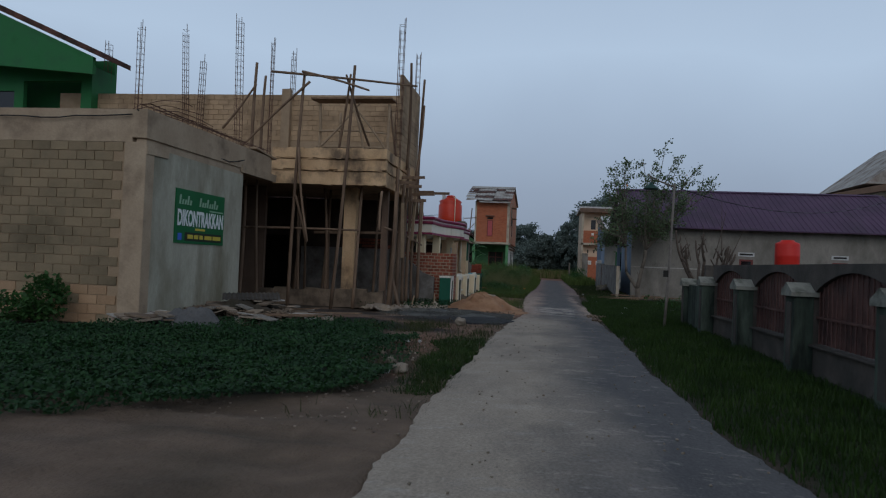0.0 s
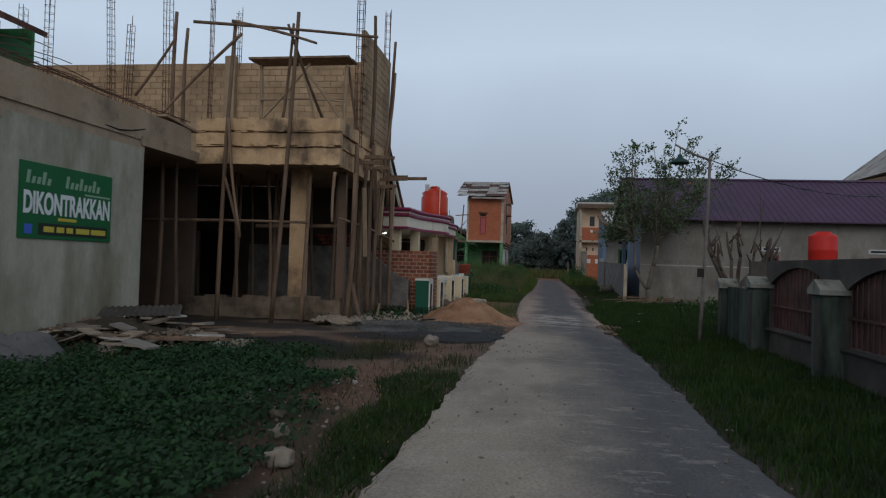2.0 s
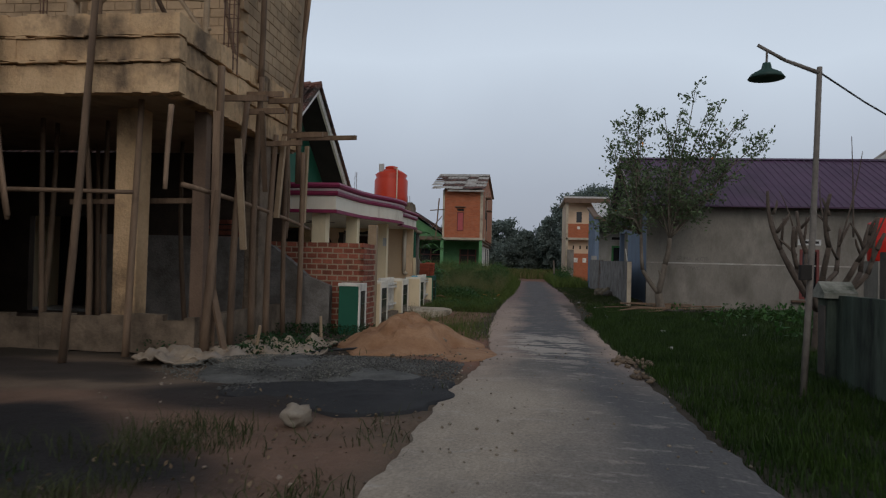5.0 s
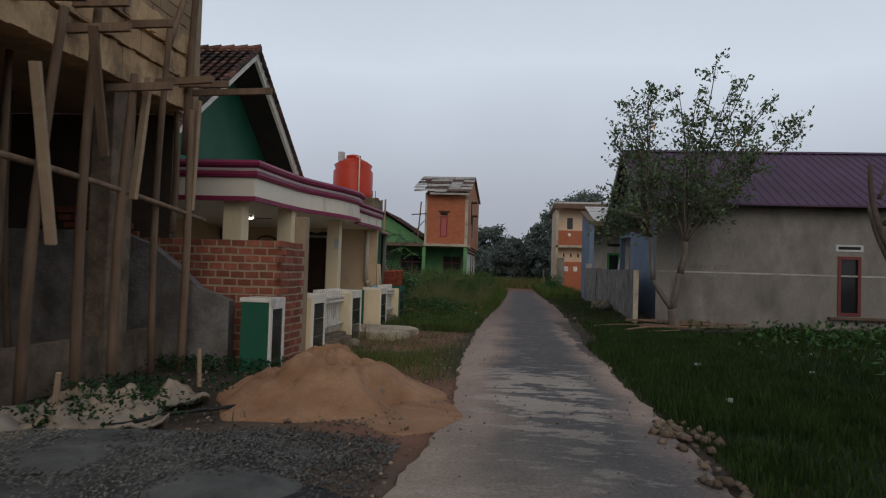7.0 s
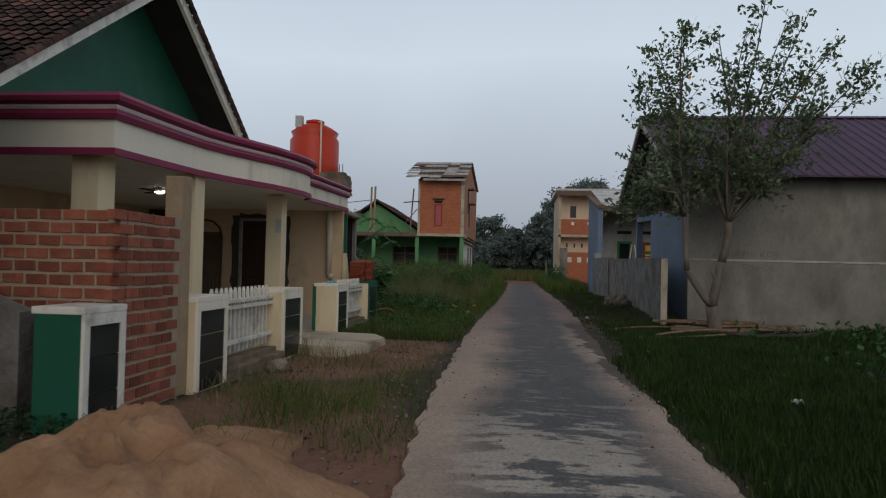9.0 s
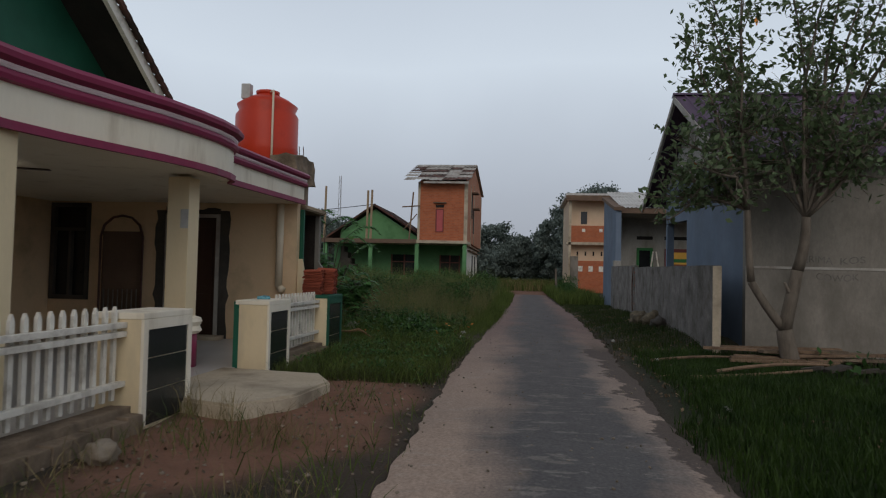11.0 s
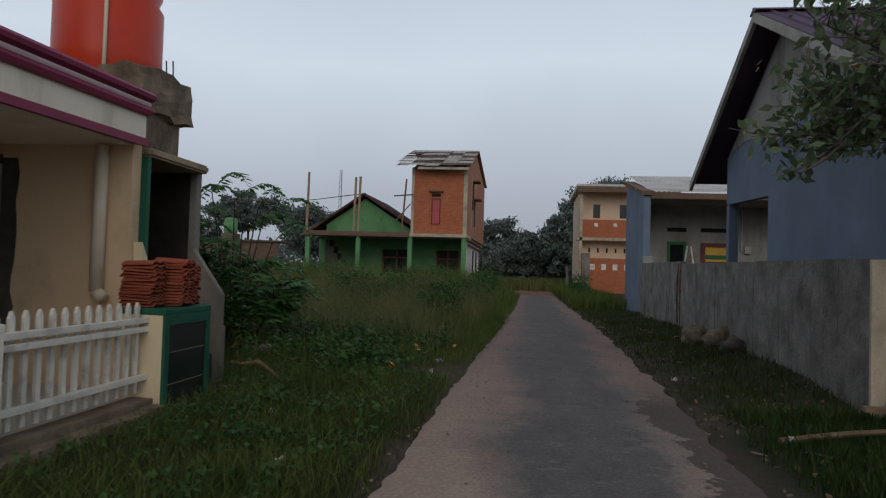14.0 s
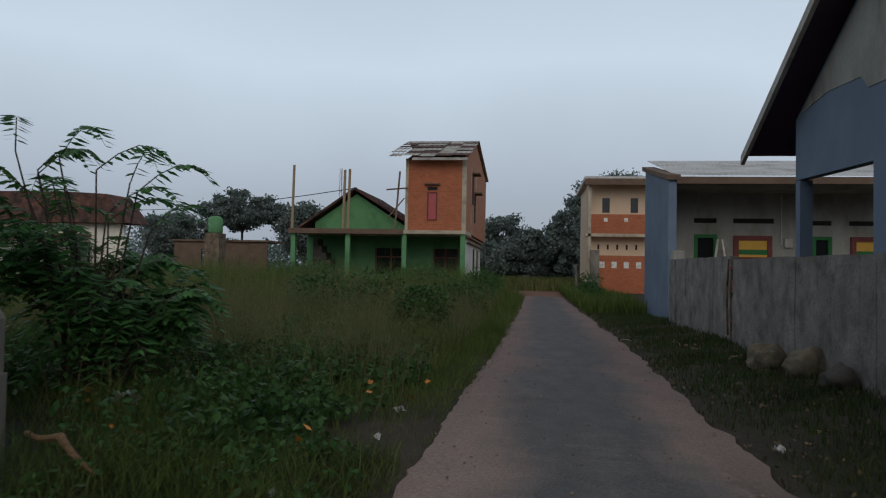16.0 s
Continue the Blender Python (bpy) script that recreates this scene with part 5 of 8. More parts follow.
# front fence of the porch house
def gatepost(y0, y1, x0=-3.75, x1=-3.3, h=1.0, side=None, frame=None):
    side, frame = side or M_cream, frame or M_cream_white
    t = thing("fence_pillar", ((x0 + x1) / 2, (y0 + y1) / 2, 0), "painted cement fence pillar with a black tiled panel", "fence pillar", "fence pillars")
    part("core", box(x0, x1 - 0.03, y0, y1, -0.1, h - 0.04, 0.012), side, t)
    part("cap", box(x0 - 0.02, x1, y0 - 0.01, y1 + 0.01, h - 0.045, h + 0.015, 0.012), frame, t)
    for a, b, c, d2 in ((y0, y0 + 0.08, 0.0, h - 0.045), (y1 - 0.08, y1, 0.0, h - 0.045), (y0 + 0.08, y1 - 0.08, h - 0.14, h - 0.045)):
        part("frame", box(x1 - 0.03, x1, a, b, c, d2, 0.004), frame, t)
    low, high = 0.3 * h, 0.6 * h
    for z0_, z1_ in ((0.0, low - 0.005), (low + 0.005, high - 0.005), (high + 0.005, h - 0.145)):
        part("tile", box(x1 - 0.03, x1 - 0.012, y0 + 0.085, y1 - 0.085, z0_, z1_, 0.003), M_blacktile, t)
    return t


gatepost(26.87, 27.67)
gatepost(29.66, 30.58)
gatepost(32.78, 33.64)
gatepost(35.66, 36.58, frame=M_deepgreen)
gatepost(24.94, 25.54, -3.76, -3.33, 1.0, M_deepgreen, M_white)
part("green_return", box(-3.79, -3.72, 32.775, 33.0, 0.0, 1.0), M_deepgreen, ph)


def picket(y0, y1):
    t = thing("picket_rail", (-3.5, (y0 + y1) / 2, 0.2), "white painted picket railing on a low cement kerb", "railing", "picket railings")
    part("kerb", box(-3.6, -3.4, y0, y1, -0.1, 0.2, 0.02, 0.01), M_oldbeam, t)
    n_b = int((y1 - y0) / 0.24)
    for i in range(n_b):
        ya = y0 + (y1 - y0) * i / n_b
        part("kerb_brick", box(-3.42, -3.27 + random.uniform(-0.012, 0.012), ya + 0.006, ya + (y1 - y0) / n_b - 0.006, -0.05, 0.13 + random.uniform(-0.012, 0.012), 0.015, 0.006), M_oldbeam, t)
    for z in (0.36, 0.80, 0.88):
        part("rail", box(-3.52, -3.46, y0, y1, z, z + 0.05, 0.006), M_white, t)
    k = int((y1 - y0) / 0.14)
    for i in range(k):
        y = y0 + (i + 0.5) * (y1 - y0) / k
        bm = B()
        prism(bm, [(y - 0.024, 0.24), (y + 0.024, 0.24), (y + 0.024, 1.02), (y, 1.07), (y - 0.024, 1.02)], "x", -3.56, -3.53)
        part("picket", bm, M_white, t)


picket(27.67, 29.66)
picket(33.64, 35.66)

# half-built brick wall and the cement ramp wall before it
solid("ramp_wall", (lambda bm: (prism(bm, [(-9.0, -0.1), (-9.0, 1.9), (-5.7, 1.9), (-5.2, 1.72), (-4.8, 1.42), (-4.45, 1.12), (-4.0, 0.95), (-4.0, -0.1)], "y", 25.1, 25.3), bm)[1])(B()), M_fencewall, "cement-rendered wall with a sloping top", "wall")
brick_wall = solid("wall_brick", wall("y", 25.55, 25.66, -6.2, -3.42, 0, 1.83), M_brick_mortar, "half-built red brick wall with rough mortar joints", "wall")
brick_wall2 = solid("wall_brick_front", wall("x", -3.52, -3.41, 25.66, 26.66, 0, 1.83), M_brick_mortar, "half-built red brick wall beside the fence", "wall")
post = solid("raw_post", box(-3.6, -3.4, 26.665, 26.865, 0, 2.28, 0.012, 0.006), M_board, "raw beige cement post beside the brick wall", "post", "")
brick_me = to_mesh("brick", box(-0.098, 0.098, -0.022, 0.05, -0.044, 0.044, 0.007, 0.003), M_brick)
for k in range(16):
    z = 0.06 + 0.115 * k
    for j in range(13):
        x = -3.52 - 0.222 * j - (0.11 if k % 2 else 0)
        if x > -6.1:
            pieces("brick", brick_me, brick_wall, [pose(x, 25.56, z + random.uniform(-0.004, 0.004), 0, random.uniform(-1, 1), 0)])
    for j in range(5):
        y = 25.63 + 0.222 * j - (0.11 if k % 2 else 0)
        if y < 26.64:
            pieces("brick", brick_me, brick_wall2, [pose(-3.42, y, z + random.uniform(-0.004, 0.004), 0, random.uniform(-1, 1), 90)])
for k in range(4):
    for j in range(5):
        pieces("brick", brick_me, brick_wall, [pose(-5.75 - 0.1 * k - 0.22 * j, 25.56, 1.88 + 0.115 * k, 0, random.uniform(-2, 2), 0)])

# thin cement lip of the drain in front of the fence
bm = B()
for k in range(9):
    ya = 32.85 + 0.42 * k
    bx(bm, -3.06 + random.uniform(-0.02, 0.02), -2.96 + random.uniform(-0.02, 0.02), ya, ya + 0.41, -0.1, 0.035 + random.uniform(-0.01, 0.012), 0.01)
solid("drain_lip", bm, M_oldbeam, "broken cement lip of the shallow drain before the fence", "kerb", "structure")
bm = B()
bmesh.ops.create_grid(bm, x_segments=8, y_segments=6, size=0.09)
for v in bm.verts:
    v.co.z = 0.03 + 0.035 * noise.noise(v.co * 17)
ex = bmesh.ops.extrude_face_region(bm, geom=bm.faces[:])
for g_ in ex["geom"]:
    if isinstance(g_, bmesh.types.BMVert):
        g_.co.z = 0.0
bm.transform(pose(-3.58, 33.3, 1.017, 0, 0, 20))
solid("plastic_packet", bm, M_packet, "crumpled light blue plastic packet on the pillar cap", "packet", "", smooth=True)

# concrete crossing to the lane
cb = B()
prism(cb, [(-3.9, 30.66), (-2.7, 30.2), (-2.3, 30.9), (-2.2, 31.9), (-2.5, 32.5), (-3.9, 32.7)], "z", -0.1, 0.13)
bmesh.ops.bevel(cb, geom=cb.edges[:], offset=0.03, segments=2, affect="EDGES")
solid("driveway_slab", cb, M_slab, "rough sandy cement slab bridging to the porch", "slab", "structure")

# stacks of spare roof tiles on the last pillar
tile_bm = B()
prof = [(-0.12, 0.0), (-0.06, 0.03), (0.0, 0.012), (0.06, 0.03), (0.12, 0.0), (0.12, -0.014), (0.06, 0.016), (0.0, -0.002), (-0.06, 0.016), (-0.12, -0.014)]
prism(tile_bm, prof, "y", -0.16, 0.16)
tile_me = to_mesh("tile", tile_bm, M_newtile)
for sx, sy, n in ((-3.62, 35.8, 14), (-3.48, 36.1, 15), (-3.55, 36.38, 13)):
    st = thing("tile_stack", (sx, sy, 1.015), "stack of spare red clay roof tiles on a pillar", "tile stack", "tile stacks")
    pieces("tile", tile_me, st, [pose(sx + random.uniform(-0.015, 0.015), sy + random.uniform(-0.015, 0.015), 1.035 + 0.03 * k, random.uniform(-3, 3), 0, 90 + random.uniform(-6, 6)) for k in range(n)])

# ---- walled yard with arched grilles ----
yard = thing("yard_wall", (4.3, 12, 0), "mossy old concrete yard wall with arched openings and iron grilles", "wall", kind="structure")
POSTS = [18.85, 15.45, 12.15, 8.9, 5.6, 2.3, -1.0]
for y1, y0 in zip(POSTS, POSTS[1:]):
    bm = B()
    n = 14
    a, b = y0 + 0.2, y1 - 0.2
    bx(bm, 4.2, 4.36, y0, y1, -0.2, 0.42, 0.008)
    top = 1.72
    arc = [(a + (b - a) * k / n, 1.25 + 0.34 * math.sin(math.pi * k / n) ** 0.8) for k in range(n + 1)]
    for p, q in zip(arc, arc[1:]):
        lo = [bm.verts.new((x, yy, zz)) for x in (4.2, 4.36) for yy, zz in ((p[0], p[1]), (q[0], q[1]), (q[0], top), (p[0], top))]
        for f in ((0, 1, 2, 3), (7, 6, 5, 4), (0, 4, 5, 1), (2, 6, 7, 3)):
            bm.faces.new([lo[i] for i in f])
    bx(bm, 4.2, 4.36, y0, a, 0.42, top)
    bx(bm, 4.2, 4.36, b, y1, 0.42, top)
    part("panel", bm, M_oldwall, yard)
    part("sill", box(4.13, 4.4, a, b, 0.42, 0.455, 0.01), M_oldwall, yard)
    g = part("grille", (lambda bb: (prism(bb, [(a, 0.47), (b, 0.47)] + [(yy, zz + 0.02) for yy, zz in arc[::-1]], "x", 4.29, 4.3), bb)[1])(B()), M_rust, yard, "brown painted steel sheet grille")
    for k in range(17):
        yy = a + (b - a) * (k + 0.5) / 17
        s = (yy - a) / (b - a)
        bm = B()
        stick(bm, (4.26, yy, 0.47), (4.26, yy, 1.24 + 0.34 * math.sin(math.pi * s) ** 0.8), 0.011, None, 5)
        part("bar", bm, M_rust, g)
    part("rail", box(4.24, 4.28, a, b, 0.86, 0.9), M_rust, g)


def yard_post(y, x=4.05, w=0.42, h=1.3, d=0.3):
    t = thing("yard_post", (x, y, 0), "stout faded-green concrete post with a mossy cap", "post", "yard posts")
    part("shaft", box(x - d / 2, x + d / 2, y - w / 2, y + w / 2, -0.15, h - 0.1, 0.015), M_postgreen, t)
    bm = B()
    prism(bm, [(y - w / 2 - 0.05, h - 0.1), (y + w / 2 + 0.05, h - 0.1), (y + w / 2 + 0.05, h - 0.03), (y, h + 0.12), (y - w / 2 - 0.05, h - 0.03)], "x", x - d / 2 - 0.06, x + d / 2 + 0.06)
    part("cap", bm, M_capgrey, t)
    part("strip", box(x - d / 2 - 0.012, x - d / 2, y - 0.1, y + 0.1, 0.1, h - 0.2), M_oldwall, t)


for y in POSTS:
    yard_post(y)
yard_post(21.2, 4.05, 0.3, 1.22, 0.3)
solid("yard_back_wall", wall("y", 20.5, 20.65, 4.36, 16, 0, 1.73), M_oldwall, "old concrete wall closing the yard", "wall")
solid("return_panel", wall("x", 4.02, 4.14, 19.05, 21.05, 0, 1.16), M_postgreen, "faded green low concrete panel at the yard corner", "wall")

# street lamp
lampx, lampy = 3.28, 20.0
sl_ = thing("street_lamp", (lampx, lampy, 0), "thin leaning street lamp with a green shade", "street lamp")
bm = B()
stick(bm, (lampx - 0.06, lampy, -0.1), (lampx + 0.08, lampy, 3.9), 0.04, 0.03, 10, 0.02, 4)
part("pole", bm, M_polegrey, sl_, "", True)
bm = B()
stick(bm, (lampx + 0.1, lampy, 3.82), (lampx - 0.33, lampy - 0.05, 3.97), 0.028, 0.022, 8)
stick(bm, (lampx - 0.33, lampy - 0.05, 3.97), (lampx - 0.66, lampy - 0.1, 4.14), 0.022, 0.02, 8)
part("arm", bm, M_polegrey, sl_, "", True)
bm = B()
lathe(bm, [(0.045, 3.93), (0.06, 3.86), (0.17, 3.8), (0.21, 3.745), (0.19, 3.74), (0.05, 3.77)], lampx - 0.55, lampy - 0.08, 18)
part("shade", bm, M_lampgreen, sl_, "green enamel lamp shade", True)
bm = B()
stick(bm, (lampx - 0.55, lampy - 0.08, 3.92), (lampx - 0.55, lampy - 0.09, 4.08), 0.014, None, 6)
part("shade_stem", bm, M_polegrey, sl_)
part("meter_box", box(lampx - 0.14, lampx - 0.01, lampy - 0.1, lampy - 0.03, 1.36, 1.54, 0.01), M_void, sl_)
cable("lamp_cable", sagging((lampx + 0.09, lampy, 3.83), (16.5, 34.0, 5.9), 1.0, 14), 0.012, M_cable, "black service cable sagging away over the yard", "cable")

# purple-roofed house
pu = thing("purple_roof_house", (10, 42, 0), "cement-rendered house under a purple metal roof", "house")
PX0, PX1, PY0, PY1, RY, RZ, EVZ = 4.35, 17.5, 38.1, 45.95, 42.4, 6.2, 3.78
part("wall_south", wall("y", PY0, PY0 + 0.18, PX0, PX1, -0.2, 3.9, [(9.73, 10.4, 0.5, 2.3), (9.73, 10.38, 2.5, 2.6), (14.2, 14.9, 0.9, 2.3), (11.9, 12.5, 2.2, 2.5)]), M_greywall, pu)
seam = B()
bx(seam, PX0, PX1, PY0 - 0.012, PY0, 1.68, 1.73, 0.004)
part("floor_seam", seam, M_sheet, pu, "pale cement seam line along the wall")
bm = B()
prism(bm, [(PY0 + 0.18, -0.2), (43.17, -0.2), (43.17, 3.02), (PY1, 3.12), (PY1, 4.15), (RY, 6.0), (PY0 + 0.18, 3.85)], "x", PX0, PX0 + 0.18)
part("gable_wall", bm, M_blue, pu, "blue-grey painted gable wall")
bm = B()
prism(bm, [(RY - 3.3, 4.2), (RY - 0.6, 4.12), (RY - 0.4, 3.95), (RY + 0.9, 4.02), (RY + 1.1, 4.22), (RY + 2.2, 4.3), (RY + 3.3, 4.2), (RY, 5.9)], "x", PX0 - 0.012, PX0)
part("upper_gable", bm, M_palegrey, pu)
part("porch_post", box(PX0 + 0.0, PX0 + 0.2, 45.75, 45.95, 0, 3.1), M_blue, pu)
part("inner_wall", wall("y", 43.17, 43.32, PX0 + 0.2, 9, 0, 3.6, [(5.0, 5.8, 1.0, 2.2)]), M_greywall, pu)
part("inner_wall_east", wall("x", 8.8, 9.0, 43.7, 46, 0, 3.6, [(44.4, 45.2, 0.2, 2.2)]), M_greywall, pu)
part("north_wall", wall("y", 45.75, 45.93, 9.0, PX1, 0, 3.9), M_greywall, pu)
part("east_wall", wall("x", PX1 - 0.18, PX1, 38.2, 45.75, 0, 3.9), M_greywall, pu)
for s, ye in ((-1, PY0 - 0.55), (1, PY1 + 1.3)):
    bm = B()
    prof = []
    x = PX0 - 0.52
    while x < PX1 + 0.6:
        for dx, dz in ((0, 0), (0.20, 0), (0.225, 0.035), (0.265, 0.035)):
            prof.append((x + dx, dz))
        x += 0.29
    ve = [[bm.verts.new((px, yy, zz + dz)) for px, dz in prof] for yy, zz in ((RY, RZ), (ye, EVZ))]
    vb = [[bm.verts.new((px, yy, zz - 0.03)) for px, dz in (prof[0], prof[-1])] for yy, zz in ((RY, RZ), (ye, EVZ))]
    for j in range(len(prof) - 1):
        bm.faces.new((ve[0][j], ve[0][j + 1], ve[1][j + 1], ve[1][j]))
    bm.faces.new((vb[0][0], vb[0][1], vb[1][1], vb[1][0]))
    bm.faces.new((ve[1][0], ve[1][-1], vb[1][1], vb[1][0]))
    bm.faces.new((ve[0][0], ve[1][0], vb[1][0], vb[0][0]))
    part("roof_sheet", bm, M_purple, pu, "ribbed purple metal roofing")
    bm = B()
    prism(bm, [(RY, RZ - 0.03), (RY, RZ - 0.2), (ye, EVZ - 0.2), (ye, EVZ - 0.03)], "x", PX0 - 0.54, PX0 - 0.47)
    part("bargeboard", bm, M_sheet, pu, "pale bargeboard")
bm = B()
prism(bm, [(RY - 0.2, RZ - 0.04), (RY, RZ + 0.06), (RY + 0.2, RZ - 0.04)], "x", PX0 - 0.55, PX1 + 0.6)
part("ridge_cap", bm, M_purple, pu)


def framed_window(parent, x0, x1, z0, z1, y, m, w=0.09):
    o = part("window", box(x0 + w, x1 - w, y + 0.06, y + 0.08, z0 + w, z1 - w), M_glass, parent)
    for a, b, c, d2 in ((x0, x0 + w, z0, z1), (x1 - w, x1, z0, z1), (x0 + w, x1 - w, z1 - w, z1), (x0 + w, x1 - w, z0, z0 + w)):
        part("frame", box(a, b, y - 0.03, y + 0.1, c, d2), m, o)
    return o


wn_ = framed_window(pu, 9.73, 10.4, 0.5, 2.3, PY0, M_redframe)
part("sill", box(9.45, 11.4, PY0 - 0.14, PY0, 0.38, 0.46, 0.008), M_brown, wn_)
part("vent", box(9.66, 10.46, PY0 - 0.02, PY0 + 0.05, 2.45, 2.66), M_litter, pu)
part("vent_slot", box(9.74, 10.38, PY0 - 0.024, PY0 - 0.018, 2.51, 2.6), M_void, pu)
framed_window(pu, 14.2, 14.9, 0.9, 2.3, PY0, M_redframe)
part("vent", box(14.15, 14.95, PY0 - 0.02, PY0 + 0.05, 2.45, 2.66), M_litter, pu)
part("vent_slot", box(14.24, 14.86, PY0 - 0.024, PY0 - 0.018, 2.51, 2.6), M_void, pu)
part("small_window", box(11.9, 12.5, PY0 + 0.06, PY0 + 0.08, 2.2, 2.5), M_glass, pu)
# near-black sheets stand for the shade deep in the porch opening
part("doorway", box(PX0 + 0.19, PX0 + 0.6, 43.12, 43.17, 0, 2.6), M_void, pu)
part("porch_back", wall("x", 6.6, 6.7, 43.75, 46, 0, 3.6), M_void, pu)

# red tank on a block stand behind the yard wall
t2 = thing("water_tank", (10.75, 34, 0), "bright red plastic water tank on a block stand", "water tank")
part("stand", box(10.3, 11.2, 33.55, 34.45, -0.1, 1.85, 0.02), M_greywall, t2)
bm = B()
lathe(bm, [(0.50, 1.85), (0.52, 1.9), (0.52, 2.4), (0.53, 2.44), (0.52, 2.48), (0.52, 2.95), (0.5, 3.02), (0.3, 3.1), (0.28, 3.16), (0.05, 3.17)], 10.75, 34, 30)
part("barrel", bm, M_tank2, t2, "", True)

# fence wall in front of the blue house
fw = B()
n = 24
for k in range(n):
    ya, yb = 37.42 + 9.38 * k / n, 37.42 + 9.38 * (k + 1) / n
    bx(fw, 3.56 + random.uniform(-0.006, 0.006), 3.7, ya, yb + 0.002, -0.1, 1.71 + 0.008 * (ya - 37.4) + random.uniform(-0.012, 0.012), 0.003)
for k in range(14):
    ya, yb = 46.98 + 6.0 * k / 14, 46.98 + 6.0 * (k + 1) / 14
    bx(fw, 3.57 + random.uniform(-0.006, 0.006), 3.71, ya, yb + 0.002, -0.1, 1.86 + 0.006 * (ya - 47) + random.uniform(-0.012, 0.012), 0.003)
bmesh.ops.subdivide_edges(fw, edges=[e for e in fw.edges if abs(e.verts[0].co.z - e.verts[1].co.z) > 1], cuts=5)
for v in fw.verts:
    v.co.x += 0.014 * noise.noise(v.co * 1.7) + 0.008 * noise.noise(v.co * 6.0)
boundary = solid("fence_wall", fw, M_fencewall, "grey rendered boundary wall with a broken brick joint", "wall")
solid("fence_wall_end", box(3.555, 3.705, 37.36, 37.42, -0.1, 1.7, 0.012, 0.008), M_slab, "pale sandy-coloured end of the boundary wall", "wall")
joint_me = to_mesh("brick", box(-0.055, 0.055, -0.06, 0.06, -0.035, 0.035, 0.008, 0.006), M_brick)
for k in range(20):
    if k % 5 != 3:
        pieces("brick", joint_me, boundary, [pose(3.63 + random.uniform(-0.02, 0.02), 46.89 + random.uniform(-0.025, 0.025), 0.05 + 0.083 * k, random.uniform(-4, 4), 0, random.uniform(-8, 8))])
solid("fence_stub", box(3.66, 3.95, 53.0, 53.3, -0.1, 2.15, 0.03, 0.02), M_palegrey, "pale rough stub where the boundary wall meets the blue pier", "wall")

# blue single-storey house
bh = thing("blue_house", (8, 60, 0), "low grey house with a blue pier and a fibre-sheet roof", "house")
bm = B()
prism(bm, [(56.4, -0.1), (61.2, -0.1), (61.2, 5.5), (56.4, 4.55)], "x", 4.15, 4.4)
part("blue_pier", bm, M_blue, bh, "tall blue painted side wall")
bm = B()
prism(bm, [(56.3, 4.5), (61.4, 5.5), (61.4, 5.66), (56.3, 4.66)], "x", 4.05, 4.5)
part("coping", bm, M_brown, bh)
part("front_wall", wall("y", 58.9, 59.1, 4.4, 14, 0, 4.6, [(5.47, 6.24, 1.4, 2.93), (6.79, 8.05, 0.5, 2.9), (9.36, 10.0, 1.4, 2.9), (5.47, 6.24, 3.33, 3.5), (6.78, 8.13, 3.33, 3.5), (9.36, 10.0, 3.28, 3.44)]), M_palegrey, bh)
bm = B()
prof = []
x = 4.4
while x < 14:
    prof += [(x, 0.0), (x + 0.09, 0.035), (x + 0.18, 0.0)]
    x += 0.18
ve = [[bm.verts.new((px, yy, zz + dz)) for px, dz in prof] for yy, zz in ((56.3, 4.62), (62.5, 6.05))]
for j in range(len(prof) - 1):
    bm.faces.new((ve[0][j], ve[0][j + 1], ve[1][j + 1], ve[1][j]))
part("roof", bm, M_palesheet, bh, "pale corrugated fibre-sheet roof")
part("eave_board", box(4.4, 14, 56.32, 56.42, 4.38, 4.6), M_brown, bh)
part("soffit", box(4.4, 14, 56.42, 58.9, 4.36, 4.4), M_greywall, bh)
part("back_wall", wall("y", 62.3, 62.5, 4.4, 14, 0, 5.3), M_greywall, bh)
part("east_wall", wall("x", 13.8, 14, 59.1, 62.3, 0, 5.0), M_greywall, bh)
framed_window(bh, 5.47, 6.24, 1.4, 2.93, 58.9, M_green, 0.12)
framed_window(bh, 9.36, 10.0, 1.4, 2.9, 58.9, M_green, 0.12)
part("plinth", box(4.4, 13.8, 56.6, 58.9, -0.1, 0.5, 0.02), M_palegrey, bh)
for x0, x1 in ((6.79, 8.05), (10.59, 11.85)):
    d = part("door", box(x0 + 0.16, x1 - 0.16, 58.86, 58.9, 0.5, 2.74), M_yellow, bh, "yellow and green striped door")
    for z0, z1, m in ((2.25, 2.42, M_green), (2.1, 2.16, M_redframe), (1.3, 1.5, M_green)):
        part("stripe", box(x0 + 0.16, x1 - 0.16, 58.845, 58.86, z0, z1), m, d)
    for a, b, c, d2 in ((x0, x0 + 0.16, 0.5, 2.9), (x1 - 0.16, x1, 0.5, 2.9), (x0 + 0.16, x1 - 0.16, 2.74, 2.9)):
        part("door_frame", box(a, b, 58.82, 58.9, c, d2), M_redframe, bh)
part("vent_slot", box(10.55, 11.9, 58.89, 58.905, 3.28, 3.44), M_void, bh)
part("meter_box", box(8.45, 8.7, 58.8, 58.9, 2.5, 2.8, 0.01), M_sheet, bh)
bm = B()
stick(bm, (8.35, 58.86, 2.6), (8.35, 58.86, 4.3), 0.025, None, 6)
part("conduit", bm, M_litter, bh)
for a, b in ((5.47, 6.24), (6.78, 8.13), (9.36, 10.0)):
    part("vent_slot", box(a, b, 58.98, 59.0, 3.28, 3.5), M_void, bh)
lad = thing("ladder", (6.2, 58.3, 0.5), "small white folding ladder beside a window", "ladder")
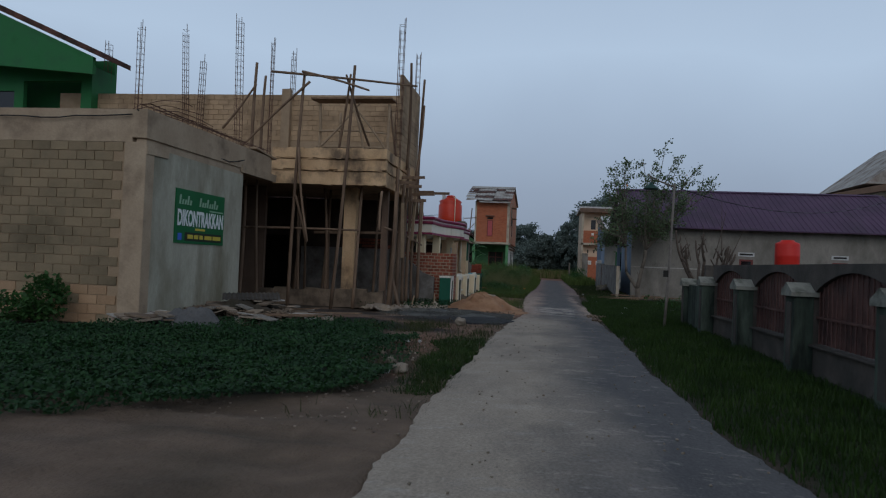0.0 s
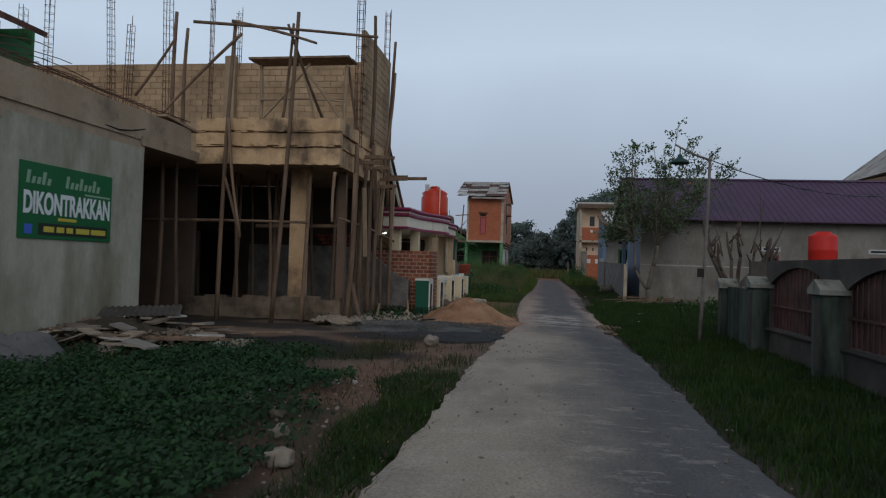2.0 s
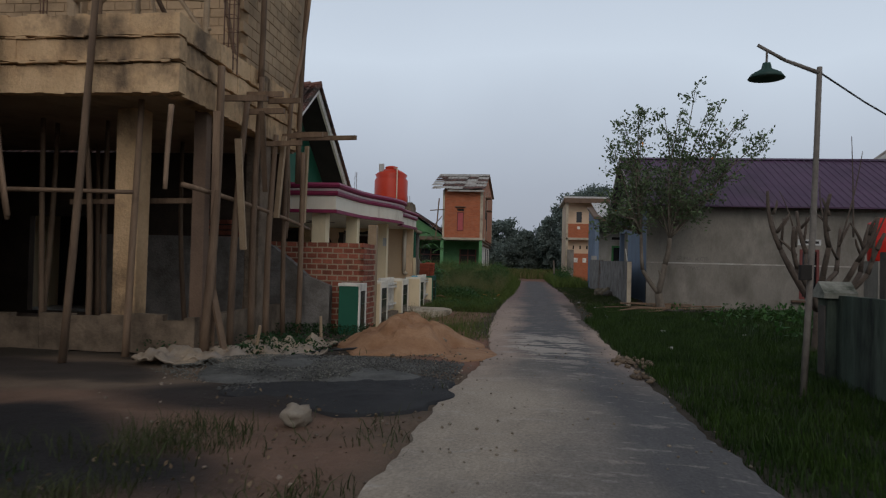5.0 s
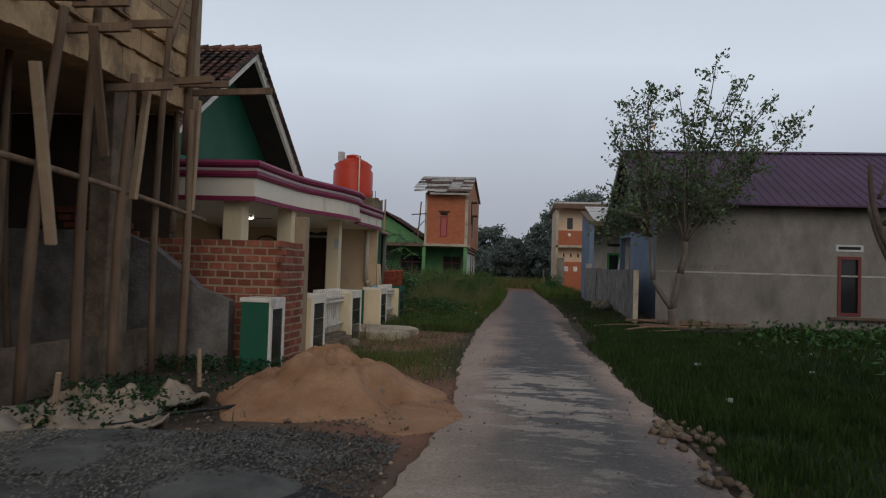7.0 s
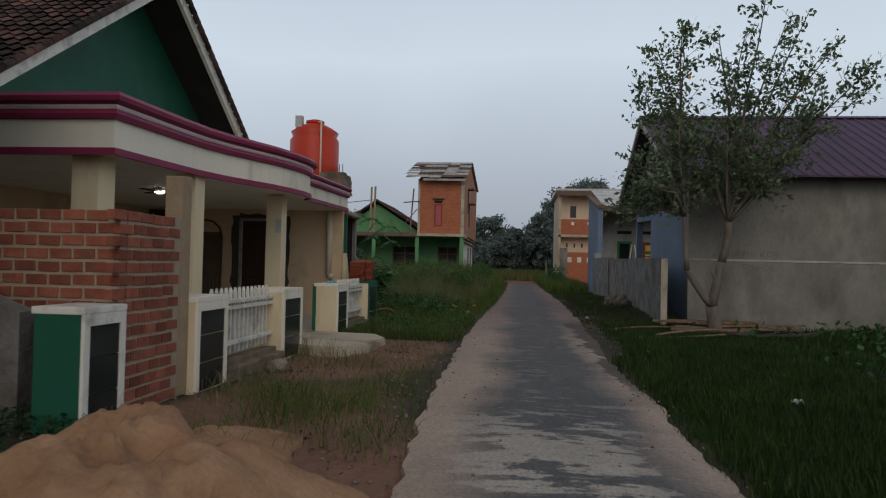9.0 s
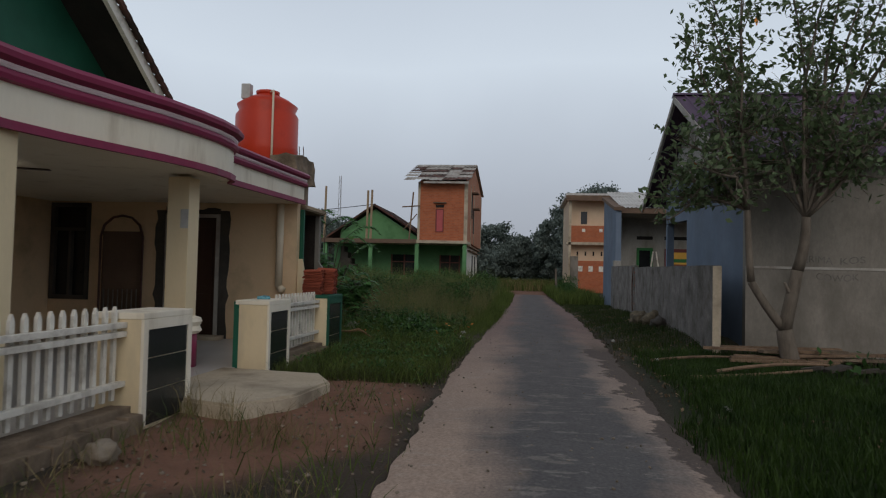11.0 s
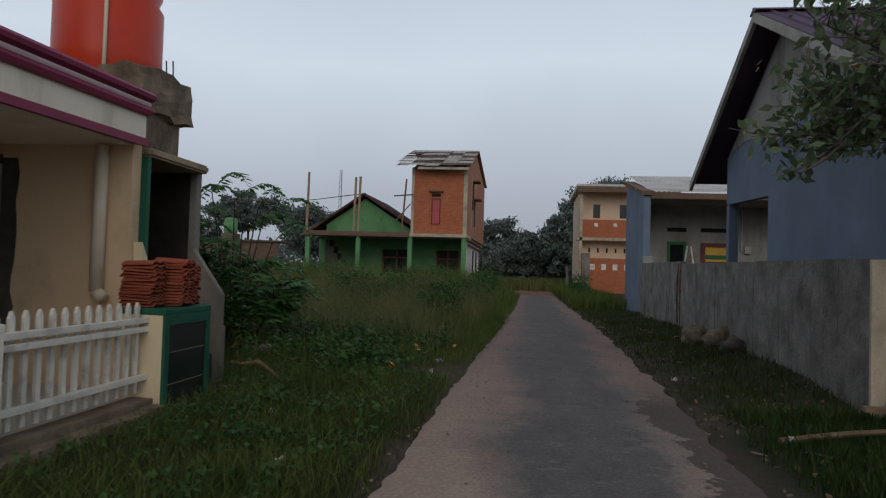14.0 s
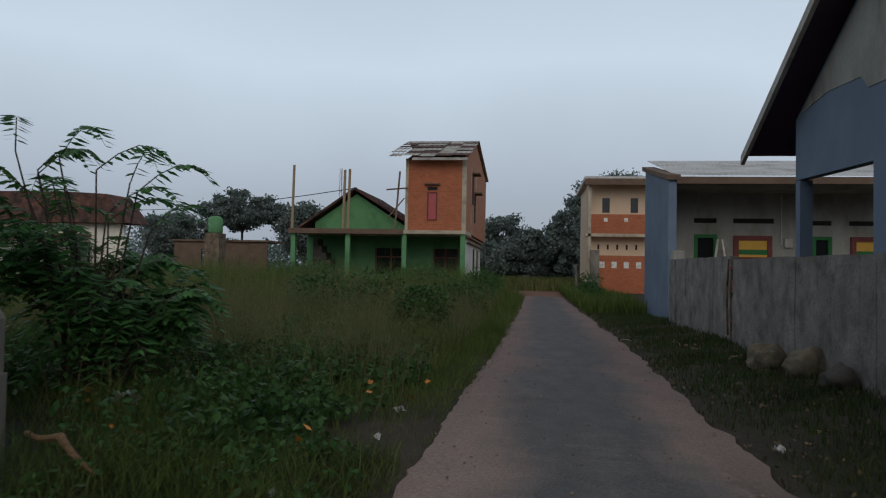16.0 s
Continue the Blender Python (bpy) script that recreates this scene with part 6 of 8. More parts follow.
for dx in (0, 0.55):
    bm = B()
    plank(bm, (5.85 + dx * 1.4, 58.3, 0.5), (6.2 + dx * 0.25, 58.6, 2.75), 0.07, 0.03)
    part("stile", bm, M_white, lad)

# hedge rocks by the boundary wall
def rock(name, x, y, r, m, label, h=0.8, kind=""):
    bm = B()
    bmesh.ops.create_icosphere(bm, subdivisions=3, radius=r)
    for v in bm.verts:
        d_ = v.co.normalized()
        v.co *= 1 + 0.5 * noise.noise(d_ * 1.6 + Vector((x, y, 0))) + 0.12 * noise.noise(d_ * 5 + Vector((y, x, 2)))
        v.co.z *= h
    bm.transform(Matrix.Translation((x, y, max(ground_z(x, y), 0.0) + r * h * 0.6)))
    return solid(name, bm, m, label, "rock", kind, smooth=True)


rock("boulder", 3.25, 43.85, 0.25, M_rock, "pale weathered boulder by the boundary wall")
rock("boulder", 3.42, 42.85, 0.27, M_rock, "pale weathered boulder by the boundary wall")
rock("boulder", 3.4, 41.8, 0.2, M_oldwall, "dark weathered stone by the boundary wall")
# timber lying at the foot of the purple-roofed house
random.seed(61)
for k in range(13):
    a = (random.uniform(2.9, 4.6), random.uniform(36.2, 37.3))
    L, turn = random.uniform(1.1, 2.6), random.uniform(-0.2, 0.2)
    z = 0.07 + 0.05 * (k % 4)
    bm = B()
    plank(bm, (a[0], a[1], z), (a[0] + L * math.cos(turn), a[1] + L * math.sin(turn), z + random.uniform(-0.02, 0.05)), random.uniform(0.09, 0.2), 0.045)
    solid("lying_plank", bm, M_timber if k % 3 else M_oldbeam, "old dark plank lying by the wall", "plank", "", group="planks by the wall")
for k in range(6):
    bm = B()
    x, y = 4.4 + 0.35 * k + random.uniform(-0.1, 0.1), 35.5 + random.uniform(-0.25, 0.3)
    plank(bm, (x, y, 0.06), (x + random.uniform(0.2, 0.4), y + random.uniform(-0.2, 0.2), 0.12), 0.22, 0.05)
    solid("slab_piece", bm, M_oldwall, "broken dark slab in the grass by the tree", "rubble", "")


def text_on_y(body, x, z, w, h, y, material, parent):
    """Hand-painted letters on a wall that faces south."""
    cu = bpy.data.curves.new("lettering", "FONT")
    cu.body = body
    cu.extrude = 0.002
    tmp = bpy.data.objects.new("lettering", cu)
    scene.collection.objects.link(tmp)
    me = bpy.data.meshes.new_from_object(tmp.evaluated_get(bpy.context.evaluated_depsgraph_get()))
    bpy.data.objects.remove(tmp)
    co = np.empty(len(me.vertices) * 3, dtype=np.float32)
    me.vertices.foreach_get("co", co)
    co = co.reshape(-1, 3)
    lo, hi = co.min(0), co.max(0)
    out = np.empty_like(co)
    out[:, 0] = x + (co[:, 0] - lo[0]) * w / (hi[0] - lo[0])
    out[:, 2] = z + (co[:, 1] - lo[1]) * h / (hi[1] - lo[1]) + 0.02 * np.sin(out[:, 0] * 7)
    out[:, 1] = y + co[:, 2]
    out -= np.array(PLACE[parent.name])
    me.vertices.foreach_set("co", out.ravel())
    me.materials.clear()
    me.materials.append(material)
    ob = new("lettering", me)
    ob.parent = parent
    return tagged(ob, "faded hand-painted letters")


text_on_y("TERIMA", 5.3, 1.8, 0.66, 0.13, PY0 - 0.003, M_fencewall, pu)
text_on_y("KOS", 6.1, 1.8, 0.46, 0.13, PY0 - 0.003, M_fencewall, pu)
text_on_y("COWOK", 5.66, 1.47, 0.78, 0.13, PY0 - 0.003, M_fencewall, pu)
cable("fence_wire", [(3.52, 46.9, 1.8), (3.5, 46.93, 1.3), (3.51, 46.97, 0.9), (3.5, 46.9, 0.65), (3.52, 46.94, 0.4)], 0.02, M_rebar, "rusty wire hanging at the broken wall joint", "wire")

# ---- far end of the lane ----
br = thing("brick_house", (-6, 80, 0), "tall bare brick house with a sagging grey sheet roof", "house")
BX0, BX1, BY0, BY1 = -7.75, -4.15, 75.0, 91.5
part("front_wall", wall("y", BY0, BY0 + 0.2, BX0, BX1, 3.9, 8.2, [(-6.45, -5.85, 4.5, 6.2)]), M_farbrick, br)
bm = B()
prism(bm, [(BY0 + 0.2, 3.9), (BY1, 3.9), (BY1, 9.0), (82.0, 10.25), (BY0 + 0.2, 8.2)], "x", BX1 - 0.2, BX1)
part("side_wall", bm, M_farbrick_side, br)
bm = B()
prism(bm, [(BY0 + 0.2, 3.9), (BY1, 3.9), (BY1, 9.0), (82.0, 10.25), (BY0 + 0.2, 8.2)], "x", BX0, BX0 + 0.2)
part("side_wall", bm, M_farbrick_side, br)
part("back_wall", box(BX0 + 0.2, BX1 - 0.2, BY1 - 0.2, BY1, 3.9, 9.0), M_farbrick_side, br)
part("corner_post", box(BX1 - 0.22, BX1 + 0.03, BY0 - 0.03, BY0 + 0.2, 3.9, 8.2), M_slab, br)
part("corner_post", box(BX0 - 0.03, BX0 + 0.14, BY0 - 0.03, BY0 + 0.2, 3.9, 8.2), M_slab, br)
for y in (78.5, 82.0, BY1 - 0.1):
    part("wall_post", box(BX1 - 0.1, BX1 + 0.03, y, y + 0.2, 3.9, 8.3 if y < 79 else 8.8), M_slab, br)
w = part("shutter", box(-6.38, -5.92, BY0 + 0.02, BY0 + 0.08, 4.56, 6.14), M_pinkframe, br)
for a, b, c, d2 in ((-6.45, -6.38, 4.5, 6.2), (-5.92, -5.85, 4.5, 6.2), (-6.38, -5.92, 6.14, 6.2), (-6.38, -5.92, 4.5, 4.56)):
    part("frame", box(a, b, BY0 - 0.03, BY0 + 0.1, c, d2), M_redframe, w)
part("window_hood", box(-6.62, -5.68, BY0 - 0.22, BY0, 6.62, 6.7), M_brown, br)
part("vent", box(-6.45, -5.85, BY0 - 0.01, BY0 + 0.02, 6.3, 6.5), M_void, br)
# flat near-black panels, the dark inside of side windows put into colour
for y, z in ((81.0, 5.2), (79.3, 6.3)):
    part("side_window", box(BX1 - 0.02, BX1 + 0.02, y, y + 1.1, z - 0.4, z + 1.5), M_void, br)
    part("side_hood", box(BX1, BX1 + 0.5, y - 0.1, y + 1.2, z + 1.55, z + 1.65), M_brown, br)
random.seed(5)
for r in range(6):
    for c in range(5):
        bm = B()
        s0, s1 = r / 6, (r + 1.08) / 6
        x0 = -8.95 + c * 1.0
        x1 = x0 + 1.04
        if r == 5 and c == 0:
            x0 += 0.2
        sag = random.uniform(-0.05, 0.05)
        n = 7
        lo = [bm.verts.new((x0 + (x1 - x0) * k / n, 82.0 - 7.7 * s0, 10.5 - 2.3 * s0 + (0.03 if k % 2 else 0) + 0.02 + sag * 0.3)) for k in range(n + 1)]
        hi = [bm.verts.new((x0 + (x1 - x0) * k / n, 82.0 - 7.7 * s1, 10.5 - 2.3 * s1 + (0.03 if k % 2 else 0) + 0.05 + sag)) for k in range(n + 1)]
        for k in range(n):
            bm.faces.new((lo[k], lo[k + 1], hi[k + 1], hi[k]))
        part("roof_sheet", bm, M_rooftile if random.random() < 0.22 else M_sheet, br)
bm = B()
prism(bm, [(82.0, 10.47), (82.0, 10.55), (BY1 + 0.6, 9.05), (BY1 + 0.6, 8.97)], "x", -8.9, -3.95)
part("rear_roof", bm, M_sheet, br)
part("eave_board", box(-7.3, -4.0, 74.3, 74.36, 8.0, 8.16), M_sheet, br)
# ground floor porch below
gp = thing("green_porch_house", (-10, 76, 0), "green house with a long flat porch canopy on posts", "house")
part("canopy", box(-14.8, -4.05, 74.6, 78, 3.66, 3.88, 0.02), M_slab, gp)
part("canopy_edge", box(-14.85, -7.8, 74.5, 74.6, 3.62, 3.92), M_brown, gp)
for x in (-14.6, -11.2, -7.75, -4.25):
    part("post", box(x - 0.14, x + 0.14, 74.7, 74.98, 0, 3.66), M_lime, gp)
part("front_wall", wall("y", 78.0, 78.2, -14.8, -4.3, 0, 4.0, [(-10.2, -8.2, 1.3, 2.9), (-6.4, -4.9, 1.3, 2.9)]), M_lime, gp)
part("side_wall", wall("x", BX1 - 0.2, BX1, 75.0, 87, 0, 3.7), M_white, gp)
part("side_beam", box(BX1, BX1 + 0.25, 75.0, 87, 3.5, 3.6), M_timber, gp)
part("side_beam", box(BX1, BX1 + 0.2, 76.0, 87, 3.2, 3.28), M_timber, gp)
# door openings drawn as near-black panels for their unlit inside
for y in (80.5, 83.5):
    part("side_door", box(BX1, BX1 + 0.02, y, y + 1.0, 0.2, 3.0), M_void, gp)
for a, b in ((-10.2, -8.2), (-6.4, -4.9)):
    o = part("window", box(a, b, 78.06, 78.1, 1.3, 2.9), M_glass, gp)
    for k in range(3):
        xx = a + (b - a) * k / 2
        part("mullion", box(xx - 0.05, xx + 0.05, 77.97, 78.06, 1.3, 2.9), M_redframe, o)
    part("transom", box(a, b, 77.97, 78.06, 2.3, 2.38), M_redframe, o)
for k in range(24):
    x = -14.5 + 0.42 * k
    part("railing_bar", box(x - 0.03, x + 0.03, 75.4, 75.44, 0, 1.15), M_white, gp)
part("railing", box(-14.5, -4.5, 75.38, 75.46, 1.0, 1.06), M_white, gp)
bm = B()
prism(bm, [(-14.6, 3.8), (-8.2, 3.8), (-8.2, 4.2), (-11.8, 6.5), (-14.6, 4.6)], "y", 79.0, 86)
part("gable", bm, M_lime, gp)
for s, xe, ze in ((-1, -15.6, 4.1), (1, -7.9, 4.3)):
    bm = B()
    prism(bm, [(-11.8, 6.72), (xe, ze), (xe, ze + 0.15), (-11.8, 6.88)], "y", 78.4, 87)
    part("gable_roof", bm, M_rooftile, gp)
for x, z in ((-14.75, 7.8), (-11.55, 7.5), (-11.25, 7.55)):
    bm = B()
    stick(bm, (x, 74.9, 3.85), (x + 0.05, 74.9, z), 0.09, 0.08, 8)
    part("bamboo_pole", bm, M_board, gp, "tall upright bamboo pole")
bm = B()
stick(bm, (-8.35, 74.8, 3.9), (-8.1, 74.8, 7.4), 0.06, None, 6)
stick(bm, (-8.9, 74.8, 6.3), (-7.6, 74.8, 6.4), 0.05, None, 6)
stick(bm, (-8.8, 74.8, 4.6), (-7.8, 74.8, 5.8), 0.04, None, 6)
part("pole_frame", bm, M_timber, gp)
for k in range(6):
    part("stair", box(-13.9 + 0.28 * k, -13.6 + 0.28 * k, 76.5, 77.6, 0, 3.4 - 0.45 * k), M_oldwall, gp)

# three-storey brick house beyond
fh = thing("brick_flats", (8, 95, 0), "half-finished three-storey house of brick and peach paint", "house")
FX0, FX1, FY = 4.25, 12.0, 92.0
part("wall", wall("y", FY, FY + 0.3, FX0, FX1, 0, 9.0, [(5.35, 5.95, 6.5, 7.7), (7.6, 8.2, 6.5, 7.7)]), M_peach, fh)
part("wall_side", wall("x", FX0, FX0 + 0.3, FY + 0.3, 102, 0, 9.0), M_peach, fh)
part("brick_band", box(FX0 - 0.05, FX1, FY - 0.9, FY, 4.75, 6.3), M_farbrick, fh)
part("brick_band", box(FX0 + 0.6, FX1, FY - 0.9, FY, 0, 3.0), M_farbrick, fh)
part("roof", box(FX0 - 0.4, FX1 + 0.4, FY - 1.4, 103, 9.0, 9.3), M_palesheet, fh)
part("roof_edge", box(FX0 - 0.4, FX1 + 0.4, FY - 1.5, FY - 1.4, 8.6, 9.1), M_brown, fh)
part("floor_edge", box(FX0 - 0.3, FX1, FY - 1.0, FY, 4.5, 4.75), M_slab, fh)
part("post", box(FX0 - 0.1, FX0 + 0.15, FY - 1.0, FY - 0.75, 0, 8.7), M_slab, fh)
part("gate_pier", box(FX0 + 0.1, FX0 + 0.8, FY - 1.4, FY - 0.9, 0, 3.4), M_greywall, fh)
for x in (5.35, 7.6):
    part("window", box(x, x + 0.6, FY + 0.1, FY + 0.15, 6.5, 7.7), M_glass, fh)
for k in range(9):
    part("vent_slot", box(5.0 + 0.75 * k, 5.15 + 0.75 * k, FY - 0.02, FY + 0.02, 3.5, 3.9), M_void, fh)
for k in range(6):
    part("white_block", box(5.1 + 0.95 * k, 5.5 + 0.95 * k, FY - 0.93, FY - 0.9, 2.0, 2.5), M_white, fh)
for k in range(3):
    part("white_block", box(5.4 + 1.6 * k, 5.7 + 1.6 * k, FY - 0.93, FY - 0.9, 5.7, 6.0), M_white, fh)

# houses further off on both sides
fl = thing("low_house", (-30, 76, 0), "low distant house with a brown roof and white walls", "house")
part("wall", wall("y", 75, 75.2, -42, -25.8, 0, 4.3, [(-29.6, -28.2, 1, 2.9), (-33, -31.5, 1, 2.9)]), M_cream_white, fl)
bm = B()
prism(bm, [(-43, 4.1), (-25.2, 4.1), (-26.6, 5.9), (-29.6, 6.05), (-41, 6.05)], "y", 74.3, 77)
part("roof", bm, M_rooftile, fl)
part("porch_roof", box(-36, -28, 72.8, 75, 3.2, 3.35), M_brown, fl)
fl2 = thing("brick_shed", (-27, 92, 0), "distant low brown shed with a flat roof", "shed")
part("wall", wall("y", 92, 92.2, -31.5, -23, 0, 3.7, [(-29, -27.5, 1, 3)]), M_brown, fl2)
part("roof", box(-31.7, -22.8, 91.8, 96, 3.7, 3.85), M_brown, fl2)
tk3 = thing("water_tank", (-24.9, 86, 0), "pale green water tank on a tall stand", "water tank")
bm = B()
lathe(bm, [(0.53, 4.1), (0.56, 4.2), (0.56, 5.2), (0.4, 5.4), (0.15, 5.45)], -24.9, 86, 20)
part("barrel", bm, M_lime, tk3, "", True)
part("stand", box(-25.5, -24.3, 85.4, 86.6, 0, 4.1), M_oldbeam, tk3)
ru = thing("upper_house", (24, 52, 0), "distant two-storey white house with brown eaves", "house")
part("wall", wall("y", 50, 50.2, 20.5, 34, 0, 7.4, [(22.5, 23.6, 5.0, 6.4)]), M_cream_white, ru)
part("side", wall("x", 20.5, 20.7, 50.2, 60, 0, 7.4), M_cream_white, ru)
bm = B()
prism(bm, [(17.4, 6.85), (22.5, 8.0), (33, 8.3), (33, 7.7), (22.5, 7.5), (17.4, 6.6)], "y", 48.5, 61)
part("eaves", bm, M_brown, ru)
bm = B()
prism(bm, [(20.9, 8.0), (25.5, 11.6), (31, 8.0)], "y", 51, 60)
part("gable", bm, M_sheet, ru)
mast = B()
for dx, dy in ((-0.5, -0.4), (0.5, -0.4), (0, 0.5)):
    stick(mast, (-47 + dx, 200 + dy, 0), (-47 + dx * 0.5, 200 + dy * 0.5, 26), 0.05, None, 4)
for k in range(17):
    stick(mast, (-47.5, 199.6, 1.5 * k), (-46.6, 199.6, 1.5 * k + 1.5), 0.03, None, 4)
solid("radio_mast", mast, M_polegrey, "slim distant lattice radio mast", "mast", "")
cable("power_line", sagging((-60, 120, 9.0), (-11.8, 79, 6.9), 0.8, 10), 0.03, M_cable, "thin power line to the green house", "cable")
# wooden stake where the lane ends
bm = B()
stick(bm, (2.35, 73.5, -0.1), (2.25, 73.5, 2.0), 0.09, 0.07, 8, 0.04, 4)
solid("stake", bm, M_bark, "grey wooden stake beside the lane's end", "stake", "")

# ---- plants ----
rng = np.random.default_rng(7)


def zs(xy):
    return np.array([ground_z(x, y) for x, y in xy])


def blades(name, xy, h, w, material, label, category="grass", bend=0.35, group=""):
    """One mesh of bent grass blades at the places xy, with heights h."""
    n = len(xy)
    z = zs(xy)
    ang = rng.uniform(0, 2 * np.pi, n)
    side = np.stack([np.cos(ang), np.sin(ang), np.zeros(n)], 1)
    lean = rng.uniform(0, 2 * np.pi, n)
    ld = np.stack([np.cos(lean), np.sin(lean), np.zeros(n)], 1) * (h * bend * rng.uniform(0.2, 1.4, n))[:, None]
    base = np.stack([xy[:, 0], xy[:, 1], z - 0.02], 1)
    up = np.zeros((n, 3))
    up[:, 2] = h
    ww = (w * rng.uniform(0.6, 1.3, n))[:, None]
    v = np.empty((n, 5, 3))
    v[:, 0], v[:, 1] = base - side * ww, base + side * ww
    mid = base + up * 0.6 + ld * 0.35
    v[:, 2], v[:, 3] = mid + side * ww * 0.7, mid - side * ww * 0.7
    v[:, 4] = base + up * 0.97 + ld
    i = np.arange(n)[:, None] * 5
    f = np.concatenate([i + np.array([[0, 1, 2]]), i + np.array([[0, 2, 3]]), i + np.array([[3, 2, 4]])])
    me = fast_mesh(name, v.reshape(-1, 3), f, material)
    return tagged(new(name, me), label, category, group, "stuff")


def leaves(name, c, size, material, up=0.3, stretch=1.8, nrm=None):
    """A mesh of pointed leaves at the places c."""
    n = len(c)
    d = rng.normal(size=(n, 3))
    d[:, 2] -= up
    d /= np.linalg.norm(d, axis=1)[:, None]
    a = rng.normal(size=(n, 3))
    if nrm is not None:
        a = np.cross(d, nrm + 0.45 * rng.normal(size=(n, 3)))
    else:
        a = np.cross(d, a)
    a /= np.linalg.norm(a, axis=1)[:, None] + 1e-9
    s = (size * rng.uniform(0.6, 1.35, n))[:, None]
    v = np.empty((n, 4, 3))
    v[:, 0], v[:, 2] = c - d * s * stretch / 2, c + d * s * stretch / 2
    v[:, 1], v[:, 3] = c + a * s / 2 - d * s * 0.15, c - a * s / 2 - d * s * 0.15
    f = np.arange(n)[:, None] * 4 + np.array([[0, 1, 2, 3]])
    return fast_mesh(name, v.reshape(-1, 3), f, material)


def scatter(n, x0, x1, y0, y1, keep=None):
    p = np.stack([rng.uniform(x0, x1, n), rng.uniform(y0, y1, n)], 1)
    if keep is not None:
        p = p[np.array([rng.random() < keep(x, y) for x, y in p])]
    return p


def clump(x, y, s=0.7, o=0.0):
    return max(0.0, min(1.0, 0.5 + 1.3 * noise.noise((x * s, y * s, o))))


# right-hand verge and lawn
lawn1 = scatter(90000, 1.62, 4.05, -2, 24, lambda x, y: min(1.0, max(0.0, (x - edge_r(y) + 0.12) * 3)) * (0.45 + 0.55 * clump(x, y, 0.8)))
blades("verge_grass", lawn1, rng.uniform(0.04, 0.17, len(lawn1)), 0.006, L_lawn, "thick low green grass along the lane")
lawn2 = scatter(80000, 1.62, 4.1, 24, 60, lambda x, y: min(1.0, max(0.0, (x - edge_r(y) + 0.06 - (0.4 if 31 < y < 41 else 0.0)) * 1.6)) * (0.25 + 0.75 * clump(x, y, 0.8, 2)) * (1.0 if y < 36 else 0.6))
blades("verge_grass", lawn2, rng.uniform(0.04, 0.16, len(lawn2)), 0.006, L_lawn, "patchy low green grass along the lane")
lawn4 = scatter(100000, 1.45, 4.6, 22.5, 37.5, lambda x, y: min(1.0, max(0.0, (x - edge_r(y) + 0.08 - (0.35 if y > 31 else 0.0)) * 2.5)) * (0.4 + 0.6 * clump(x, y, 0.8, 61)))
blades("verge_grass", lawn4, rng.uniform(0.05, 0.2, len(lawn4)), 0.006, L_lawn, "thick green grass between the lane and the house")
lawn5 = scatter(60000, 1.7, 4.1, 37, 60, lambda x, y: min(1.0, max(0.0, (x - edge_r(y) + 0.05) * 1.4)) * clump(x, y, 0.7, 62) ** 1.3)
blades("verge_grass", lawn5, rng.uniform(0.03, 0.14, len(lawn5)), 0.006, L_verge, "patchy dull grass before the boundary wall")
lawn3 = scatter(70000, 4.1, 13, 21.5, 37.6, lambda x, y: 0.35 + 0.65 * clump(x, y, 0.5, 4))
blades("lawn_grass", lawn3, rng.uniform(0.06, 0.24, len(lawn3)), 0.009, L_lawn, "green grass in front of the purple-roofed house")
weeds = scatter(6000, 4.6, 13, 26, 36.5, lambda x, y: clump(x, y, 0.45, 8) ** 2)
wc = np.column_stack([weeds, rng.uniform(0.08, 0.4, len(weeds))])
tagged(new("lawn_weeds", leaves("lawn_weeds", wc, 0.09, L_weed, 0.1, 1.6, np.array([0, 0, 1.0]))), "broad-leaved weeds among the grass", "weeds", kind="stuff")
rg2 = scatter(9000, 1.9, 4.1, 60, 90, None)
blades("far_verge_grass", rg2, rng.uniform(0.3, 0.9, len(rg2)), 0.02, L_grass, "tall grass along the far part of the lane")

# left verge
lg = scatter(42000, -2.4, -0.9, 7.9, 14.6, lambda x, y: min(1.0, max(0.0, (edge_l(y) + 0.08 - x) * 4)) * max(0.0, min(1.0, (x - edge_l(y) + 0.66 + 0.07 * max(0.0, y - 9.5) + 0.3 * noise.noise((y * 0.8, 3, 1))) * 4)) * (0.35 + 0.65 * clump(x, y, 0.9, 77)) * min(1.0, max(0.0, (14.6 - y) * 0.6)))
blades("left_verge_grass", lg, rng.uniform(0.03, 0.14, len(lg)), 0.005, L_lawn, "dense green grass fringe between the lane and bare red earth", bend=0.8)
lv = scatter(26000, -2.6, -0.9, 6.5, 23, lambda x, y: min(1.0, max(0.0, (edge_l(y) + 0.1 - x) * 2.5)) * clump(x, y, 0.9, 1) ** 1.6 * max(0.0, 1 - blot(x, y, -1.3, 21.5, 1.3, 2.6)) * max(0, 1 - 0.9 * blot(x, y, -1.6, 18.0, 1.2, 1.2)) * (1.0 if x > edge_l(y) - 0.45 + 0.25 * noise.noise((y * 0.9, 2, 5)) else 0.1))
blades("left_verge_grass", lv, rng.uniform(0.05, 0.2, len(lv)), 0.005, L_verge, "thin trodden grass beside the lane", bend=0.9)
lv2 = scatter(22000, -3.2, -0.75, 24.3, 38, lambda x, y: min(1.0, max(0.0, (edge_l(y) + 0.08 - x) * 1.8)) * clump(x, y, 0.8, 3) ** 2 * (0.0 if -4 < x < -2.1 and 30.0 < y < 32.7 else 1.0) * max(0.15, 1 - blot(x, y, -2.2, 31, 1.2, 2.8)))
blades("left_verge_grass", lv2, rng.uniform(0.06, 0.34, len(lv2)), 0.0045, L_grass, "scruffy weeds and grass beside the porch fence", bend=0.9)
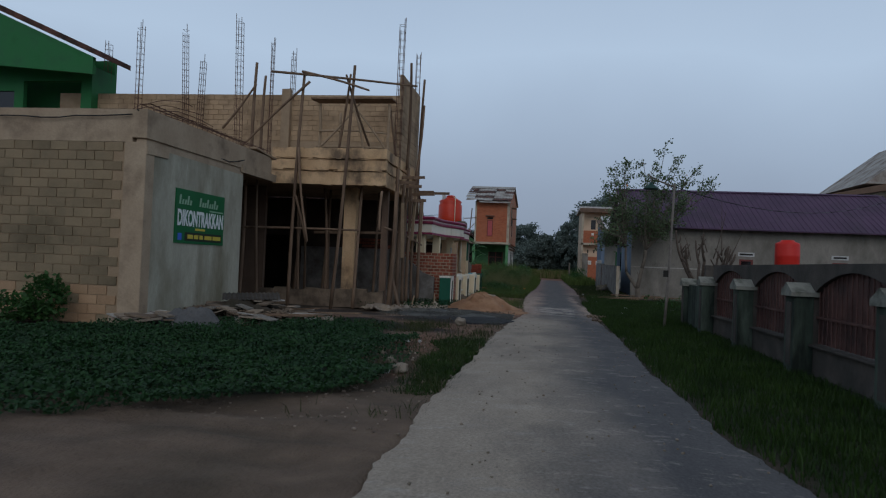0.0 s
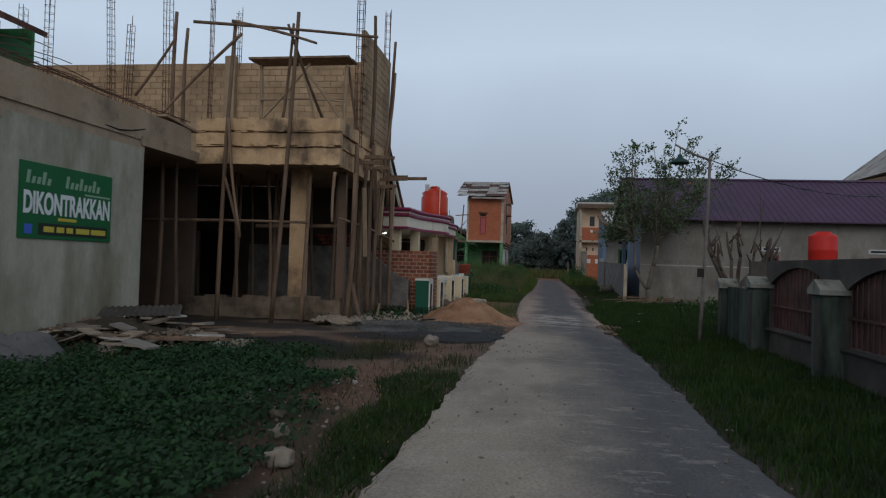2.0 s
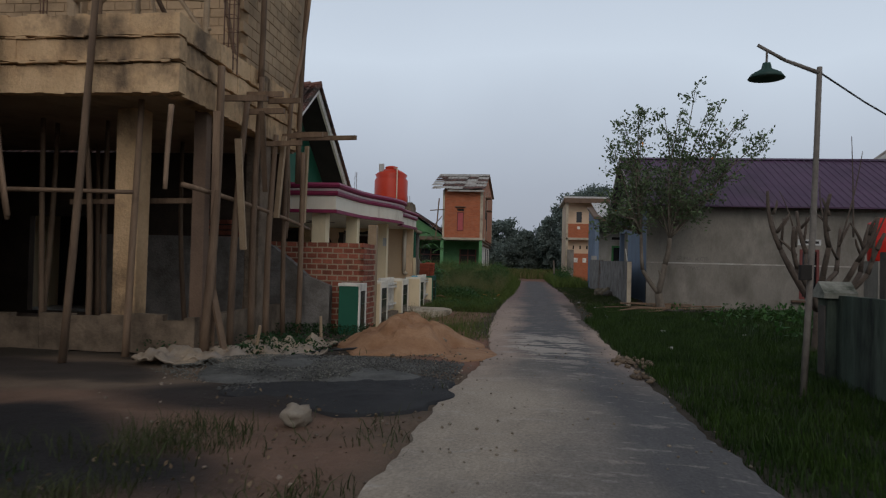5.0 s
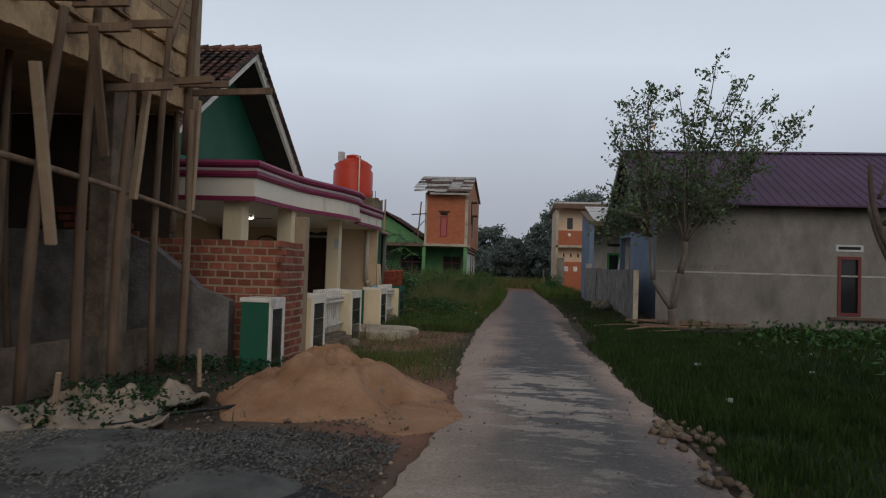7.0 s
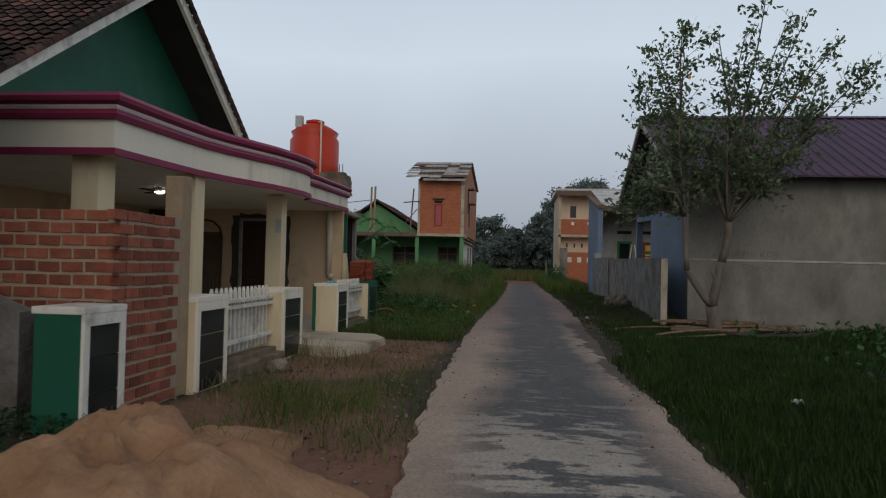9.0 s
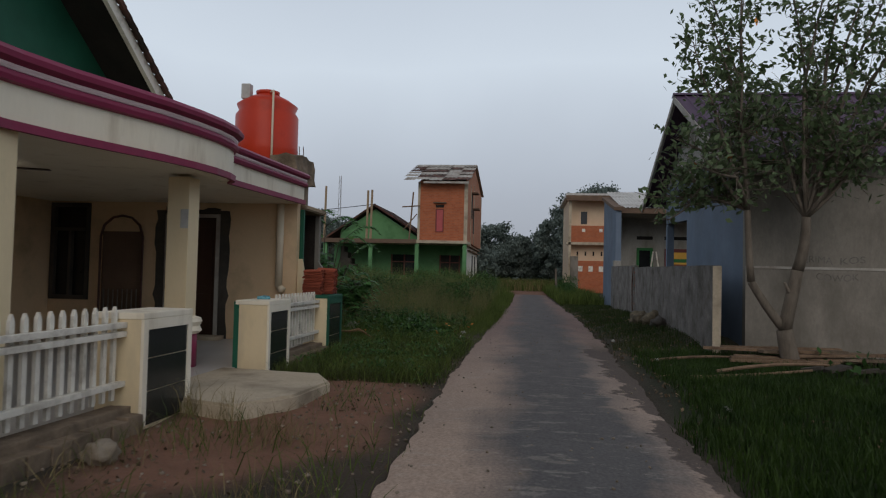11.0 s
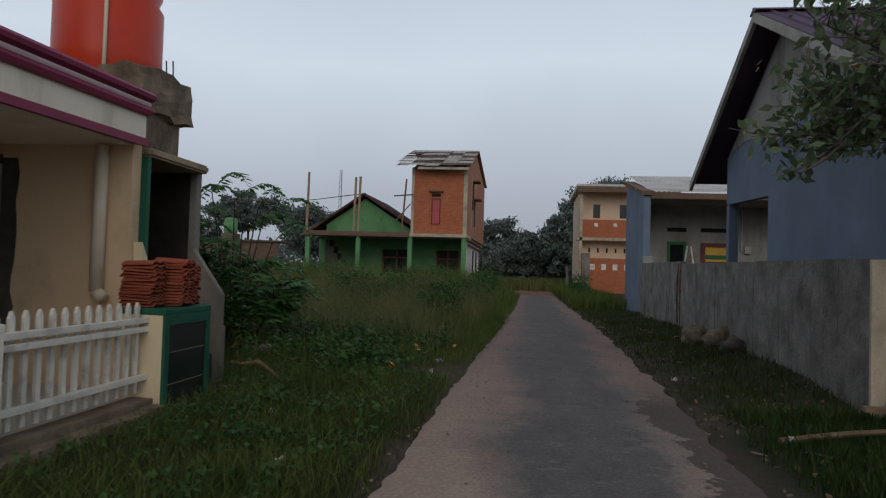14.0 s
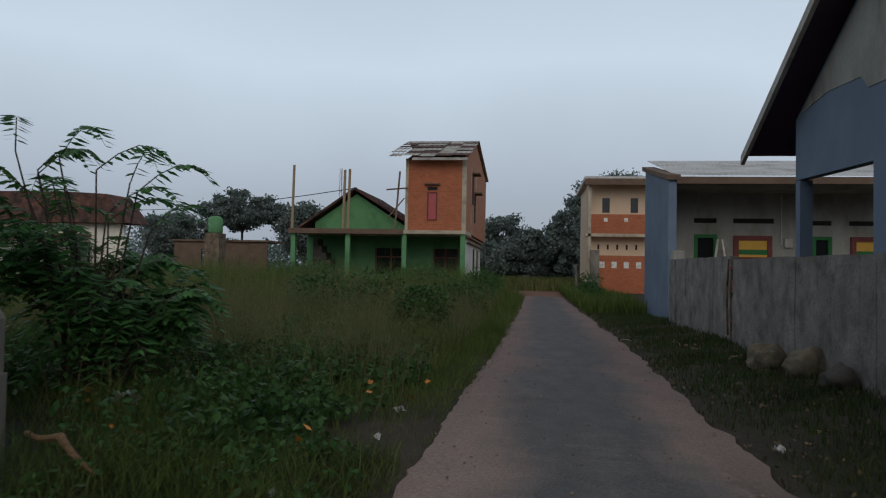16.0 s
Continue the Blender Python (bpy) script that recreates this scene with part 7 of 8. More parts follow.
lv3 = scatter(3000, -3.2, -1.2, 25.0, 30.2, lambda x, y: clump(x, y, 1.1, 3) ** 2)
blades("dry_verge_grass", lv3, rng.uniform(0.06, 0.32, len(lv3)), 0.003, L_dry, "dry straw-coloured grass beside the porch fence", bend=0.9)

nf = scatter(34000, -3.3, -0.95, 32.8, 38.8, lambda x, y: min(1.0, max(0.0, (edge_l(y) + 0.05 - x) * 2.2)) * (0.45 + 0.55 * clump(x, y, 0.9, 15)))
half_ = rng.random(len(nf)) < 0.68
blades("fence_side_grass", nf[half_], rng.uniform(0.05, 0.22, int(half_.sum())), 0.0045, L_verge, "dull rank grass between the lane and the porch fence", bend=0.9)
blades("fence_side_grass", nf[~half_], rng.uniform(0.08, 0.32, int((~half_).sum())), 0.0045, L_grass, "green tufts between the lane and the porch fence", bend=0.8)
ww = scatter(260, -3.2, -1.2, 33.0, 38.5, lambda x, y: clump(x, y, 0.9, 81))
wk = np.repeat(np.column_stack([ww, np.zeros(len(ww))]), 22, axis=0) + np.column_stack([rng.normal(0, 0.07, len(ww) * 22), rng.normal(0, 0.07, len(ww) * 22), rng.uniform(0.02, 0.2, len(ww) * 22)])
tagged(new("verge_weeds", leaves("verge_weeds", wk, 0.034, L_weed, 0.1, 1.6, np.array([0.0, -0.2, 1.0]))), "small leafy weeds beside the lane", "weeds", kind="stuff")
sg = scatter(52000, -7.5, -1.6, 9.5, 15.6, lambda x, y: clump(x, y, 0.6, 19) ** 1.3 * (1.0 if x < -3.4 + 0.4 * noise.noise((y, 1, 1)) else 0.12) * max(0.0, 1 - 1.2 * blot(x, y, -6.3, 15.4, 2.2, 1.6)))
blades("site_grass", sg, rng.uniform(0.03, 0.16, len(sg)), 0.004, L_lawn, "short grass and weeds before the building site", bend=0.9)

sw = scatter(900, -8.0, -3.2, 10.5, 15.2, lambda x, y: clump(x, y, 0.7, 91) * max(0.0, 1 - 1.2 * blot(x, y, -6.7, 15.2, 1.6, 1.4)))
sk = np.repeat(np.column_stack([sw, np.zeros(len(sw))]), 30, axis=0) + np.column_stack([rng.normal(0, 0.09, len(sw) * 30), rng.normal(0, 0.09, len(sw) * 30), rng.uniform(0.02, 0.22, len(sw) * 30)])
tagged(new("site_weeds", leaves("site_weeds", sk, 0.036, L_creeper, 0.1, 1.6, np.array([0.0, -0.2, 1.0]))), "low dark weeds round the mud of the building site", "weeds", kind="stuff")
sf = scatter(9000, -4.4, -1.9, 14.6, 17.3, lambda x, y: max(blot(x, y, -3.3, 15.4, 0.9, 0.7), blot(x, y, -2.7, 16.6, 0.6, 0.5)) * clump(x, y, 1.0, 93))
blades("mud_grass", sf, rng.uniform(0.05, 0.24, len(sf)), 0.004, L_verge, "grass fringe along the wet mud", bend=0.8)
for cx_, cy_, h_ in ((-3.15, 30.3, 0.55), (-2.75, 30.25, 0.42)):
    tuft = np.column_stack([rng.normal(cx_, 0.07, 60), rng.normal(cy_, 0.05, 60)])
    blades("grass_tuft", tuft, rng.uniform(0.3, 1.0, 60) * h_, 0.003, L_dry, "thin dry grass tuft at the slab's edge", bend=0.5)

# tall field left of the lane
def field_keep(x, y):
    return min(1.0, max(0.0, (edge_l(y) + 0.08 - x) * 6.0)) * (0.3 + 0.7 * clump(x, y, 0.35, 6))


f1 = scatter(150000, -12, -0.55, 37.2, 52, lambda x, y: field_keep(x, y) * (0.0 if x < -3.9 and y < 39.5 else 1.0) * (0.35 + 0.65 * min(1.0, max(0.0, (y - 38) / 6))))
h1 = np.clip(0.12 + 0.22 * np.minimum(1.0, (-0.9 - f1[:, 0]) / 1.6) + 0.03 * np.clip(f1[:, 1] - 41, 0, 9), 0.1, 0.6) * rng.uniform(0.5, 1.5, len(f1)) * np.array([0.4 + 0.9 * clump(x, y, 0.6, 12) for x, y in f1])
blades("field_grass", f1, h1, 0.0034, L_grass, "rank grass in the empty plot", bend=0.8)
fw1 = scatter(90000, -10, -1.25, 41.2, 56, lambda x, y: min(1.0, max(0.0, (edge_l(y) - 0.35 - x) * 1.2)) * clump(x, y, 0.55, 71) ** 1.6 * min(1.0, (y - 40.8) / 2.5))
hw1 = rng.uniform(0.5, 1.3, len(fw1)) * (1 + 0.4 * np.clip((fw1[:, 1] - 44) / 6, 0, 1)) * np.array([0.45 + 0.75 * clump(x, y, 0.7, 72) for x, y in fw1])
blades("seeding_grass", fw1, hw1, 0.0021, L_wisp, "tall wispy seeding grass in the empty plot", bend=0.55)
hd = fw1[::5]
hz_ = hw1[::5]
hc_ = np.repeat(np.column_stack([hd, hz_ * 0.93]), 5, axis=0) + rng.normal(size=(len(hd) * 5, 3)) * np.array([0.05, 0.05, 0.06])
tagged(new("seed_heads", leaves("seed_heads", hc_, 0.009, L_wisp, 0.6, 5.0)), "fine pale seed heads over the tall grass", "grass", kind="stuff")
f2 = scatter(66000, -24, -0.5, 52, 74, field_keep)
h2 = np.clip((0.2 - f2[:, 0]) / 2.2, 0.2, 1.0) * rng.uniform(0.5, 1.75, len(f2)) * np.array([0.6 + 0.7 * clump(x, y, 0.4, 12) for x, y in f2])
blades("field_grass", f2, h2, 0.010, L_grass, "tall overgrown grass in the empty plot")
f2b = scatter(16000, -40, -10, 38, 74, field_keep)
blades("field_grass", f2b, rng.uniform(0.4, 1.1, len(f2b)), 0.02, L_grass, "tall overgrown grass in the empty plot")
f3 = scatter(26000, -9, -1.3, 39, 70, lambda x, y: clump(x, y, 0.6, 21) ** 1.2 * min(1.0, (y - 36) / 12))
blades("dry_stalks", f3, rng.uniform(0.35, 1.2, len(f3)), 0.0022, L_dry, "dry seeding stalks standing above the grass", bend=0.55)
f4 = scatter(30000, -30, 30, 92, 125, None)
blades("far_field", f4, rng.uniform(0.4, 1.3, len(f4)), 0.02, L_dry, "dry reedy field beyond the lane's end")
f4b = scatter(26000, -30, 30, 92, 125, None)
blades("far_field_green", f4b, rng.uniform(0.6, 1.4, len(f4b)), 0.025, L_grass, "green reedy field beyond the lane's end")


def bush(x, y, r, h, n, size, m, label, name="bush"):
    c = rng.normal(size=(n, 3))
    c /= np.linalg.norm(c, axis=1)[:, None]
    c *= rng.uniform(0.35, 1.0, n)[:, None] ** 0.6
    k = 1 + 0.35 * np.array([noise.noise((p[0] * 1.7 + x, p[1] * 1.7 + y, p[2] * 1.7)) for p in c])
    c *= k[:, None]
    c = np.column_stack([x + c[:, 0] * r, y + c[:, 1] * r, h * 0.5 + c[:, 2] * h * 0.5])
    c = c[c[:, 2] > 0.03]
    t = thing(name, (x, y, 0), label, "bush", "wild bushes")
    me = leaves("crown", c - np.array([x, y, 0]), size, m, 0.0, 1.9)
    o = new("crown", me)
    o.parent = t
    bm = B()
    for _ in range(6):
        a = random.uniform(0, 6.28)
        stick(bm, (x + 0.04 * math.cos(a), y + 0.04 * math.sin(a), -0.05), (x + 0.55 * r * math.cos(a), y + 0.55 * r * math.sin(a), h * random.uniform(0.5, 0.85)), 0.014, 0.005, 5, 0.05, 3)
    part("stem", bm, M_darkbark, t)


for x, y, r, h in ((-2.3, 47.5, 0.9, 1.3), (-3.6, 49, 1.1, 1.6), (-2.0, 52.5, 0.9, 1.45), (-3.2, 55, 1.2, 1.8), (-5.5, 51, 1.2, 1.6), (-2.0, 59, 1.0, 1.7), (-4.2, 63, 1.3, 1.9), (-7.5, 57, 1.3, 1.9), (-2.2, 66, 1.1, 1.7), (-9.5, 63, 1.4, 2.0), (-6.5, 68, 1.3, 1.9), (-12, 66, 1.5, 1.9), (-2.4, 71, 1.0, 1.5), (2.6, 66, 0.7, 0.9), (2.9, 72, 0.9, 1.2), (3.4, 80, 1.2, 1.8)):
    bush(x, y, r * 0.8, h * 0.92, 1700, 0.055, L_weed, "wild leafy bush in the tall grass")
bush(-9.6, 12.45, 0.45, 1.0, 900, 0.06, L_weed, "small leafy shrub at the foot of the block wall")
bush(-10.2, 12.3, 0.6, 0.6, 700, 0.06, L_weed, "small leafy shrub at the foot of the block wall")

# creeping broad-leaved plants before the building site
cp = scatter(165000, -13, -1.9, 4.8, 14.4, lambda x, y: max(0.0, min(1.0, 1.6 * max(blot(x, y, -6.2, 8.6, 4.3, 3.6), 0.8 * blot(x, y, -4.3, 12.2, 1.7, 2.0)) - 0.2)) * (0.0 if x < -5.6 and y > 11.7 + 0.3 * noise.noise((x * 1.5, y, 4)) else 1.0) if y > 5.3 + 0.95 * max(0.0, x + 4.5) + 0.25 * noise.noise((x * 1.3, 2, 7)) else 0)
cz = np.array([0.03 + 0.13 * max(0.0, noise.noise((x * 0.9, y * 0.9, 5)) + 0.45) + 0.1 * max(0.0, noise.noise((x * 3.1, y * 3.1, 8))) for x, y in cp]) * rng.uniform(0.5, 1.3, len(cp))
tagged(new("creeper_patch", leaves("creeper_patch", np.column_stack([cp, cz + 0.03]), 0.038, L_creeper, 0.05, 1.4, np.array([0.0, -0.2, 1.0]))), "dense creeping plants with broad dark green leaves", "creeper", kind="stuff")
cp2 = scatter(16000, -6.5, -3.0, 21.0, 25.2, lambda x, y: clump(x, y, 0.9, 31) ** 2)
tagged(new("shade_weeds", leaves("shade_weeds", np.column_stack([cp2, rng.uniform(0.02, 0.2, len(cp2))]), 0.034, L_creeper, 0.05, 1.5, np.array([0.0, 0, 1.0]))), "small weeds at the foot of the scaffold", "weeds", kind="stuff")
pc = scatter(2600, -9, -1.5, 38.3, 50, lambda x, y: clump(x, y, 0.55, 41) ** 1.2 * (0.0 if x < -3.9 and y < 39.5 else 1.0))
wl_ = []
for x, y in pc:
    n = 46
    hh = rng.uniform(0.14, 0.5) * (0.7 if x > -2.2 else 1.0)
    u = rng.uniform(0.15, 1.0, n)
    a = rng.uniform(0, 2 * np.pi, n)
    r = rng.uniform(0.03, 0.22, n) * (1.15 - 0.5 * u)
    wl_.append(np.column_stack([x + r * np.cos(a), y + r * np.sin(a), 0.02 + hh * u]))
tagged(new("field_weeds", leaves("field_weeds", np.concatenate(wl_), 0.052, L_weed, 0.1, 1.6, np.array([0.0, -0.2, 1.0]))), "broad-leaved weeds in the empty plot", "weeds", kind="stuff")
yl = np.column_stack([scatter(26, -4.5, -1.2, 38.2, 44, None), np.full(26, 0.2)])
tagged(new("yellow_leaves", leaves("yellow_leaves", yl, 0.06, L_orange, 0.0, 1.5, np.array([0.0, -0.5, 1.0]))), "a few yellowed leaves among the weeds", "dead leaves", kind="stuff")


def tree(name, x, y, h, crown, n, size, lm, bm_mat, label, trunk_r=0.1, fork=0.35, clusters=60, seed=1, lean=(0, 0), leafspread=0.35, group="", category="tree", smoothleaf=1.8):
    """Tapered trunk, limbs and twigs, and leaf clusters at the twig ends. crown: (cx, cy, cz, rx, ry, rz) against the foot."""
    rs = random.Random(seed)
    t = thing(name, (x, y, 0), label, category, group)
    wood = B()
    cx, cy, cz, rx, ry, rz = crown
    top = Vector((x + lean[0], y + lean[1], h * fork))
    stick(wood, (x, y, -0.1), top, trunk_r, trunk_r * 0.75, 9, 0.06, 5)
    limbs = []
    for k in range(7):
        a = k * 2.4 + rs.uniform(-0.4, 0.4)
        q = Vector((x + cx + rx * 0.6 * math.cos(a), y + cy + ry * 0.6 * math.sin(a), cz + rz * rs.uniform(-0.35, 0.7)))
        s = top.lerp(Vector((x, y, h * fork * 0.75)), rs.uniform(0, 0.5))
        m = s.lerp(q, 0.5) + Vector((rs.uniform(-0.2, 0.2), rs.uniform(-0.2, 0.2), rs.uniform(0.1, 0.3))) * rx * 0.3
        stick(wood, s, m, trunk_r * 0.5, trunk_r * 0.34, 6, 0.03, 3)
        stick(wood, m, q, trunk_r * 0.34, trunk_r * 0.14, 6, 0.03, 3)
        limbs += [m, q, m.lerp(q, 0.5)]
    pts = []
    for k in range(clusters):
        while True:
            d_ = Vector((rs.uniform(-1, 1), rs.uniform(-1, 1), rs.uniform(-1, 1)))
            if 0.15 < d_.length < 1 and noise.noise(d_ * 1.9 + Vector((seed * 3.1, 0, 0))) > -0.22:
                break
        c = Vector((x + cx + rx * d_.x, y + cy + ry * d_.y, cz + rz * d_.z))
        near = min(limbs, key=lambda l: (l - c).length)
        stick(wood, near, c, trunk_r * 0.1 + 0.004, 0.004, 4, 0.04, 2)
        per = n // clusters
        g = rng.normal(size=(per, 3)) * leafspread * min(rx, rz) * 0.55
        g[:, 2] *= 0.7
        pts.append(g + np.array(c))
    part("trunk", wood, bm_mat, t, smooth=True)
    P_ = np.concatenate(pts)
    me = leaves("crown", P_ - np.array([x, y, 0]), size, lm, 0.35, smoothleaf)
    o = new("crown", me)
    o.parent = t
    return t


# the young tree by the purple-roofed house
yt = thing("young_tree", (4.66, 36.4, 0), "young tree with small pale-backed leaves and a forked grey trunk", "tree")
wood = B()
rs = random.Random(12)
FORK = Vector((3.9, 34.2, 0.72))
KNEE, KNEE2 = Vector((4.2, 34.2, 2.4)), Vector((3.36, 34.2, 2.5))
stick(wood, (4.03, 34.2, 0.08), FORK, 0.14, 0.115, 10, 0.02, 4)
stick(wood, FORK, (4.08, 34.2, 1.6), 0.10, 0.085, 9, 0.03, 4)
stick(wood, (4.08, 34.2, 1.6), KNEE, 0.085, 0.065, 9, 0.03, 4)
stick(wood, FORK, (3.42, 34.2, 1.42), 0.072, 0.058, 8, 0.03, 4)
stick(wood, (3.42, 34.2, 1.42), KNEE2, 0.058, 0.045, 8, 0.03, 4)
stick(wood, (4.0, 34.2, 1.2), (3.88, 34.15, 1.42), 0.035, 0.02, 6, 0.0, 2)
BOUGHS = ((KNEE, (4.9, 34.3, 7.0)), (KNEE, (5.4, 34.6, 6.5)), (KNEE, (6.8, 34.0, 5.45)), (KNEE, (6.2, 34.9, 5.9)), (KNEE, (4.3, 33.6, 6.0)), (KNEE, (5.9, 33.5, 4.7)), (KNEE, (4.6, 35.0, 5.2)), (KNEE, (5.2, 33.4, 3.6)),
          (KNEE2, (2.75, 34.0, 5.3)), (KNEE2, (3.4, 34.6, 5.9)), (KNEE2, (2.3, 34.3, 3.6)), (KNEE2, (3.1, 33.6, 4.4)), (KNEE2, (3.7, 34.9, 4.6)), (KNEE2, (2.6, 33.5, 3.0)), (KNEE, (4.5, 33.7, 3.4)), (KNEE, (3.9, 34.5, 4.0)),
          (KNEE2, (2.75, 34.3, 6.0)), (KNEE2, (3.2, 33.9, 6.25)), (KNEE, (6.3, 34.6, 5.95)), (KNEE, (6.95, 34.2, 5.2)), (KNEE, (5.6, 34.0, 6.5)), (KNEE, (4.0, 34.4, 6.3)), (KNEE, (4.9, 34.0, 3.0)), (KNEE2, (2.5, 34.0, 5.0)), (KNEE2, (3.0, 35.5, 3.2)), (KNEE2, (3.3, 35.8, 4.0)), (KNEE, (3.9, 35.7, 3.5)), (KNEE, (4.4, 35.9, 4.4)),
          (KNEE2, (2.15, 34.85, 2.75)), (KNEE2, (2.25, 34.5, 2.35)), (KNEE2, (2.4, 35.0, 3.1)), (KNEE2, (2.75, 35.3, 3.4)), (KNEE2, (2.75, 35.4, 2.7)))
pts = []
for s0, tip in BOUGHS:
    tip = Vector(tip)
    mid = s0.lerp(tip, 0.5) + Vector((rs.uniform(-0.15, 0.15), rs.uniform(-0.2, 0.2), rs.uniform(0.1, 0.35)))
    stick(wood, s0, mid, 0.035, 0.022, 6, 0.04, 4)
    stick(wood, mid, tip, 0.022, 0.008, 6, 0.04, 4)
    for k in range(30):
        u = rs.uniform(0.2, 1.0)
        c = s0.lerp(mid, u / 0.5) if u < 0.5 else mid.lerp(tip, (u - 0.5) / 0.5)
        d_ = Vector((rs.uniform(-1, 1), rs.uniform(-1, 1), rs.uniform(-0.3, 1.0))).normalized() * rs.uniform(0.3, 0.85) * (1.15 - 0.5 * u)
        q = c + d_
        stick(wood, c, q, 0.007, 0.003, 4, 0.03, 2)
        for j in range(12 if tip.z > 4.5 else 8 if tip.x < 2.42 else 5):
            pts.append(tuple(c.lerp(q, rs.uniform(0.25, 1.1)) + Vector((rs.gauss(0, 0.08), rs.gauss(0, 0.08), rs.gauss(0, 0.07)))))
GROW = 1.15
for v in wood.verts:
    v.co = Vector((4.66, 36.4, 1.45)) + (v.co - Vector((4.05, 34.2, 1.45))) * GROW
part("trunk", wood, M_bark, yt, smooth=True)
foot_ = np.array([4.66, 36.4, 0])
pts = np.array([4.66, 36.4, 1.45]) + (np.array(pts) - np.array([4.05, 34.2, 1.45])) * GROW
o = new("crown", leaves("crown", pts - foot_, 0.07, L_tree, 0.45, 1.9))
o.parent = yt
oc = np.vstack([pts[::420], [(2.2, 36.96, 2.69)]]) - foot_
o = new("withered_leaves", leaves("withered_leaves", oc, 0.08, L_orange, 0.3, 1.5))
o.parent = yt
tagged(o, "a few withered orange leaves")

# pruned leafless tree behind the yard corner
pt = thing("pruned_tree", (5.05, 24.4, 0), "pruned leafless tree with stubby branches", "tree")
bm = B()
rs = random.Random(4)
stick(bm, (5.05, 24.4, -0.1), (5.1, 24.4, 0.8), 0.11, 0.09, 9, 0.03, 4)
for k in range(9):
    a = k * 0.72 + 0.2
    m = Vector((5.15 + 0.7 * math.cos(a), 24.4 + 0.6 * math.sin(a), 1.6 + rs.uniform(-0.25, 0.3)))
    q = m + Vector((0.25 * math.cos(a) + rs.uniform(-0.1, 0.1), 0.3 * math.sin(a), rs.uniform(0.7, 1.1)))
    stick(bm, (5.1, 24.4, 0.75), m, 0.06, 0.045, 8, 0.08, 5)
    stick(bm, m, q, 0.045, 0.028, 8, 0.07, 5)
    for u in (0.3, 0.6):
        stick(bm, m.lerp(q, u), m.lerp(q, u) + Vector((rs.uniform(-0.3, 0.3), rs.uniform(-0.2, 0.2), rs.uniform(0.2, 0.5))), 0.03, 0.018, 6, 0.03, 3)
for x0, y0, z0, x1, z1 in ((5.4, 24.3, 2.0, 5.75, 3.6), (5.7, 24.5, 2.1, 5.65, 3.9), (5.2, 24.3, 2.2, 5.05, 3.1), (5.85, 24.2, 1.9, 6.3, 3.0), (4.7, 24.4, 1.9, 4.4, 2.9)):
    stick(bm, (x0, y0, z0), (x1, y0, z1), 0.02, 0.006, 5, 0.06, 5)
part("trunk", bm, M_stub, pt, smooth=True)

# feathery shrub beside the porch house
fs = thing("feathery_shrub", (-4.9, 40.7, 0), "leafy shrub with long drooping feathery fronds beside the house", "shrub")
wood = B()
rs = random.Random(9)
FV, FF = [], []


def frond(start, b, L, droop, lift):
    """One arching frond with paired pointed leaflets along its rachis."""
    fwd, side = Vector((math.cos(b), math.sin(b), 0)), Vector((-math.sin(b), math.cos(b), 0))
    at_u = lambda u: start + fwd * (L * u * (1 - 0.12 * u)) + Vector((0, 0, lift * math.sin(1.9 * u) - droop * u ** 2.4))
    for k in range(4):
        stick(wood, at_u(k / 4), at_u((k + 1) / 4), 0.008 - 0.0014 * k, 0.0066 - 0.0014 * k, 4, 0.0, 1)
    n = 15
    for s_ in range(2, n + 1):
        u = s_ / n
        c = at_u(u)
        l = 0.19 * (0.6 + 0.5 * math.sin(math.pi * min(1.0, u * 0.95)))
        for sg in ((-1, 1) if s_ < n else (0,)):
            d_ = (side * sg * 0.9 + fwd * (0.5 if sg else 1.0) + Vector((0, 0, rs.uniform(-0.6, -0.05)))).normalized()
            w_ = d_.cross(Vector((rs.uniform(-0.35, 0.35), rs.uniform(-0.35, 0.35), 1))).normalized() * l * 0.2
            k0 = len(FV)
            FV.extend([tuple(c), tuple(c + d_ * l * 0.4 + w_), tuple(c + d_ * l), tuple(c + d_ * l * 0.4 - w_)])
            FF.append((k0, k0 + 1, k0 + 2, k0 + 3))


for k in range(15):
    a = k * 2.4
    r = 0.25 + 0.75 * (k % 5) / 4
    z = (1.0, 1.45, 1.8, 1.25, 2.05)[k % 5] * rs.uniform(0.85, 1.05)
    p0 = Vector((-4.9 + 0.2 * math.cos(a), 40.7 + 0.2 * math.sin(a), -0.03))
    p1 = Vector((-4.85 + r * 1.0 * math.cos(a), 40.7 + r * 0.8 * math.sin(a), z))
    stick(wood, p0, p1, 0.022, 0.011, 5, 0.06, 4)
    for f in range(13):
        frond(p0.lerp(p1, rs.uniform(0.5, 1.0)), a + rs.uniform(-1.9, 1.9), rs.uniform(0.6, 1.05), rs.uniform(0.25, 0.7), rs.uniform(0.2, 0.55))
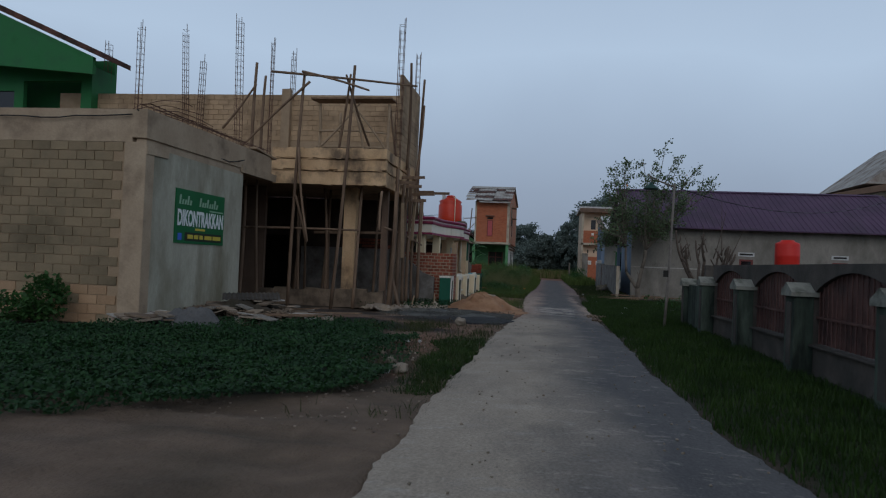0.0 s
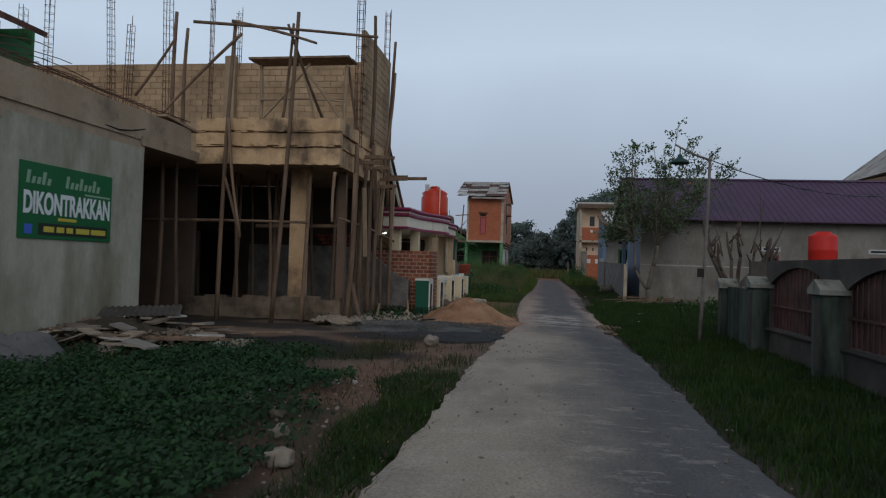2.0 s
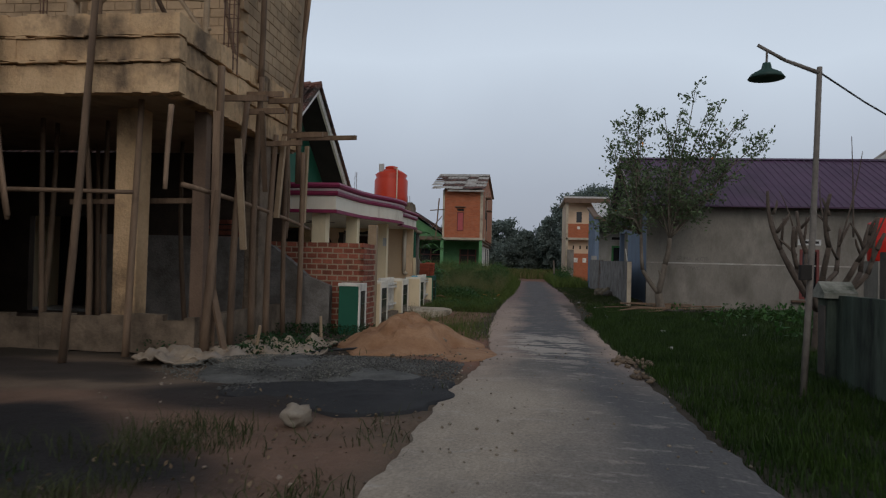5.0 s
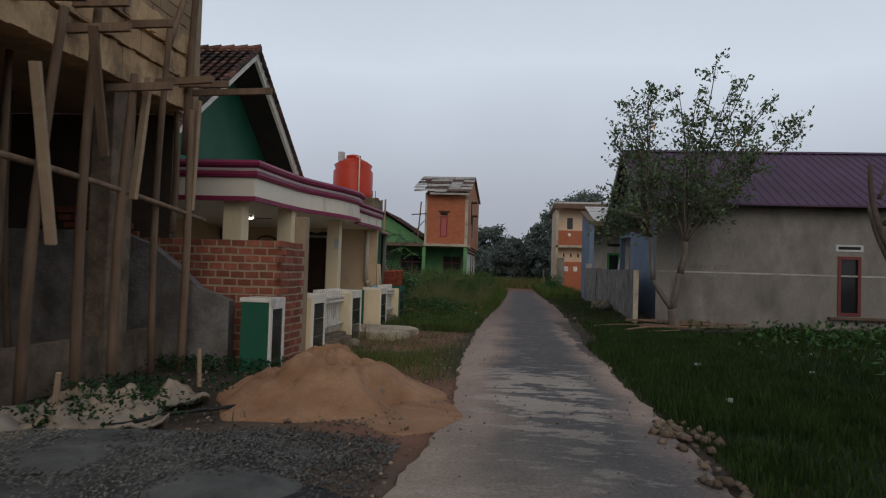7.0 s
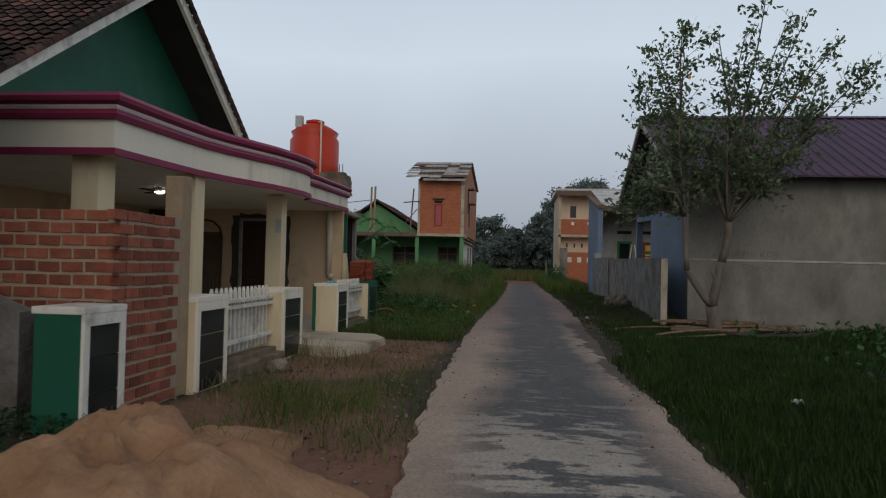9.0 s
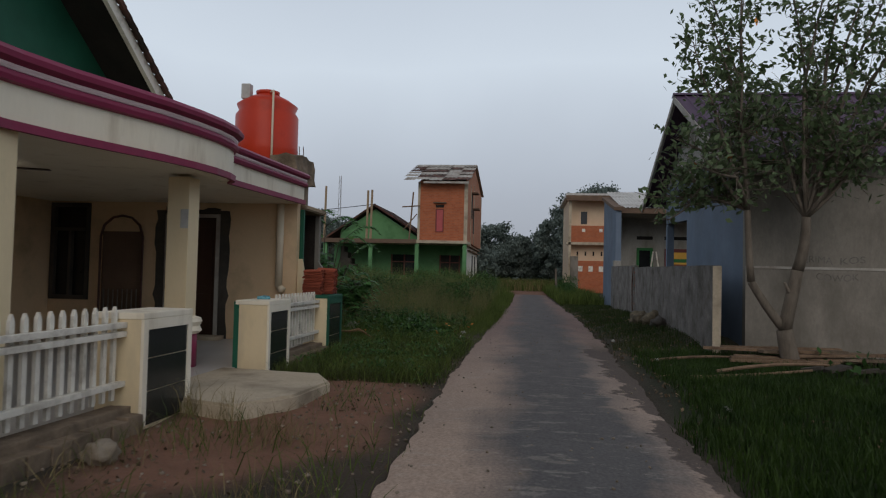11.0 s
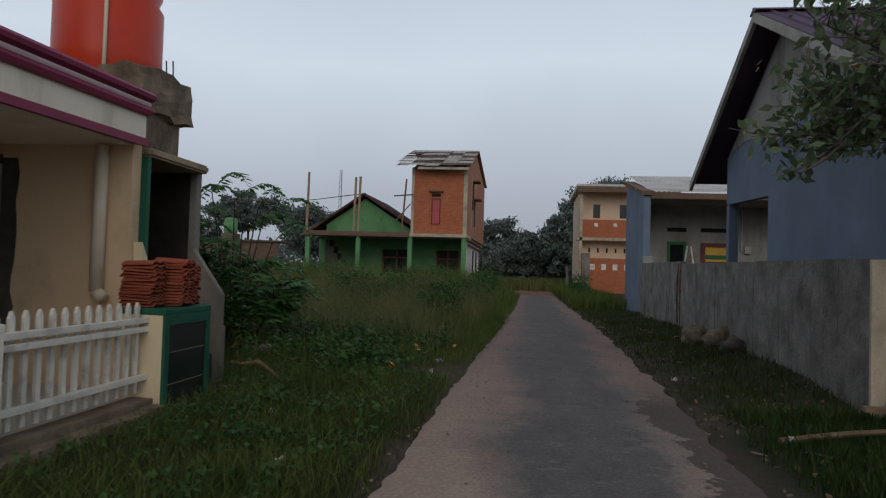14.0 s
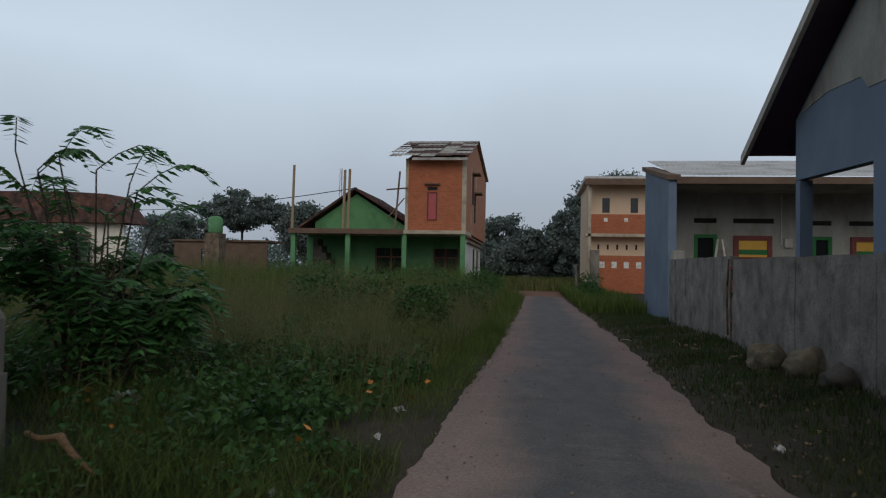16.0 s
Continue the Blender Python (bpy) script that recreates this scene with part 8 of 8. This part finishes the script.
# a few tall shoots that reach above the rest
for x, y, z, b, L in ((-5.5, 40.5, 2.45, 0.2, 0.8), (-5.3, 40.6, 2.2, 2.6, 0.9), (-4.6, 40.4, 2.0, -0.1, 1.05), (-4.7, 40.6, 1.95, 0.9, 0.95), (-5.0, 40.4, 2.05, -1.2, 0.9), (-5.8, 40.7, 2.3, 3.2, 0.8), (-5.5, 40.5, 2.5, 1.2, 0.7), (-4.25, 40.4, 2.25, 0.1, 0.95), (-4.4, 40.5, 2.35, -0.7, 0.9), (-4.8, 40.5, 2.5, 0.4, 0.9), (-5.1, 40.3, 2.6, -0.4, 0.9), (-4.1, 40.4, 1.8, -0.3, 0.9), (-5.7, 40.4, 2.7, -0.9, 0.8)):
    stick(wood, (-4.9, 40.7, 0), (x, y, z), 0.02, 0.009, 5, 0.05, 4)
    frond(Vector((x, y, z)), b, L, 0.35, 0.45)
part("stem", wood, M_darkbark, fs)
o = new("fronds", fast_mesh("fronds", np.array(FV) - np.array([-4.9, 40.7, 0]), np.array(FF), L_acacia))
o.parent = fs

# distant trees, their haze painted into the leaf colour
for x, y, h, r, low, s in ((6.6, 118, 12.8, 3.4, 0.25, 1), (3.6, 121, 9.2, 2.2, 0.15, 19), (10.4, 126, 14.7, 3.6, 0.25, 2), (16.0, 128, 13, 4.5, 0.3, 3), (-4.0, 125, 8.7, 3.3, 0.1, 4), (-8.4, 128, 8.6, 3.8, 0.1, 5), (-0.4, 124, 6.9, 2.2, 0.1, 14), (2.4, 127, 6.2, 2.6, 0.1, 18),
                           (-13, 130, 7.8, 4.5, 0.2, 6), (-20, 124, 8.6, 4.2, 0.25, 7), (-39.5, 125, 11.6, 5.4, 0.58, 8), (-31.0, 126, 10.1, 3.4, 0.3, 9), (-26.5, 129, 9.4, 3.6, 0.3, 10), (-50, 127, 9, 5.2, 0.3, 11), (23, 130, 11, 5, 0.3, 12), (33, 125, 10, 5.5, 0.3, 13), (-64, 122, 9, 6, 0.3, 15), (7.5, 113, 5.2, 3.0, 0.1, 16), (-6.5, 114, 5.0, 3.2, 0.1, 17)):
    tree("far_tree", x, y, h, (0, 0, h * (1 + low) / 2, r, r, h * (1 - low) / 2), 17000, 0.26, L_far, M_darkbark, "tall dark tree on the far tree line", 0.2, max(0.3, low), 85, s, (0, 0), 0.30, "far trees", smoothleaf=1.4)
hz = rng.uniform(0, 1, (110000, 3))
hc = np.column_stack([-170 + 340 * hz[:, 0], 140 + 25 * hz[:, 1], 0.2 + 6.5 * hz[:, 2] ** 1.2 * (0.6 + 0.5 * np.sin(hz[:, 0] * 47) ** 2 + 0.25 * np.sin(hz[:, 0] * 133))])
# horizon woods in the same hazed leaf colour
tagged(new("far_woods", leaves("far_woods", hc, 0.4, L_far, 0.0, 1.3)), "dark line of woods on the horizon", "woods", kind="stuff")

# ---- loose things on the ground ----
def heap(name, x, y, rx, ry, h, m, label, category, seed=0, rough=0.25, kind="", flat=0.8, lump=0.42):
    bm = B()
    n, k = 110, 36
    rings = []
    for i in range(k + 1):
        s = i / k
        row = []
        for j in range(n):
            a = 2 * math.pi * j / n
            d_ = 1 + rough * noise.noise((1.5 * math.cos(a), 1.5 * math.sin(a), seed))
            px, py = x + rx * s * d_ * math.cos(a), y + ry * s * d_ * math.sin(a)
            z = h * (0.5 + 0.5 * math.cos(math.pi * s)) ** flat
            z += h * lump * noise.noise((px * 2.1, py * 2.1, seed)) * (1 - s * s) * min(1.0, s * 3 + 0.3) + h * (0.3 * noise.noise((px * 5, py * 5, seed)) + 0.14 * noise.noise((px * 13, py * 13, seed)) + 0.06 * noise.noise((px * 30, py * 30, seed))) * (1 - s)
            row.append(bm.verts.new((px, py, max(z, 0) + 0.012 - 0.06 * (i == k))))
        rings.append(row)
    for a, b in zip(rings, rings[1:]):
        for j in range(n):
            bm.faces.new((a[j], a[(j + 1) % n], b[(j + 1) % n], b[j]))
    bmesh.ops.remove_doubles(bm, verts=rings[0], dist=0.02)
    return solid(name, bm, m, label, category, kind, smooth=True)


heap("sand_mound", -2.05, 23.2, 1.15, 1.35, 0.47, M_sand, "heap of pale orange building sand beside the lane", "sand pile", 2, 0.4, flat=0.55, lump=0.6)
heap("sand_spill", -1.05, 22.6, 0.55, 0.9, 0.05, M_sand, "thin spill of orange sand on the lane's rim", "sand", 5)
heap("sand_mound", -2.15, 24.6, 0.75, 0.8, 0.14, M_sand, "low heap of orange building sand", "sand pile", 6, 0.4)
heap("cement_sand", -6.75, 12.75, 1.0, 0.8, 0.4, M_greysand, "heap of grey mortar sand beside the rubble", "sand pile", 3)
heap("gravel_bed", -2.9, 20.2, 1.7, 1.1, 0.12, M_gravel, "flat bed of grey gravel beside the lane", "gravel", 8, 0.5, kind="stuff", flat=0.4)
heap("wet_grit", -1.9, 19.1, 1.2, 1.3, 0.03, M_wet, "flat patch of dark wet grit beside the lane", "grit", 14, 0.6, kind="stuff", flat=0.3)


def stones(name, n, x0, x1, y0, y1, r0, r1, m, label, keep=None, zf=None):
    V, F = [], []
    base = [Vector(v) for v in ((1, 0, 0), (-1, 0, 0), (0, 1, 0), (0, -1, 0), (0, 0, 1), (0, 0, -1))]
    faces = ((0, 2, 4), (2, 1, 4), (1, 3, 4), (3, 0, 4), (2, 0, 5), (1, 2, 5), (3, 1, 5), (0, 3, 5))
    for _ in range(n):
        x, y = random.uniform(x0, x1), random.uniform(y0, y1)
        if keep and random.random() > keep(x, y):
            continue
        r = random.uniform(r0, r1)
        rot = Euler((random.uniform(0, 6), random.uniform(0, 6), random.uniform(0, 6))).to_matrix()
        z = (zf(x, y) if zf else ground_z(x, y)) + r * 0.3
        b0 = len(V)
        for v in base:
            q = rot @ (v * r * random.uniform(0.7, 1.3))
            V.append((x + q.x, y + q.y, z + q.z * 0.7))
        F += [(b0 + a, b0 + b, b0 + c) for a, b, c in faces]
    me = fast_mesh(name, np.array(V), np.array(F), m)
    return tagged(new(name, me), label, "stones", kind="stuff")


stones("gravel", 30000, -4.8, -0.8, 18.2, 22.0, 0.005, 0.014, M_greychip, "loose grey gravel chippings", lambda x, y: 0.8 * blot(x, y, -3.1, 20.2, 1.6, 1.1) * clump(x, y, 1.5, 5), lambda x, y: 0.02 + 0.1 * blot(x, y, -2.9, 20.2, 1.3, 0.85))
stones("gravel", 16000, -3.4, -0.9, 18.2, 22.0, 0.007, 0.02, M_gravel, "dark gravel chippings at the foot of the sand", lambda x, y: max(blot(x, y, -1.8, 20.8, 1.0, 0.8), 0.35 * blot(x, y, -2.6, 19.8, 1.6, 1.5)), lambda x, y: 0.02 + 0.1 * blot(x, y, -2.9, 20.2, 1.3, 0.85))
stones("sand_stones", 900, -3.2, -0.8, 21.8, 25.5, 0.012, 0.04, M_stone, "small stones lying in the sand", lambda x, y: 0.5 * blot(x, y, -1.7, 22.6, 0.9, 0.9), lambda x, y: 0.02 + 0.2 * blot(x, y, -2.05, 23.2, 0.7, 0.8))
stones("pebbles", 6000, -4.5, -0.7, 6.0, 36, 0.006, 0.028, M_pebble, "scattered pebbles and broken brick on the verge", lambda x, y: (0.5 if x < edge_l(y) else 0.05) * (1 - ground_damp(x, y)) * (0.25 if 13 < y < 19 else 1.0))
stones("pebbles", 1000, 1.6, 3.55, 30, 58, 0.01, 0.04, M_oldbeam, "scattered pebbles and debris by the boundary wall", lambda x, y: 0.7 * clump(x, y, 0.8, 2))
stones("lane_grit", 900, -0.9, 1.7, 2, 60, 0.008, 0.02, M_stone, "grit scattered on the lane", None, lambda x, y: 0.03)
stones("edge_rubble", 260, 1.2, 2.0, 20.0, 24.2, 0.02, 0.075, M_oldbeam, "broken lumps along the lane's crumbling edge", lambda x, y: max(blot(x, y, 1.5, 22.2, 0.3, 0.7), 0.4 * blot(x, y, 1.5, 20.6, 0.2, 0.8)), lambda x, y: 0.02)
random.seed(21)
for k in range(92):
    x, y = random.gauss(-6.6, 0.75), random.uniform(13.7, 16.4)
    if k >= 64:
        x, y = random.uniform(-8.1, -6.9), random.uniform(12.0, 13.3)
    if not -8.2 < x < -5.2:
        continue
    bm = B()
    a, L = random.uniform(0, 3.14), random.uniform(0.2, 0.75)
    z = 0.1 + 0.36 * max(0.0, 1 - abs(x + 6.4) / 1.6) * random.random()
    plank(bm, (x - L / 2 * math.cos(a), y - L / 2 * math.sin(a), z + random.uniform(-0.12, 0.12)), (x + L / 2 * math.cos(a), y + L / 2 * math.sin(a), z + random.uniform(-0.1, 0.16)), random.uniform(0.12, 0.34), random.uniform(0.02, 0.045))
    solid("rubble_slab", bm, random.choice((M_stone, M_sack, M_oldbeam, M_greywall, M_sheet)), "broken slab of cement in the rubble heap", "rubble", "", group="rubble slabs")
for k in range(8):
    bm = B()
    x, y, a = random.uniform(-7.4, -5.6), random.uniform(14.4, 16.4), random.uniform(-0.5, 0.4)
    plank(bm, (x, y, 0.2), (x + 1.5 * math.cos(a), y + 1.5 * math.sin(a), 0.26 + random.uniform(-0.1, 0.18)), 0.1, 0.03)
    solid("scrap_plank", bm, M_timber if k % 3 else M_sack, "scrap plank on the rubble heap", "plank", "", group="scrap planks")
bm = B()
plank(bm, (-4.95, 14.9, 0.14), (-4.62, 14.6, 0.05), 0.45, 0.07)
solid("concrete_slab", bm, M_sheet, "pale broken concrete slab lying in the mud", "rubble", "")
heap("rubble_bed", -6.8, 15.4, 1.5, 1.5, 0.42, M_ground, "bed of earth and rubble", "rubble", 12)
# corrugated sheet on the rubble
bm = B()
n = 26
ra = [bm.verts.new((-7.15 + 1.2 * k / n, 14.95 + 0.45 * k / n, 0.44 + (0.03 if k % 2 else 0) + 0.05 * k / n)) for k in range(n + 1)]
rb_ = [bm.verts.new((-7.45 + 1.2 * k / n, 15.6 + 0.45 * k / n, 0.56 + (0.03 if k % 2 else 0) + 0.05 * k / n)) for k in range(n + 1)]
for k in range(n):
    bm.faces.new((ra[k], ra[k + 1], rb_[k + 1], rb_[k]))
solid("corrugated_sheet", bm, M_oldwall, "dented corrugated roofing sheet lying on the rubble heap", "sheet", "")
stones("rubble_bits", 1900, -8.0, -4.6, 13.2, 17.2, 0.015, 0.065, M_oldbeam, "broken cement and stones in the rubble heap", lambda x, y: blot(x, y, -6.7, 15.2, 1.5, 1.4), lambda x, y: 0.25 * blot(x, y, -6.8, 15.3, 1.4, 1.2))
for x, y, r in ((-2.06, 17.3, 0.13), (-3.0, 11.4, 0.08), (-2.5, 10.9, 0.07), (-2.2, 10.2, 0.075), (-1.9, 9.4, 0.1), (-2.9, 24.2, 0.14), (-3.0, 28.6, 0.12), (-4.7, 14.9, 0.16), (-3.9, 21.6, 0.13)):
    rock("stone", x, y, r, M_stone, "pale broken stone lying on the dirt")
# cement sacks before the scaffold
for x, y, s in ((-4.75, 20.9, 0.5), (-4.3, 21.3, 0.36), (-4.0, 22.1, 0.42), (-4.9, 20.4, 0.45), (-3.7, 21.7, 0.34), (-3.4, 22.5, 0.3), (-4.45, 22.4, 0.3), (-3.75, 21.2, 0.62), (-4.5, 20.9, 0.6)):
    bm = B()
    bmesh.ops.create_grid(bm, x_segments=22, y_segments=22, size=s)
    for v in bm.verts:
        w_ = 1 + 0.45 * noise.noise((v.co.x * 2.5 + y, v.co.y * 2.5 + x, 4))
        v.co.x, v.co.y = v.co.x * w_, v.co.y * w_ * 0.7
        v.co.z = 0.07 + 0.07 * abs(noise.noise((v.co.x * 9 + x, v.co.y * 13 + y, 6))) + 0.16 * noise.noise((v.co.x * 3 + x, v.co.y * 3 + y, 1)) + 0.08 * noise.noise((v.co.x * 8 + x, v.co.y * 8, 2)) - 0.1 * (v.co.length / s) ** 2 * 0.4
        v.co.z = max(v.co.z, 0.015)
    ex = bmesh.ops.extrude_face_region(bm, geom=bm.faces[:])
    for g_ in ex["geom"]:
        if isinstance(g_, bmesh.types.BMVert):
            g_.co.z -= 0.03
    bm.transform(pose(x, y, 0.03, 0, 0, random.uniform(0, 90)))
    solid("cement_sack", bm, M_sack, "crumpled empty cement sack on the ground", "sack", "", smooth=True, group="cement sacks")
cable("hose", [(-3.6 + 0.12 * k + 0.08 * math.sin(k), 21.0 + 0.18 * k + 0.05 * math.cos(1.7 * k), 0.06) for k in range(16)], 0.02, M_cable, "dark hose lying across the dirt", "hose")
for p, q in (((-4.1, 21.5, 0), (-4.0, 21.4, 0.45)), ((-3.7, 23.6, 0), (-3.72, 23.6, 0.45))):
    bm = B()
    stick(bm, p, q, 0.03, 0.025, 6)
    solid("peg", bm, M_board, "short pale timber peg in the ground", "peg", "")
# litter
random.seed(33)
for x, y in ((-2.9, 11.8), (-2.2, 12.6), (-2.0, 9.0), (-3.73, 14.3), (-2.41, 12.5), (2.5, 24.0), (3.0, 27.5), (2.2, 31.5), (-1.7, 34.4), (-2.4, 36.0), (-1.6, 37.6), (-2.1, 38.6), (-1.35, 40.4), (2.3, 36.0), (-3.3, 40.9), (4.6, 27.0), (5.8, 30.0), (2.0, 39.5), (-2.9, 38.4), (-1.3, 39.2), (-2.2, 40.6)):
    bm = B()
    bmesh.ops.create_grid(bm, x_segments=4, y_segments=4, size=random.uniform(0.02, 0.055))
    for v in bm.verts:
        v.co += Vector((random.uniform(-0.02, 0.02), random.uniform(-0.02, 0.02), random.uniform(0, 0.07)))
    bm.transform(pose(x, y, max(0.03, ground_z(x, y) + 0.03), random.uniform(-20, 20), random.uniform(-20, 20), random.uniform(0, 180)))
    solid("litter", bm, M_litter, "crumpled scrap of white plastic litter", "litter", "", group="litter")
bm = B()
stick(bm, (-3.75, 38.2, 0.2), (-3.3, 37.95, 0.25), 0.022, 0.03, 8, 0.05, 4)
stick(bm, (-3.3, 37.95, 0.25), (-2.9, 37.75, 0.06), 0.034, 0.012, 8, 0.05, 4)
solid("dead_branch", bm, M_newbark, "broken dead branch with pale torn wood in the weeds", "branch", "")
bm = B()
bmesh.ops.create_grid(bm, x_segments=7, y_segments=7, size=0.13)
for v in bm.verts:
    v.co += Vector((random.uniform(-0.03, 0.03), random.uniform(-0.03, 0.03), 0.09 * abs(noise.noise(v.co * 14))))
bm.transform(pose(-3.83, 39.6, 0.2, -30, 12, 35))
solid("plastic_bag", bm, M_litter, "torn white plastic bag lying on the weeds", "litter", "")
stones("dump_rubble", 500, -11, -6.5, 44, 49, 0.03, 0.1, M_stone, "pale broken rubble dumped behind the shrub", lambda x, y: blot(x, y, -8.6, 46.5, 1.9, 1.7))
for p, q in (((2.4, 34.0, 0.06), (4.4, 35.0, 0.1)), ((2.2, 36.0, 0.05), (3.9, 36.6, 0.09)), ((2.9, 34.6, 0.08), (4.6, 34.9, 0.2))):
    bm = B()
    stick(bm, p, q, 0.03, 0.02, 6, 0.06, 5)
    solid("dead_branch", bm, M_timber, "dry branch lying by the wall", "branch", "")


# leaf litter and sticks on the bare verges
def leaf_litter(name, n, x0, x1, y0, y1, size, keep, label):
    p = scatter(n, x0, x1, y0, y1, keep)
    c = np.column_stack([p, zs(p) + rng.uniform(0.012, 0.035, len(p))])
    me = leaves(name, c, size, M_deadleaf, 0.0, 1.6, np.array([0, 0, 1.0]))
    tagged(new(name, me), label, "dead leaves", kind="stuff")


leaf_litter("leaf_litter", 5200, 1.5, 4.1, 30, 60, 0.035, lambda x, y: (x > edge_r(y) - 0.05) * clump(x, y, 0.9, 51), "brown dead leaves and scraps along the boundary wall")
leaf_litter("leaf_litter", 5200, -3.2, -0.8, 9, 37, 0.026, lambda x, y: (x < edge_l(y) + 0.05) * clump(x, y, 0.9, 52), "brown dead leaves scattered on the dirt verge")
random.seed(77)
for k in range(22):
    x, y = random.uniform(1.95, 3.9), random.uniform(34, 52)
    a, L = random.uniform(0, 3.14), random.uniform(0.1, 0.3)
    z = ground_z(x, y) + 0.02
    bm = B()
    stick(bm, (x, y, z), (x + L * math.cos(a), y + L * math.sin(a), z + 0.02), 0.012, 0.008, 5, 0.05, 3)
    solid("stick", bm, M_board if k % 2 else M_bark, "short dry stick lying on the verge", "stick", "", group="sticks")
